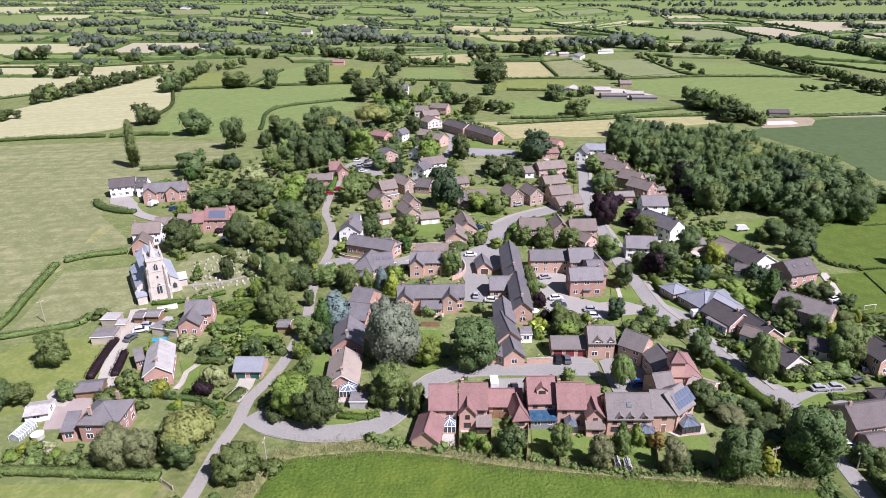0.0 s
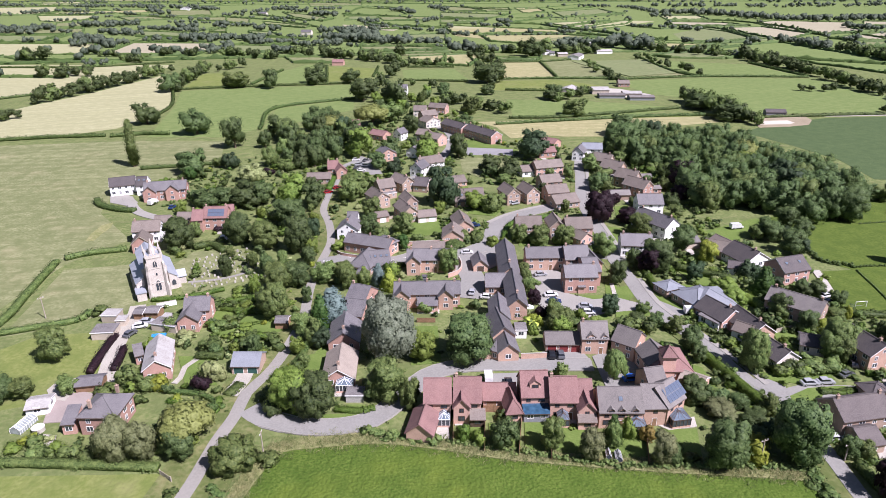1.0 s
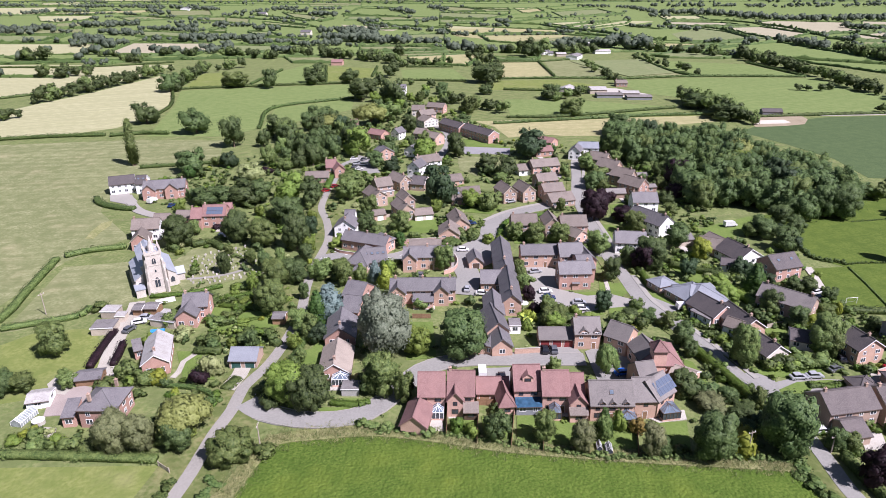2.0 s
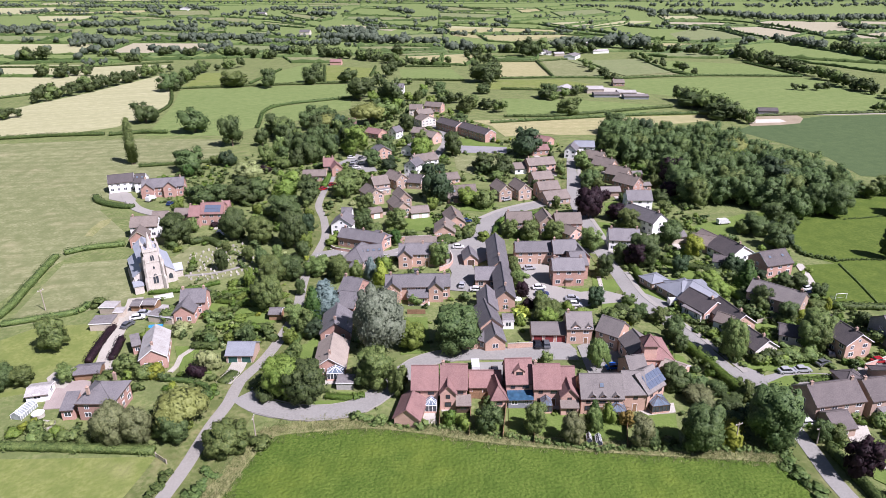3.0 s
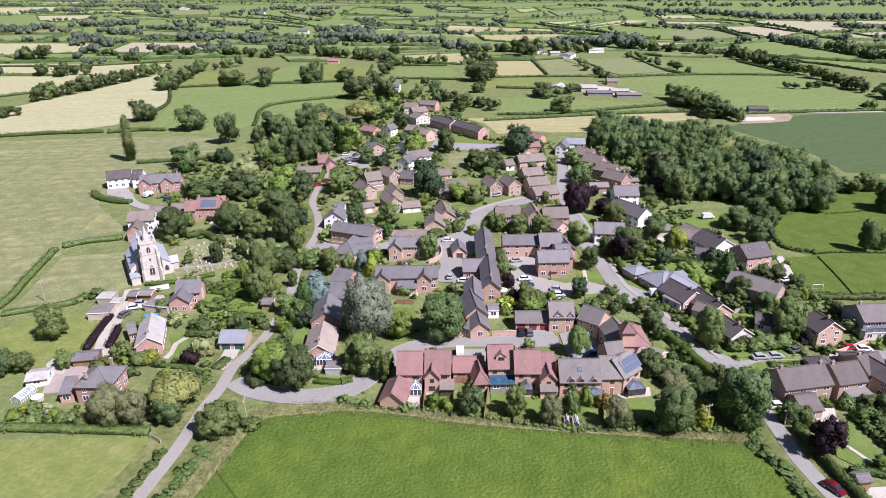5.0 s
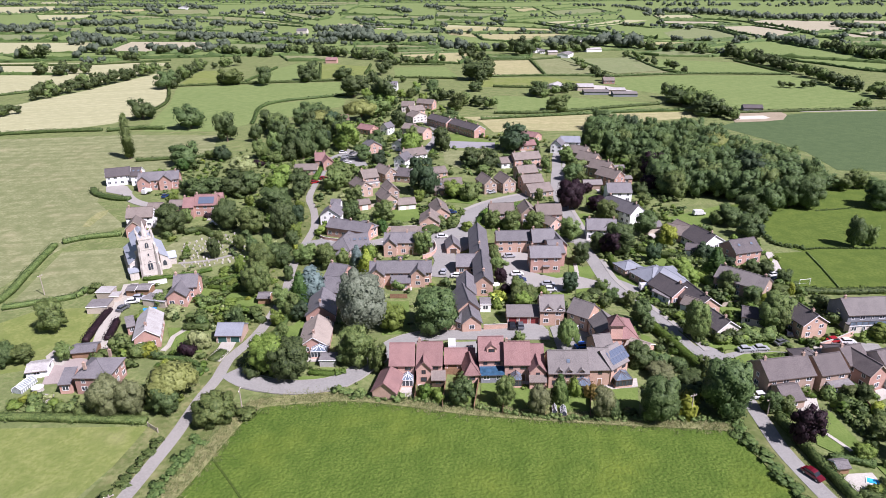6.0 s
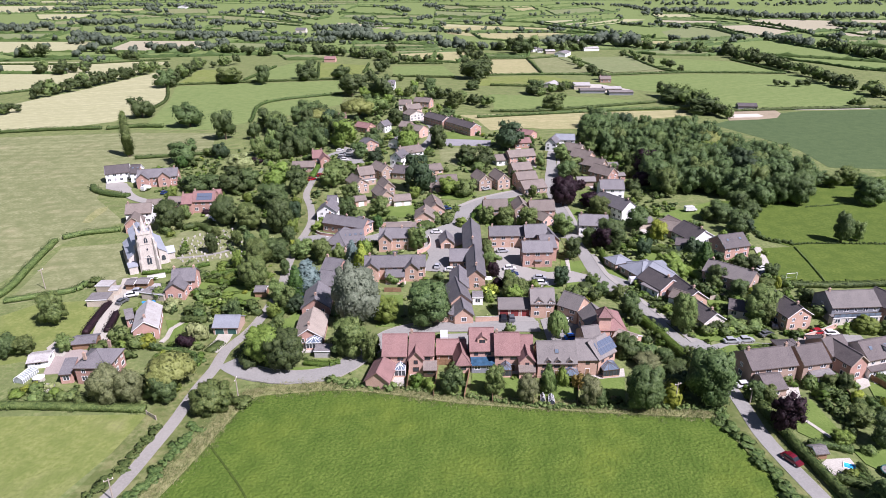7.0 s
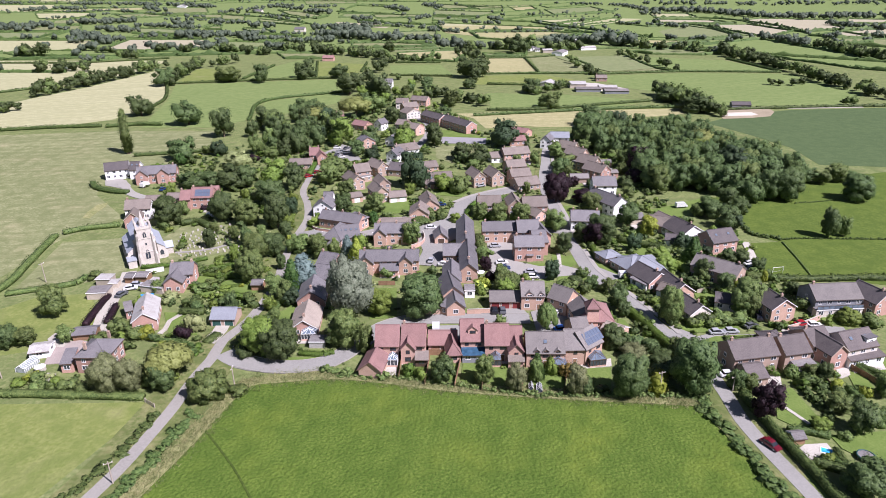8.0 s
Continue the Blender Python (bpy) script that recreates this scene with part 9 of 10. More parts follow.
flat('field', [128.2, 245.5, 148.9, 249.5, 176.5, 265.0, 225.1, 281.6, 268.5, 292.0, 197.6, 194.8, 172.8, 198.0, 148.1, 199.1, 139.5, 198.3, 131.4, 204.5, 131.6, 215.6, 133.2, 235.2], 'bright', 0.106, 'green field with lone trees', 'field')
shrub(25.6, 158.0, 2.7, 3.6, 'lime')
shrub(33.4, 154.6, 3.7, 4.8, 'ash')
shrub(37.9, 152.8, 3.0, 4.2, 'hedge')
shrub(53.5, 157.8, 4.4, 5.9, 'ash')
shrub(57.2, 156.1, 5.0, 5.9, 'hedge')
shrub(51.6, 160.4, 3.4, 5.0, 'ash')
shrub(21.5, 158.0, 2.4, 3.0, 'ash')
# ---- the church: west tower with a spirelet, nave, two aisles, porch ----
cx, cy, crot = CHURCH
church = root("church", pose(cx, cy, 0, 0, 0, crot), "pale stone village church with a pinnacled tower and lead roofs", "church")
tw, th_ = 2.25, 13.2
part("tower", Shape().box(-tw, 0, 0, tw, 5.4, th_).box(-tw - 0.12, -0.12, 4.6, tw + 0.12, 5.52, 4.85).box(-tw - 0.1, -0.1, 9.4, tw + 0.1, 5.5, 9.6).box(-tw - 0.15, -0.15, th_ - 0.3, tw + 0.15, 5.55, th_), MAT["stone"], church)
part("parapet", lattice([-tw - 0.05, -tw + 0.2, tw - 0.2, tw + 0.05], [-0.05, 0.2, 5.2, 5.45], 0.0, 0.6, [(1, 1)]), MAT["stone"], church, at=pose(0, 0, th_ + 0.6, -90, 0, 0))
merlon = Shape().box(-0.2, -0.125, 0, 0.2, 0.125, 0.5).mesh("merlon", MAT["stone"])
for i in range(5):
    u = -tw + 0.33 + i * (2 * tw - 0.66) / 4
    for yy in (0.075, 5.325):
        part("merlon", merlon, None, church, at=pose(u, yy, th_ + 0.6))
for i in range(4):
    for xx in (-tw + 0.075, tw - 0.075):
        part("merlon", merlon, None, church, at=pose(xx, 0.9 + i * 1.2, th_ + 0.6, 0, 0, 90))
for ux in (-tw, tw):
    for uy in (0.0, 5.4):
        part("pinnacle", Shape().tube([(ux, uy, th_), (ux, uy, th_ + 1.5), (ux, uy, th_ + 3.0)], [0.36, 0.3, 0.03], 4), MAT["stone"], church)
        sx, sy = (-1 if ux < 0 else 1), (-1 if uy < 1 else 1)
        part("buttress", Shape().prism([(0, 0), (1.0, 0), (1.0, 3.6), (0.65, 4.6), (0.65, 7.8), (0.35, 9.0), (0.35, 10.8), (0, 11.6)], 0, 2, (-0.4, 0.4)), MAT["stone"], church, at=pose(ux, uy, 0, 0, 0, math.degrees(math.atan2(sy, sx))))
spire = part("spire", Shape().tube([(0, 2.7, th_ + 0.2), (0, 2.7, th_ + 1.6), (0, 2.7, th_ + 5.4)], [1.0, 0.85, 0.05], 8), MAT["stone"], church, "small tapering stone spire")
part("tower_roof", Shape().box(-tw + 0.2, 0.2, th_, tw - 0.2, 5.2, th_ + 0.15), MAT["lead"], church)


def arched(w, h, y):
    """A pointed window opening with tracery, set 5 cm proud, and its dark glass."""
    out = [(-w / 2, 0), (w / 2, 0), (w / 2, h * 0.6), (w * 0.3, h * 0.85), (0, h), (-w * 0.3, h * 0.85), (-w / 2, h * 0.6)]
    return Shape().prism(out, 0, 2, (y, y + 0.1))


for z, w, h in ((2.2, 1.5, 3.4), (10.0, 1.1, 2.0), (7.2, 0.5, 0.9)):
    wd = part("tower_window", arched(w + 0.35, h + 0.3, -0.05), MAT["stone"], church, at=pose(0, 0, z - 0.15))
    part("pane", arched(w, h, -0.09), MAT["glass"], wd, at=pose(0, 0, 0.15))
    if w > 1:
        part("mullion", Shape().box(-0.06, -0.13, 0.1, 0.06, -0.05, h), MAT["stone"], wd)
for sgn, ang in ((1, 90), (-1, -90)):
    wd = part("tower_window", arched(1.4, 2.3, -0.05), MAT["stone"], church, at=pose(sgn * tw, 2.7, 9.9, 0, 0, ang))
    part("pane", arched(1.1, 2.0, -0.09), MAT["glass"], wd, at=pose(0, 0, 0.15))
part("nave_wall", Shape().prism([(-3.6, 0), (3.6, 0), (3.6, 7.6), (0, 9.4), (-3.6, 7.6)], 0, 2, (5.4, 22)), MAT["stone"], church)
for sgn in (-1, 1):
    part("nave_roof", Shape().prism([(0, 9.62), (sgn * 3.9, 7.65), (sgn * 3.9, 7.45), (0, 9.42)], 0, 2, (5.5, 22.2)), MAT["lead"], church)
    part("aisle_wall", Shape().prism([(sgn * 3.6, 0), (sgn * 6.0, 0), (sgn * 6.0, 4.2), (sgn * 3.6, 6.0)], 0, 2, (3.4, 20)), MAT["stone"], church)
    part("aisle_roof", Shape().prism([(sgn * 3.5, 6.25), (sgn * 6.3, 4.25), (sgn * 6.3, 4.08), (sgn * 3.5, 6.02)], 0, 2, (3.2, 20.2)), MAT["lead"], church)
    for j in range(4):
        wd = part("aisle_window", arched(1.7, 2.4, -0.05), MAT["stone"], church, at=pose(sgn * 6.0, 6 + j * 3.9, 1.4, 0, 0, 90 * sgn))
        part("pane", arched(1.3, 2.1, -0.09), MAT["glass"], wd, at=pose(0, 0, 0.15))
        part("aisle_buttress", Shape().prism([(0, 0), (0.8, 0), (0.8, 2.2), (0, 3.6)], 0, 2, (-0.3, 0.3)), MAT["stone"], church, at=pose(sgn * 6.0, 4.1 + j * 3.9, 0, 0, 0, 0 if sgn > 0 else 180))
    wd = part("west_window", arched(1.6, 2.2, -0.05), MAT["stone"], church, at=pose(sgn * 4.8, 3.4, 1.3))
    part("pane", arched(1.25, 1.9, -0.09), MAT["glass"], wd, at=pose(0, 0, 0.15))
porch = part("porch_wall", Shape().prism([(-1.8, 0), (1.8, 0), (1.8, 2.6), (0, 4.2), (-1.8, 2.6)], 1, 2, (6.0, 8.8)), MAT["stone"], church, at=pose(0, 8.0, 0))
for sgn in (-1, 1):
    part("porch_roof", Shape().prism([(0, 4.45), (sgn * 2.1, 2.6), (sgn * 2.1, 2.45), (0, 4.25)], 1, 2, (6.0, 9.1)), MAT["lead"], church, at=pose(0, 8.0, 0))
part("vestry_wall", Shape().box(-6.6, -0.8, 0, -3.9, 3.4, 2.6), MAT["stone"], church)
part("vestry_roof", Shape().box(-6.8, -1.0, 2.6, -3.7, 3.6, 2.8), MAT["lead"], church)
part("chancel_wall", Shape().prism([(-3.0, 0), (3.0, 0), (3.0, 5.6), (0, 8.0), (-3.0, 5.6)], 0, 2, (22, 29)), MAT["stone"], church)
for sgn in (-1, 1):
    part("chancel_roof", Shape().prism([(0, 8.2), (sgn * 3.3, 5.6), (sgn * 3.3, 5.42), (0, 8.0)], 0, 2, (22.2, 29.2)), MAT["lead"], church)
FOOT.append((church.matrix_basis.inverted(), 9.0, 30.0))

# ---- short drives before the houses ----
dgen = random.Random(6)
for i, (inv, hw, d) in enumerate(list(FOOT)):
    if hw < 3.2 or d > 14 or i % 3 == 2:
        continue
    mw, side, deep = inv.inverted(), dgen.choice((-1, 1)), dgen.uniform(4.5, 6.5)
    u0, u1 = sorted((side * (hw - 0.3), side * (hw - dgen.uniform(2.8, 3.6))))
    c = [mw @ Vector(q) for q in ((u0, -deep, 0), (u1, -deep, 0), (u1, -0.35, 0), (u0, -0.35, 0))]
    if all(free_spot(q.x, q.y, 0.05) for q in c) and free_spot(*((c[0] + c[2]) / 2).xy, 0.6) and inside(village_bounds, c[0].x, c[0].y):
        flat("driveway", [w for q in c for w in (q.x, q.y)], dgen.choice(("paving", "footway", "footway", "gravel", "brickpave")), 0.205 + 0.0001 * i, "short paved drive before a house", "driveway")

# ---- gravestones in rows ----
stones = [Shape().prism([(-0.35, -0.1), (0.35, -0.1), (0.35, 0.8), (0.2, 1.0), (-0.2, 1.0), (-0.35, 0.8)], 0, 2, (-0.08, 0.08)).mesh("gravestone", MAT["gravestone"]),
          Shape().box(-0.3, -0.07, -0.1, 0.3, 0.07, 0.85).mesh("gravestone", MAT["gravestone"]),
          Shape().box(-0.12, -0.1, -0.1, 0.12, 0.1, 1.4).box(-0.4, -0.09, 0.85, 0.4, 0.09, 1.08).mesh("gravestone", MAT["gravestone"])]
gen = random.Random(11)
for i, (x, y) in enumerate(spots(graveyard, 125, 1.6, 3, 0.8)):
    gs = new("gravestone", stones[gen.choice((0, 0, 1, 1, 2))])
    gs.matrix_basis = pose(x, y, 0.1, gen.uniform(-4, 4), gen.uniform(-4, 4), crot + gen.uniform(-8, 8))
    k = gen.uniform(0.6, 1.05)
    gs.scale = (k, k, k)
    tagged(gs, "weathered pale gravestone standing in churchyard grass", "gravestone", "gravestones")

# ---- garden planting between the houses ----
THICK = [([70.0, 104.0, 122.0, 100.0, 126.0, 150.0, 120.0, 190.0, 96.0, 214.0, 72.0, 202.0, 66.0, 150.0], 170), ([101.0, 350.5, 118.7, 338.2, 107.6, 290.7, 115.7, 274.0, 106.7, 249.6, 95.3, 249.9, 98.5, 286.7, 95.7, 319.4], 90), ([-69.0, 176.3, -48.1, 174.1, -45.8, 163.8, -46.4, 146.9, -58.5, 152.7, -63.4, 156.3], 70), ([-139.7, 326.2, -96.1, 314.8, -87.4, 287.3, -117.4, 288.1], 50), ([61.9, 158.9, 71.5, 151.3, 79.7, 130.6, 87.8, 153.9, 83.9, 166.7, 74.2, 166.8], 60), ([-5.4, 248.3, 25.8, 241.2, 23.6, 218.3, -0.8, 218.8], 40), ([93.5, 175.6, 112.5, 162.1, 102.8, 140.0, 90.7, 147.1], 50), ([90.7, 242.9, 111.6, 239.3, 104.5, 216.7, 90.4, 216.9], 40)]
gen = random.Random(21)
taken = spots(village_bounds, 330, 4.0, 5, 1.3)
for i, (x, y) in enumerate(taken):
    if i % 5 == 0 and free_spot(x, y, 2.0):
        h = gen.uniform(4.0, 7.0)
        tree(x, y, h, h * gen.uniform(0.65, 0.95), gen.choice(("ash", "oak", "lime", "ash", "cypress", "ash", "oak")), "wood", "in a village garden", "garden trees")
    else:
        h = gen.uniform(1.0, 2.6)
        shrub(x, y, h, h * gen.uniform(1.0, 1.7), gen.choice(("hedge", "hedge", "ash", "privet", "oak", "lime", "gold", "ash", "hedge", "pale", "lime")))

# low planting: beds, borders and rough growth
for x, y in spots(village_bounds, 1000, 2.0, 8, 0.7):
    h = gen.uniform(0.5, 1.5)
    stuff_tree("beds", x, y, h, h * gen.uniform(1.2, 2.4), gen.choice(("hedge", "ash", "hedge", "ash", "lime", "oak", "pale")), "clump")
for x, y in spots(village_bounds, 620, 3.0, 31, 1.0):
    h = gen.uniform(1.2, 3.2) if gen.random() < 0.75 else gen.uniform(3.0, 5.0)
    stuff_tree("shrubs", x, y, h, h * gen.uniform(0.9, 1.5), gen.choice(("hedge", "ash", "hedge", "oak", "lime", "privet")), "shrublet")
for poly, n in THICK:
    for x, y in spots(poly, n, 1.7, n, 0.6):
        h = gen.uniform(1.0, 3.2)
        stuff_tree("shrubs", x, y, h, h * gen.uniform(1.0, 1.5), gen.choice(("hedge", "ash", "hedge", "oak", "lime", "privet")), "shrublet")
for m in ("hedge", "ash", "lime", "oak", "privet"):
    pour("shrubs", m, "garden_shrubbery", "mixed green shrubs filling village gardens")
for m in ("hedge", "ash", "lime", "oak", "pale"):
    pour("beds", m, "garden_planting", "low leafy planting in garden beds and borders")
for m in ("oak", "ash", "fir", "hedge"):
    pour("wood", m, "woodland", "dense broadleaf wood beside the village")

# ---- far farmland: a patchwork of fields, hedges and trees out to the horizon ----
fgen = random.Random(4)
patches = collections.defaultdict(Shape)
hq, hv, hf, tq, tqn, tv, tvn, tf = [], [], [], [], [], [], [], []
ngen = np.random.default_rng(9)
rows = []
yy = 860.0
while yy < 4700:
    rows.append(yy)
    yy += fgen.uniform(85, 150) * (1 + (yy - 860) / 4500)
low = np.array([(0, 0, 1), (0.89, 0, 0.45), (0.28, 0.85, 0.45), (-0.72, 0.53, 0.45), (-0.72, -0.53, 0.45), (0.28, -0.85, 0.45), (0.8, 0.5, -0.5), (-0.3, 0.9, -0.5), (-0.95, 0, -0.5), (-0.3, -0.9, -0.5), (0.8, -0.5, -0.5), (0, 0, -1)])
lowf = np.array([(0, 1, 2), (0, 2, 3), (0, 3, 4), (0, 4, 5), (0, 5, 1), (1, 6, 2), (2, 7, 3), (3, 8, 4), (4, 9, 5), (5, 10, 1), (6, 7, 2), (7, 8, 3), (8, 9, 4), (9, 10, 5), (10, 6, 1), (11, 7, 6), (11, 8, 7), (11, 9, 8), (11, 10, 9), (11, 6, 10)])


def far_tree(x, y, h, boughs=5):
    """A hedgerow tree seen from a kilometre off: a few boughs with leaf clumps round them."""
    mid = np.array([x, y, h * 0.42])
    for k in range(boughs):
        c = np.array([x + ngen.normal(0, h * 0.22), y + ngen.normal(0, h * 0.22), h * ngen.uniform(0.30, 0.66)])
        r = h * ngen.uniform(0.20, 0.34)
        tf.append(lowf + len(tv) * 12)
        v = c + low * r * (0.88 + ngen.normal(0, 0.20, (12, 1)))
        tv.append(v)
        tvn.append(facing(low * 0.6 + facing(v - mid) * 0.6))
        d = ball_points(ngen, 7)
        p = c + d * r * 1.0
        tq.append(leaf_cards(p, d, h * 0.10, ngen))
        tqn.append(np.repeat(facing(d * 0.6 + facing(p - mid) * 0.6), 4, 0))


def belt(points, n, h, spread):
    """Trees in a belt along a line, as deep as spread."""
    line = np.array([(q.x, q.y) for q in smooth_line(points, 12.0)])
    n, h = int(n * 1.2 + 0.5), h * 1.05
    for k in range(n):
        p = line[min(len(line) - 1, int((k + ngen.uniform(0, 1)) / n * len(line)))] + ngen.normal(0, spread * 0.5, 2)
        k2 = h * ngen.uniform(0.7, 1.15)
        if p[1] < 840:
            stuff_tree("hedgerow", p[0], p[1], k2, k2 * ngen.uniform(0.85, 1.1), ("oak", "ash", "oak")[k % 3], "far")
        else:
            far_tree(p[0], p[1], k2)


def hedgerow(points, tall, n):
    """A long far hedge with n trees standing in it."""
    line = smooth_line(points, 40.0)
    for a, b in zip(line[:-1], line[1:]):
        edge_hedge((a.x, a.y), (b.x, b.y), tall)
    for _ in range(n):
        q = line[ngen.integers(0, len(line))]
        far_tree(q.x + ngen.normal(0, 8), q.y + ngen.normal(0, 3), ngen.uniform(7, 12), 4)


def far_field(kind, points, z):
    """One far field with its hedge round it."""
    n = len(points) // 2
    c = [(points[2 * i], points[2 * i + 1]) for i in range(n)]
    flat("distant_field", points, kind, z, "far hedged farm field", "field")
    if n < 11:
        for i in range(n):
            edge_hedge(c[i], c[(i + 1) % n], 2.3 + (i % 3) * 0.6)


def edge_hedge(a, b, tall):
    """A far hedge: a ragged, unbroken bank of leaf, with taller bushes here and there."""
    a, b = np.array(a, float), np.array(b, float)
    L = np.linalg.norm(b - a)
    n = max(1, int(L / 6))
    way = (b - a) / L
    side = np.array([-way[1], way[0]])
    t = np.linspace(0, L, n + 1)
    top = tall * ngen.uniform(0.7, 1.25, n + 1) * np.where(ngen.uniform(0, 1, n + 1) < 0.12, 1.7, 1.0)
    half = tall * ngen.uniform(0.25, 0.42, n + 1)
    c = a + way * t[:, None] + side * ngen.normal(0, 0.4, (n + 1, 1))
    rings = np.stack([np.column_stack([c + side * half[:, None], np.zeros(n + 1)]), np.column_stack([c + side * half[:, None] * 0.8, top * 0.8]),
                      np.column_stack([c - side * half[:, None] * 0.5, top]), np.column_stack([c - side * half[:, None], np.zeros(n + 1)])], 1)
    base = sum(len(r) for r in hv)
    hv.append(rings.reshape(-1, 3))
    i = np.arange(n)[:, None] * 4 + base
    for k in range(3):
        hf.append(np.hstack([i + k, i + k + 1, i + k + 5, i + k + 4]))
    m = max(2, int(L / 4))
    u = ngen.uniform(0, L, m)
    p = np.column_stack([a + way * u[:, None] + side * ngen.normal(0, tall * 0.35, (m, 1)), tall * ngen.uniform(0.4, 1.1, m)])
    hq.append(leaf_cards(p, np.tile([0, -0.4, 0.9], (m, 1)), tall * 0.5, ngen, 0.3))


# far grass is drawn in paler crops, haze put into the colour
far_field('green', [-531.2, 757.6, -1901.2, 2814.5, -1020.2, 2639.6, 416.5, 2354.3, 1486.0, 2142.0, 487.7, 677.8, 289.9, 834.4, 13.1, 841.7, -254.1, 801.8], 0.304)
far_field('stubble', [-1179.9, 1731.5, -1495.0, 2204.6, -1401.2, 2225.5, -1226.1, 2233.7, -1071.5, 1947.0, -1041.3, 1783.8, -1103.7, 1744.6], 0.308)
far_field('stubble', [-1491.7, 2628.3, -1368.2, 2655.7, -1169.7, 2301.2, -1334.0, 2329.4], 0.312)
far_field('stubble', [-1004.4, 1731.5, -866.5, 1736.5, -795.6, 1577.9, -802.1, 1469.5, -885.1, 1531.9], 0.316)
far_field('hay', [-1024.8, 1806.2, -1038.8, 1886.3, -842.4, 2002.3, -776.1, 1848.9, -871.3, 1760.8], 0.320)
far_field('olive', [-805.2, 1453.0, -760.4, 1481.8, -686.0, 1332.8, -733.3, 1309.9], 0.324)
far_field('olive', [-864.3, 1257.7, -806.9, 1264.7, -666.5, 1289.6, -610.8, 1174.6, -636.0, 1165.9, -806.2, 1170.5], 0.328)
far_field('ley', [-791.1, 1147.7, -632.0, 1149.3, -604.5, 1018.6, -710.8, 1027.2], 0.332)
far_field('green', [-591.3, 1017.6, -616.3, 1137.3, -599.3, 1151.7, -541.1, 1039.4, -541.5, 1013.5], 0.336)
far_field('stubble', [-699.0, 1009.5, -525.8, 995.7, -500.0, 1001.8, -444.4, 849.2, -495.5, 858.8, -567.0, 811.3], 0.340)
far_field('tan', [-450.6, 1002.0, -333.1, 988.5, -302.8, 890.1, -301.7, 833.5, -403.8, 837.5, -429.8, 886.0], 0.344)
far_field('olive', [-774.0, 1657.1, -642.9, 1684.0, -581.0, 1551.7, -675.0, 1507.2], 0.348)
far_field('olive', [-763.8, 1945.1, -649.9, 1957.7, -556.3, 1695.2, -648.4, 1662.6], 0.352)
far_field('ley', [-542.5, 1226.4, -436.0, 1180.8, -401.1, 1083.0, -490.8, 1105.7], 0.356)
far_field('olive', [-470.7, 1079.5, -394.1, 1063.4, -374.5, 1008.4, -464.4, 1024.3], 0.360)
far_field('olive', [-429.2, 1278.8, -405.3, 1303.5, -366.3, 1174.2, -397.9, 1188.7], 0.364)
far_field('olive', [-556.3, 1629.2, -501.3, 1622.2, -453.5, 1463.7, -521.8, 1489.2], 0.368)
far_field('olive', [-494.8, 1600.6, -438.3, 1593.4, -386.0, 1390.0, -445.4, 1428.9], 0.372)
far_field('olive', [-373.8, 1454.4, -247.8, 1315.0, -248.1, 1260.3, -343.3, 1354.6], 0.376)
far_field('olive', [-408.3, 1796.4, -322.4, 1686.8, -234.1, 1509.4, -247.0, 1439.6, -339.0, 1601.4], 0.380)
far_field('ley', [-336.5, 1206.4, -290.4, 1178.4, -251.3, 1089.5, -278.8, 1091.9, -326.8, 1170.5], 0.384)
far_field('ley', [-272.1, 1071.8, -197.1, 1037.4, -200.8, 969.8, -249.5, 1006.7], 0.388)
far_field('ley', [-302.4, 962.1, -218.2, 940.3, -209.9, 870.2, -266.5, 843.0], 0.392)
far_field('olive', [-185.5, 808.3, -121.1, 804.0, -113.6, 751.2, -164.3, 754.4], 0.396)
far_field('green', [-242.0, 1699.2, -227.3, 2000.9, -125.3, 1922.1, -81.4, 1654.3, -105.0, 1602.7, -187.9, 1646.1], 0.400)
far_field('ley', [-209.5, 1605.7, -144.5, 1607.8, -141.0, 1498.1, -204.2, 1469.4], 0.404)
far_field('olive', [-141.7, 1576.1, -26.3, 1561.4, -24.5, 1448.0, -118.3, 1441.7], 0.408)
far_field('olive', [-452.3, 2383.9, -271.1, 2395.1, -243.0, 2142.2, -390.0, 2094.9], 0.412)
far_field('tan', [-138.5, 1317.7, -83.0, 1256.5, -60.6, 1215.8, -125.9, 1222.3], 0.416)
far_field('ley', [-59.7, 1102.5, 8.3, 1117.2, 7.4, 1002.5, -51.0, 1016.1], 0.420)
far_field('olive', [-112.0, 962.8, 6.9, 937.9, 6.3, 867.6, -100.2, 856.0], 0.424)
far_field('hay', [-37.6, 804.0, 5.9, 818.3, 5.2, 720.1, -32.0, 746.0], 0.428)
far_field('olive', [-0.9, 2030.4, 65.4, 2053.8, 114.0, 1773.1, 28.0, 1785.8], 0.432)
far_field('olive', [67.6, 2019.0, 186.8, 1934.4, 177.7, 1763.8, 116.0, 1759.8], 0.436)
far_field('ley', [-0.9, 1738.4, 157.1, 1622.1, 97.1, 1469.1, -0.9, 1499.6], 0.440)
far_field('green', [166.2, 1620.9, 261.2, 1701.0, 235.3, 1489.1, 138.0, 1362.6], 0.444)
far_field('green', [290.7, 1949.3, 414.9, 2102.1, 420.1, 1928.2, 297.9, 1799.6], 0.448)
far_field('ley', [275.8, 1723.8, 415.7, 1837.9, 418.0, 1586.9, 268.2, 1504.1], 0.452)
far_field('hay', [202.2, 1931.9, 267.5, 1953.1, 258.0, 1726.4, 201.3, 1661.6], 0.456)
far_field('ley', [-0.9, 1462.9, 92.5, 1434.1, 75.6, 1338.7, -0.9, 1347.2], 0.460)
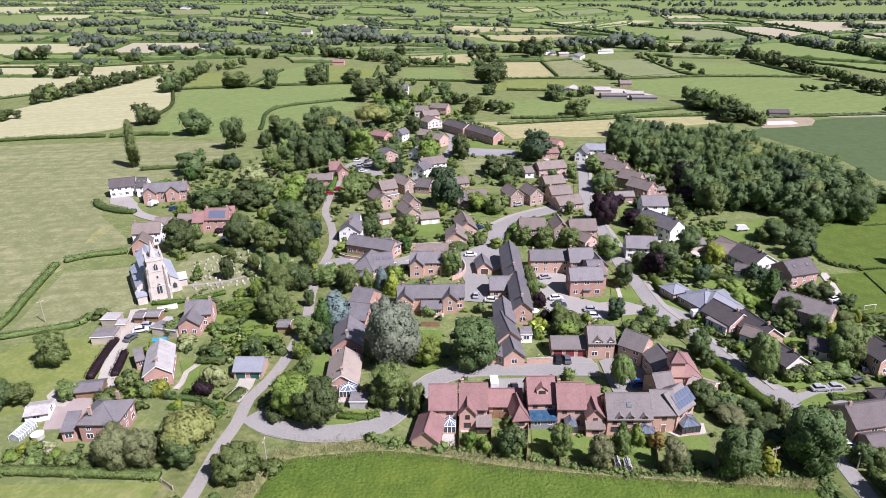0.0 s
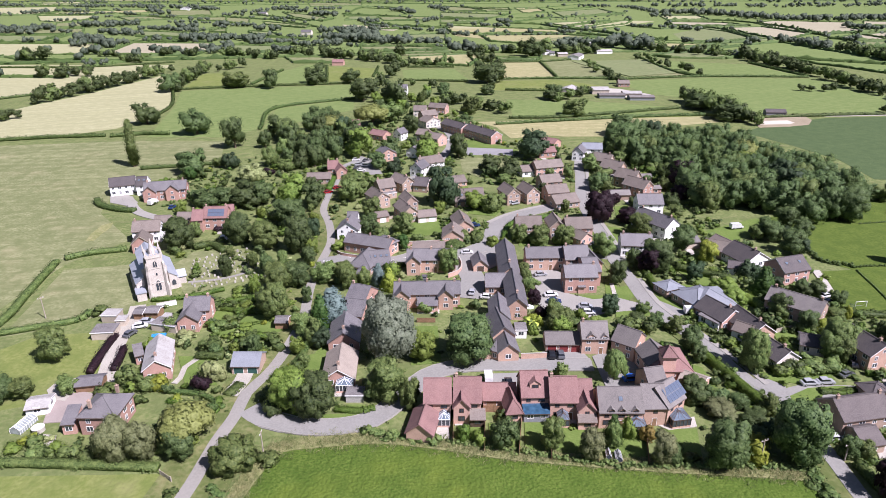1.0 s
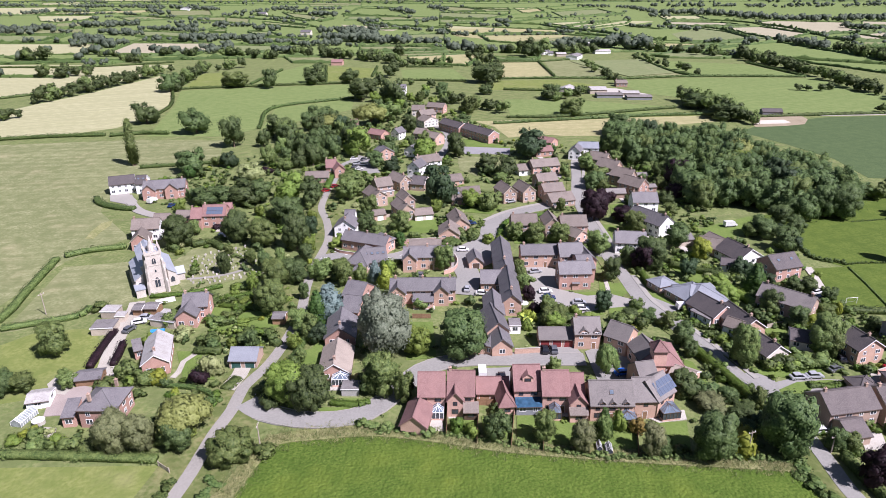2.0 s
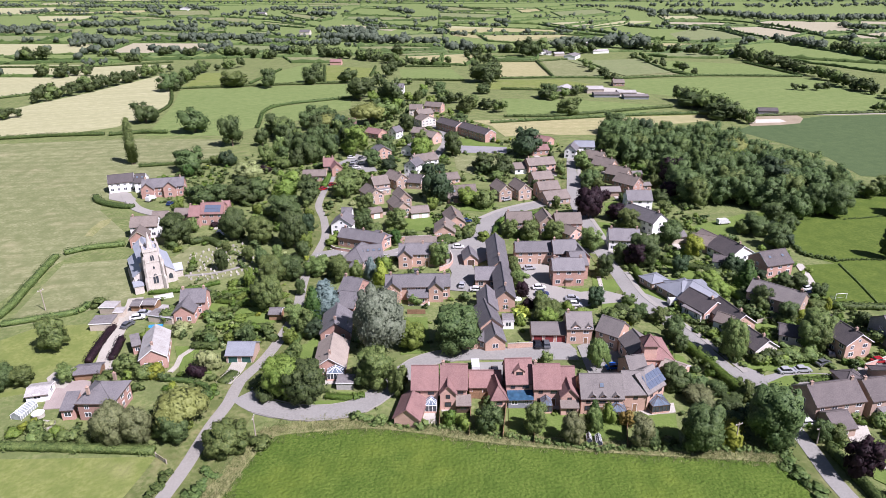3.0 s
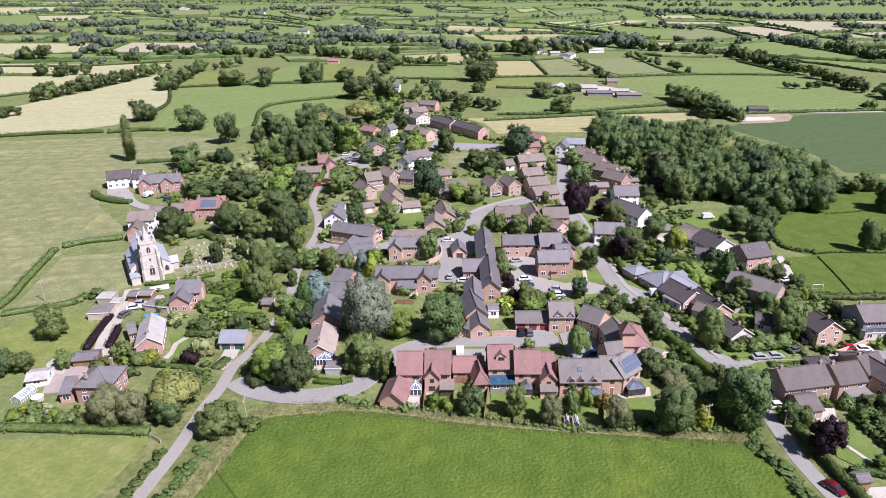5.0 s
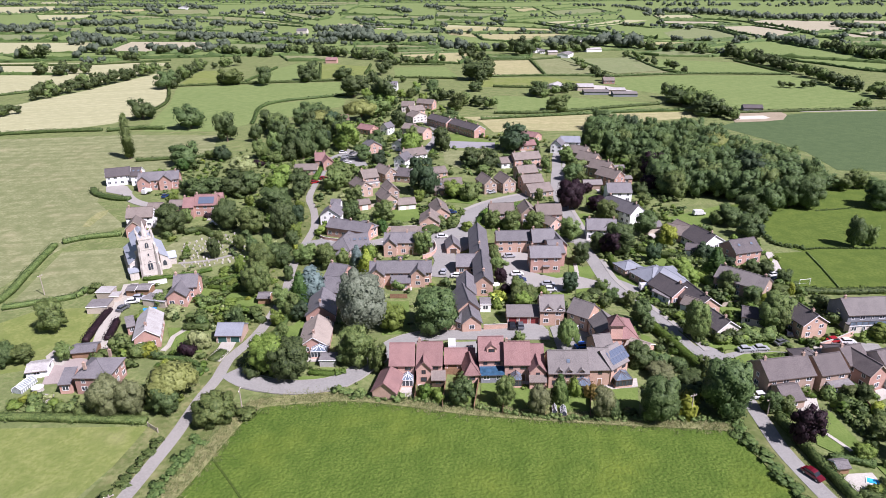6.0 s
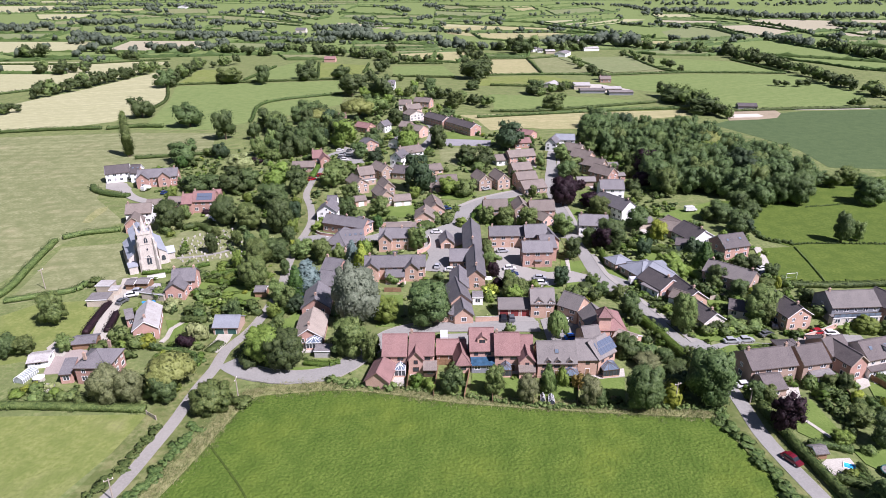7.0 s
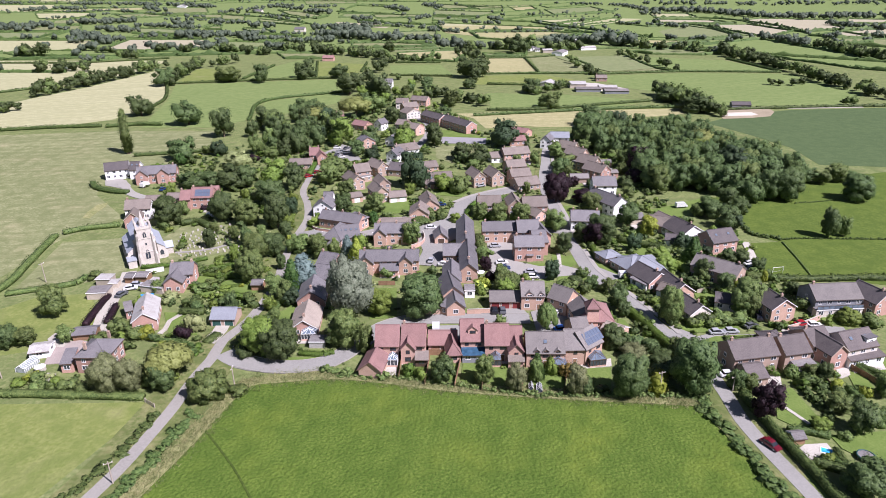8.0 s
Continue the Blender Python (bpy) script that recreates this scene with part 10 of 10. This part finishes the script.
far_field('stubble', [-0.9, 1302.9, 119.1, 1222.8, 209.1, 1164.9, 212.9, 1108.7, 88.5, 1089.0, 17.8, 1137.9], 0.464)
far_field('olive', [61.3, 1081.4, 194.2, 1079.4, 237.9, 1036.6, 175.4, 971.7, 116.1, 944.6, 71.8, 980.2], 0.468)
far_field('tan', [229.1, 1250.7, 340.1, 1371.4, 382.3, 1382.8, 347.8, 1293.8, 241.8, 1185.5], 0.472)
far_field('stubble', [201.3, 1339.9, 342.4, 1404.4, 336.6, 1380.0, 229.5, 1264.2], 0.476)
far_field('green', [269.5, 1170.7, 337.0, 1252.8, 373.6, 1172.3, 444.8, 1183.3, 462.3, 1106.6, 452.4, 982.2, 389.6, 946.1, 311.6, 977.1, 271.2, 1033.7, 217.2, 1097.8], 0.480)
far_field('hay', [5.9, 818.3, 43.8, 827.4, 44.4, 776.7, 29.0, 714.1, -0.8, 734.5], 0.484)
far_field('ley', [65.0, 791.6, 115.6, 777.4, 106.4, 757.1, 65.6, 759.8], 0.488)
far_field('stubble', [483.5, 1536.0, 563.4, 1525.5, 539.4, 1380.9, 450.4, 1366.7], 0.492)
far_field('tan', [443.0, 1343.5, 533.8, 1310.0, 552.3, 1229.9, 450.8, 1227.3, 424.9, 1271.1], 0.496)
far_field('tan', [470.4, 1186.9, 560.2, 1202.9, 574.8, 1064.6, 499.1, 978.2, 458.0, 994.8, 475.3, 1138.8], 0.500)
far_field('tan', [588.7, 1296.4, 649.4, 1351.4, 758.8, 1292.1, 690.7, 1164.4, 683.1, 1096.3, 574.7, 1044.7, 565.2, 1141.4], 0.504)
far_field('tan', [805.5, 1317.3, 895.9, 1276.5, 826.8, 1175.1, 741.5, 1209.7], 0.508)
far_field('tan', [574.5, 998.0, 694.3, 1074.0, 767.5, 1088.2, 682.0, 962.7, 562.4, 948.0], 0.512)
far_field('hay', [249.9, 949.5, 377.7, 916.2, 376.5, 894.4, 302.5, 872.3, 284.1, 887.4, 258.6, 896.4], 0.516)
far_field('green', [337.3, 849.9, 464.7, 940.0, 472.9, 840.0, 487.3, 742.6, 493.4, 686.0, 447.0, 618.0, 424.0, 641.3, 410.8, 682.4, 381.7, 739.4, 373.5, 804.5], 0.520)
far_field('olive', [575.8, 930.9, 650.9, 917.1, 580.3, 813.6, 537.5, 854.7], 0.524)
far_field('ley', [239.2, 802.2, 332.6, 837.6, 355.1, 777.6, 315.4, 758.9, 263.0, 772.9], 0.528)
flat('distant_field', [5.9, 1225.4, 127.4, 1224.8, 220.1, 1176.6, 211.7, 1087.0, 183.3, 1039.7, 103.6, 975.1, 23.8, 1074.9], 'hay', 0.532, 'far hedged farm field', 'field')
flat('distant_field', [226.6, 1213.7, 309.6, 1316.4, 380.3, 1388.1, 421.7, 1366.0, 340.8, 1268.4, 241.5, 1186.6], 'stubble', 0.536, 'far hedged farm field', 'field')
flat('distant_field', [-101.2, 914.2, 13.4, 883.4, 12.9, 818.8, -49.1, 817.5, -92.9, 839.1], 'olive', 0.540, 'far hedged farm field', 'field')
flat('distant_field', [-193.6, 1346.9, -145.3, 1311.4, -74.8, 1221.5, -82.3, 1185.1, -170.6, 1258.3], 'tan', 0.544, 'far hedged farm field', 'field')
flat('distant_field', [466.8, 1212.5, 477.2, 1091.8, 477.9, 975.1, 417.4, 946.8, 340.6, 953.7, 365.3, 1081.9], 'ley', 0.548, 'far hedged farm field', 'field')
flat('distant_field', [145.3, 747.9, 238.1, 762.3, 228.9, 651.7, 179.2, 631.5, 158.7, 689.9], 'ley', 0.552, 'far hedged farm field', 'field')
hedgerow([-511.8, 1622.7, -425.7, 1549.5, -363.8, 1503.1, -226.0, 1278.2], 3.5, 4)
hedgerow([-467.9, 1706.0, -393.5, 1627.5, -274.8, 1455.3, -234.3, 1543.3], 3.5, 4)
hedgerow([-223.7, 1603.5, -229.5, 2068.9, -115.0, 1981.1], 3, 3)
hedgerow([-229.9, 1648.2, -154.7, 1637.2, -67.3, 1540.3], 3, 3)
hedgerow([-152.2, 1373.0, -102.9, 1321.0, -46.5, 1271.5, 16.2, 1237.3], 4, 8)
hedgerow([-117.6, 923.0, -56.0, 925.3, 13.5, 897.4], 3.5, 5)
hedgerow([-307.4, 962.2, -202.7, 961.1, -141.2, 980.2], 4, 10)
hedgerow([-341.0, 1070.6, -273.0, 1083.8, -197.9, 1019.9], 4, 6)
hedgerow([5.9, 1530.2, 104.2, 1497.2, 161.9, 1659.1], 3, 4)
hedgerow([5.9, 2061.1, 185.7, 1837.7, 339.3, 1999.6], 3, 5)
hedgerow([116.3, 1340.1, 188.2, 1301.1, 222.2, 1188.7, 306.3, 1301.7, 391.3, 1421.5], 3.5, 6)
hedgerow([263.3, 1494.7, 356.1, 1584.6, 435.3, 1641.0], 3.5, 4)
hedgerow([222.2, 1188.7, 264.6, 1113.9, 282.7, 1039.7, 322.4, 972.2], 4, 10)
hedgerow([51.3, 1092.7, 98.0, 1109.2, 197.5, 1099.1], 4, 10)
hedgerow([28.7, 1382.9, 86.1, 1392.2], 3, 3)
hedgerow([158.7, 1489.7, 263.3, 1494.7], 3, 4)
hedgerow([451.1, 1396.0, 571.2, 1346.8, 595.2, 1147.6, 570.5, 1011.6], 3.5, 2)
hedgerow([409.4, 1260.3, 467.2, 1186.6, 477.2, 1091.8, 481.8, 974.7], 3.5, 2)
hedgerow([339.1, 937.6, 380.8, 933.9, 433.0, 937.3], 4, 16)
hedgerow([276.8, 829.2, 349.1, 869.7, 466.9, 934.2], 3, 4)
hedgerow([306.6, 820.6, 330.1, 800.6, 347.1, 776.3], 4, 8)
hedgerow([576.9, 1040.1, 648.2, 1074.0, 717.8, 1088.3], 4, 4)
hedgerow([556.5, 985.4, 576.8, 948.9, 622.9, 936.4], 3.5, 4)
hedgerow([523.3, 855.3, 590.7, 885.0], 4, 4)
hedgerow([-751.4, 1173.1, -638.6, 1161.8, -609.9, 1181.4], 3, 3)
hedgerow([-660.6, 1026.4, -570.8, 1018.4, -521.9, 1005.5], 3, 4)
hedgerow([-606.5, 1021.6, -622.5, 1097.3, -623.3, 1160.3], 3, 2)
hedgerow([-546.9, 842.7, -503.0, 804.6, -363.9, 789.2], 3, 3)
hedgerow([-434.3, 660.7, -399.2, 658.6, -364.4, 656.5], 3, 2)
hedgerow([-382.6, 702.8, -382.7, 739.4, -359.0, 778.2], 3.5, 3)
hedgerow([-403.0, 838.0, -356.8, 828.6, -315.6, 849.9], 4, 5)
hedgerow([-919.8, 1772.6, -851.4, 1812.5, -690.0, 1669.5], 4, 5)
hedgerow([-770.8, 1637.4, -704.5, 1671.6, -621.1, 1596.0, -497.9, 1620.8], 4, 6)
hedgerow([-434.7, 1060.3, -391.2, 1037.7, -335.0, 997.4], 3.5, 5)
hedgerow([-428.2, 1222.1, -388.0, 1256.0], 4, 4)
hedgerow([-1040.6, 2043.2, -902.7, 1958.8, -844.3, 2010.3], 3, 4)
hedgerow([-836.8, 2073.9, -754.6, 2128.2, -676.0, 2046.1], 3, 5)
belt([-782.7, 1225.4, -747.7, 1234.1, -735.7, 1270.4], 31, 14, 38)
belt([-1135.2, 1772.3, -1080.7, 1741.5], 6, 10, 15)
belt([-1080.5, 1813.8, -1071.9, 1891.0], 10, 12, 15)
belt([-1071.5, 1947.0, -964.8, 1875.7], 14, 12, 15)
belt([-1566.5, 2369.3, -1315.7, 2248.5], 24, 14, 40)
belt([-1167.0, 2223.9, -813.0, 2095.0, -611.8, 1937.0], 70, 13, 45)
belt([-934.6, 1745.5, -901.8, 1765.0], 5, 9, 8)
belt([-844.1, 1491.4, -838.7, 1508.4], 3, 8, 5)
belt([-818.7, 1524.1, -801.6, 1522.1], 3, 8, 5)
belt([-736.8, 1283.5, -721.3, 1281.9], 3, 14, 6)
belt([-705.0, 1161.3, -689.9, 1159.9], 3, 12, 5)
belt([-680.1, 1215.6, -654.0, 1213.1], 5, 9, 6)
belt([-697.4, 1334.0, -635.7, 1341.8], 16, 13, 18)
belt([-650.0, 1372.7, -603.9, 1382.9], 12, 12, 15)
belt([-788.8, 1577.0, -762.4, 1535.8], 3, 13, 5)
belt([-880.8, 1786.5, -857.6, 1808.3], 5, 9, 5)
belt([-781.3, 1725.1, -757.5, 1722.0], 4, 12, 6)
belt([-795.2, 1906.5, -687.6, 1736.1], 12, 13, 12)
belt([-553.5, 1067.7, -452.5, 943.4, -443.3, 957.7], 30, 13, 16)
belt([-571.6, 1171.0, -506.9, 1143.3], 18, 12, 14)
belt([-447.5, 855.5, -432.3, 860.6], 3, 14, 6)
belt([-416.7, 835.4, -402.4, 834.4], 5, 9, 5)
belt([-519.0, 963.5, -504.9, 962.5], 3, 12, 5)
belt([-503.9, 807.2, -491.4, 806.4], 1, 20, 4)
belt([-483.9, 800.5, -466.0, 799.3], 3, 16, 5)
belt([-504.9, 872.0, -495.9, 871.3], 1, 14, 4)
belt([-361.7, 776.9, -344.2, 770.7], 5, 11, 5)
belt([-351.7, 842.8, -336.5, 835.8], 3, 15, 4)
belt([-329.7, 847.4, -301.7, 833.5], 7, 12, 5)
belt([-306.6, 858.1, -292.0, 857.0], 4, 10, 5)
belt([-548.6, 1264.6, -500.4, 1247.1, -425.1, 1191.3], 24, 10, 12)
belt([-436.5, 1022.0, -422.6, 1020.9], 3, 10, 4)
belt([-374.5, 1008.4, -358.7, 998.7], 4, 14, 6)
belt([-383.9, 1072.0, -327.2, 1030.5], 24, 11, 14)
belt([-483.4, 1284.3, -456.2, 1281.6], 8, 12, 10)
belt([-424.0, 1305.5, -405.3, 1303.5], 4, 13, 6)
belt([-564.6, 1442.5, -432.9, 1395.2], 15, 7, 6)
belt([-541.0, 1509.5, -509.1, 1505.7], 6, 10, 6)
belt([-301.3, 890.0, -276.1, 875.0], 9, 11, 8)
belt([-391.0, 656.2, -370.8, 651.5], 3, 16, 5)
belt([-377.5, 674.6, -349.5, 661.5], 7, 12, 5)
belt([-344.8, 1087.8, -249.7, 973.7, -227.0, 979.9], 20, 9, 8)
belt([-297.1, 931.6, -289.2, 931.0], 1, 12, 3)
belt([-278.8, 992.3, -262.1, 990.9], 3, 14, 5)
belt([-327.8, 1229.9, -288.9, 1213.8], 9, 11, 8)
belt([-251.8, 1079.7, -244.6, 1079.0], 1, 12, 3)
belt([-317.7, 1414.4, -303.5, 1429.3], 4, 9, 5)
belt([-241.5, 973.1, -225.2, 971.8], 4, 9, 5)
belt([-414.1, 1332.8, -354.3, 1312.2], 10, 9, 6)
belt([-487.6, 1620.4, -454.6, 2004.9, -389.6, 1847.0], 36, 11, 45)
belt([-381.2, 1508.7, -339.1, 1541.3], 8, 8, 5)
belt([-370.9, 1791.1, -341.1, 1786.9], 7, 12, 8)
belt([-304.2, 1661.6, -252.7, 1632.7], 14, 13, 12)
belt([-338.3, 1895.7, -284.3, 1946.9], 10, 11, 12)
belt([-171.4, 1155.8, -129.4, 1119.3, -111.0, 1030.1], 34, 14, 24)
belt([-151.4, 1015.8, -48.3, 957.7], 31, 14, 14)
belt([-144.6, 1304.1, -60.6, 1215.8, 8.5, 1138.8], 26, 8, 6)
belt([-163.9, 1430.0, -125.7, 1392.6], 8, 10, 8)
belt([-118.0, 1807.2, -62.9, 1698.2], 15, 14, 12)
belt([-46.0, 1383.5, -12.7, 1446.6], 8, 10, 8)
belt([-32.8, 1969.7, 14.0, 1842.4], 10, 12, 12)
belt([-175.3, 1960.8, -165.7, 1959.2], 2, 9, 2)
belt([-240.1, 1078.6, -153.9, 1033.7], 14, 7, 5)
belt([-186.7, 937.9, -141.9, 949.5], 14, 10, 6)
belt([-160.5, 818.0, -140.8, 822.5], 3, 15, 5)
belt([-206.2, 870.0, -173.2, 830.6], 14, 11, 7)
belt([-264.7, 836.9, -199.9, 798.2], 22, 11, 8)
belt([-134.6, 804.9, -78.7, 779.5], 17, 12, 8)
belt([-80.9, 769.2, -50.7, 747.2], 10, 11, 6)
belt([-28.5, 956.1, 6.9, 945.5], 8, 11, 5)
belt([-55.5, 822.5, -40.4, 821.4], 2, 15, 5)
belt([-36.9, 718.1, 11.4, 733.7], 16, 8, 4)
belt([-0.9, 1933.2, 13.2, 1736.4, 94.3, 1676.4], 18, 6, 5)
belt([62.0, 1282.1, 121.6, 1248.6], 14, 9, 6)
belt([113.4, 1334.5, 129.6, 1332.7], 3, 14, 6)
belt([-0.9, 1118.0, 43.2, 1073.1], 10, 8, 6)
belt([20.4, 853.7, 34.5, 852.7, 54.0, 826.7], 10, 14, 6)
belt([41.5, 852.2, 116.0, 828.4], 23, 11, 7)
belt([102.9, 805.8, 120.8, 804.6], 2, 20, 4)
belt([142.9, 891.1, 167.1, 882.4], 7, 11, 5)
belt([177.6, 939.7, 220.6, 892.2], 15, 13, 6)
belt([150.0, 826.0, 188.4, 829.3], 10, 12, 6)
belt([220.6, 892.2, 256.4, 862.4], 8, 18, 10)
belt([259.4, 836.6, 269.6, 835.9], 2, 14, 4)
belt([396.1, 1964.5, 502.1, 1883.7, 512.5, 1665.2], 34, 10, 14)
belt([462.3, 1498.8, 485.8, 1495.8], 6, 12, 10)
belt([340.0, 1225.8, 390.4, 1195.1, 426.2, 1132.2], 20, 9, 7)
belt([69.5, 1070.7, 87.0, 1069.2], 4, 4, 3)
belt([105.3, 1077.4, 194.2, 1079.4], 14, 5, 4)
belt([209.1, 1164.9, 267.5, 1053.0, 321.0, 976.3], 20, 4, 3)
belt([253.9, 1609.1, 253.1, 1486.9, 413.5, 1545.2], 18, 4, 3)
belt([227.0, 1435.4, 350.4, 1438.2], 10, 4, 3)
belt([502.4, 1597.4, 608.0, 1561.3, 660.9, 1400.4, 714.2, 1327.9, 862.1, 1342.5, 915.0, 1304.5], 110, 14, 22)
belt([604.7, 1929.9, 1305.1, 1876.6], 70, 12, 70)
belt([699.6, 1188.3, 699.8, 1139.6, 720.9, 1071.5], 20, 11, 6)
belt([474.4, 939.2, 476.2, 872.8, 486.1, 814.3, 484.3, 737.8, 487.7, 677.8], 60, 12, 8)
belt([564.0, 939.8, 581.9, 954.5], 4, 9, 4)
belt([270.7, 817.5, 285.9, 822.5], 4, 10, 4)
belt([291.9, 816.0, 305.1, 815.1], 2, 15, 4)
belt([308.8, 797.4, 319.1, 796.7], 2, 13, 4)
belt([321.5, 790.9, 341.2, 767.7], 10, 7, 4)
belt([344.4, 767.5, 348.3, 762.0], 1, 15, 3)
belt([342.7, 741.9, 346.5, 703.8], 8, 13, 5)
belt([342.5, 695.2, 351.2, 677.5, 357.0, 645.1], 12, 7, 4)
belt([-1818.8, 2690.8, -747.5, 2439.3, 225.9, 2345.3, 1436.2, 2069.0], 120, 11, 120)
for r, y0 in enumerate(rows[:-1]):
    y1 = rows[r + 1]
    half = 0.80 * y1 + 250
    xs, x = [], -half
    while x < half:
        xs.append(x)
        x += fgen.uniform(110, 260) * (1 + (y0 - 860) / 4500)
    for a, b in zip(xs[:-1], xs[1:]):
        bend = lambda u, v: v + 22 * math.sin(u * 0.006 + v * 0.01) + 10 * math.sin(u * 0.021)
        c = [(a, bend(a, y0)), (b, bend(b, y0)), (b, bend(b, y1)), (a, bend(a, y1))]
        zz = fgen.uniform(0.02, 0.25)
        if y1 < 2350 and abs(a + b) / 2 < 0.69 * y0 + 60:
            continue
        kind = fgen.choices(("green", "pasture", "bright", "olive", "dull", "stubble", "tan"), (28, 24, 16, 18, 6, 5, 3))[0]
        mx, my = (a + b) / 2, (y0 + y1) / 2
        patches[kind].add([(p[0], p[1], zz) for p in c] + [(p[0], p[1], -0.5) for p in c], [(0, 1, 2, 3), (0, 4, 5, 1), (1, 5, 6, 2), (2, 6, 7, 3), (3, 7, 4, 0)])
        for p, q in ((c[0], c[1]), (c[0], c[3])):
            if y0 < 2600 and abs(a) < 0.8 * y0:
                edge_hedge(p, q, fgen.uniform(1.8, 2.8))
            L = math.hypot(q[0] - p[0], q[1] - p[1])
            dens = 0.010 if fgen.random() < 0.65 else 0.03
            for _ in range(int(L * dens)):
                t = fgen.random()
                far_tree(p[0] + (q[0] - p[0]) * t, p[1] + (q[1] - p[1]) * t, fgen.uniform(8, 13), 1)
        if fgen.random() < 0.05 and y0 > 1000:
            for _ in range(28):
                far_tree(fgen.uniform(a, b), fgen.uniform(y0 + 20, y1 - 10), fgen.uniform(10, 14), 1)
for m in ("oak", "ash", "fir", "lime"):
    pour("hedgerow", m, "hedgerow_trees", "dark green trees along far field hedges")
for kind, s in patches.items():
    tagged(part("distant_fields", s, MAT[kind]), "patchwork of far hedged farm fields", "farmland", "", "structure")
tagged(new("distant_hedges", cards_mesh("distant_hedges", np.vstack(hq), MAT["hedge"], (np.vstack(hv), np.vstack(hf)))), "far dark green field hedges", "hedges", "", "stuff")
# the haze over these trees is in their leaf colour
tagged(new("distant_trees", cards_mesh("distant_trees", np.vstack(tq), MAT["farwood"], (np.vstack(tv), np.vstack(tf)), np.vstack(tqn + tvn))), "far hedgerow trees with bluish haze in their leaf colour", "trees", "", "stuff")


# ---- long dry grass along the meadow's edge and the verges ----
def tufts(points, n, spread, tall, mat, label, seed):
    """Blades in loose tufts, thickest along the line."""
    g2 = np.random.default_rng(seed)
    line = np.array([(q.x, q.y) for q in smooth_line(points, 1.0)])
    clump = line[g2.integers(0, len(line), n // 6)] + g2.normal(0, spread, (n // 6, 2))
    c = clump[g2.integers(0, len(clump), n)] + g2.normal(0, 0.35, (n, 2))
    z0 = np.full(n, 0.12)
    a = g2.uniform(0, math.tau, n)
    side = np.column_stack([np.cos(a), np.sin(a), np.zeros(n)]) * g2.uniform(0.03, 0.07, (n, 1))
    top = np.column_stack([g2.normal(0.15, 0.22, (n, 2)), tall * g2.uniform(0.4, 1.0, n)])
    foot = np.column_stack([c, z0])
    quads = np.stack([foot - side, foot + side, foot + top + side * 0.6, foot + top - side * 0.6], 1).reshape(-1, 3)
    tagged(new("long_grass", cards_mesh("long_grass", quads, MAT[mat])), label, "grass", "", "stuff")


MAT["drygrass"] = leafy("dry_grass_blades", (0.20, 0.20, 0.085), (0.34, 0.315, 0.16), 0.1, 0.01)
MAT["greengrass"] = leafy("green_grass_blades", (0.085, 0.125, 0.035), (0.19, 0.225, 0.08), 0.1, 0.01)
tufts(meadow_edge, 14000, 1.2, 0.42, "drygrass", "long dry straw-coloured grass along a meadow edge", 1)
tufts(meadow_edge, 16000, 1.6, 0.42, "greengrass", "rough green grass along a meadow edge", 2)
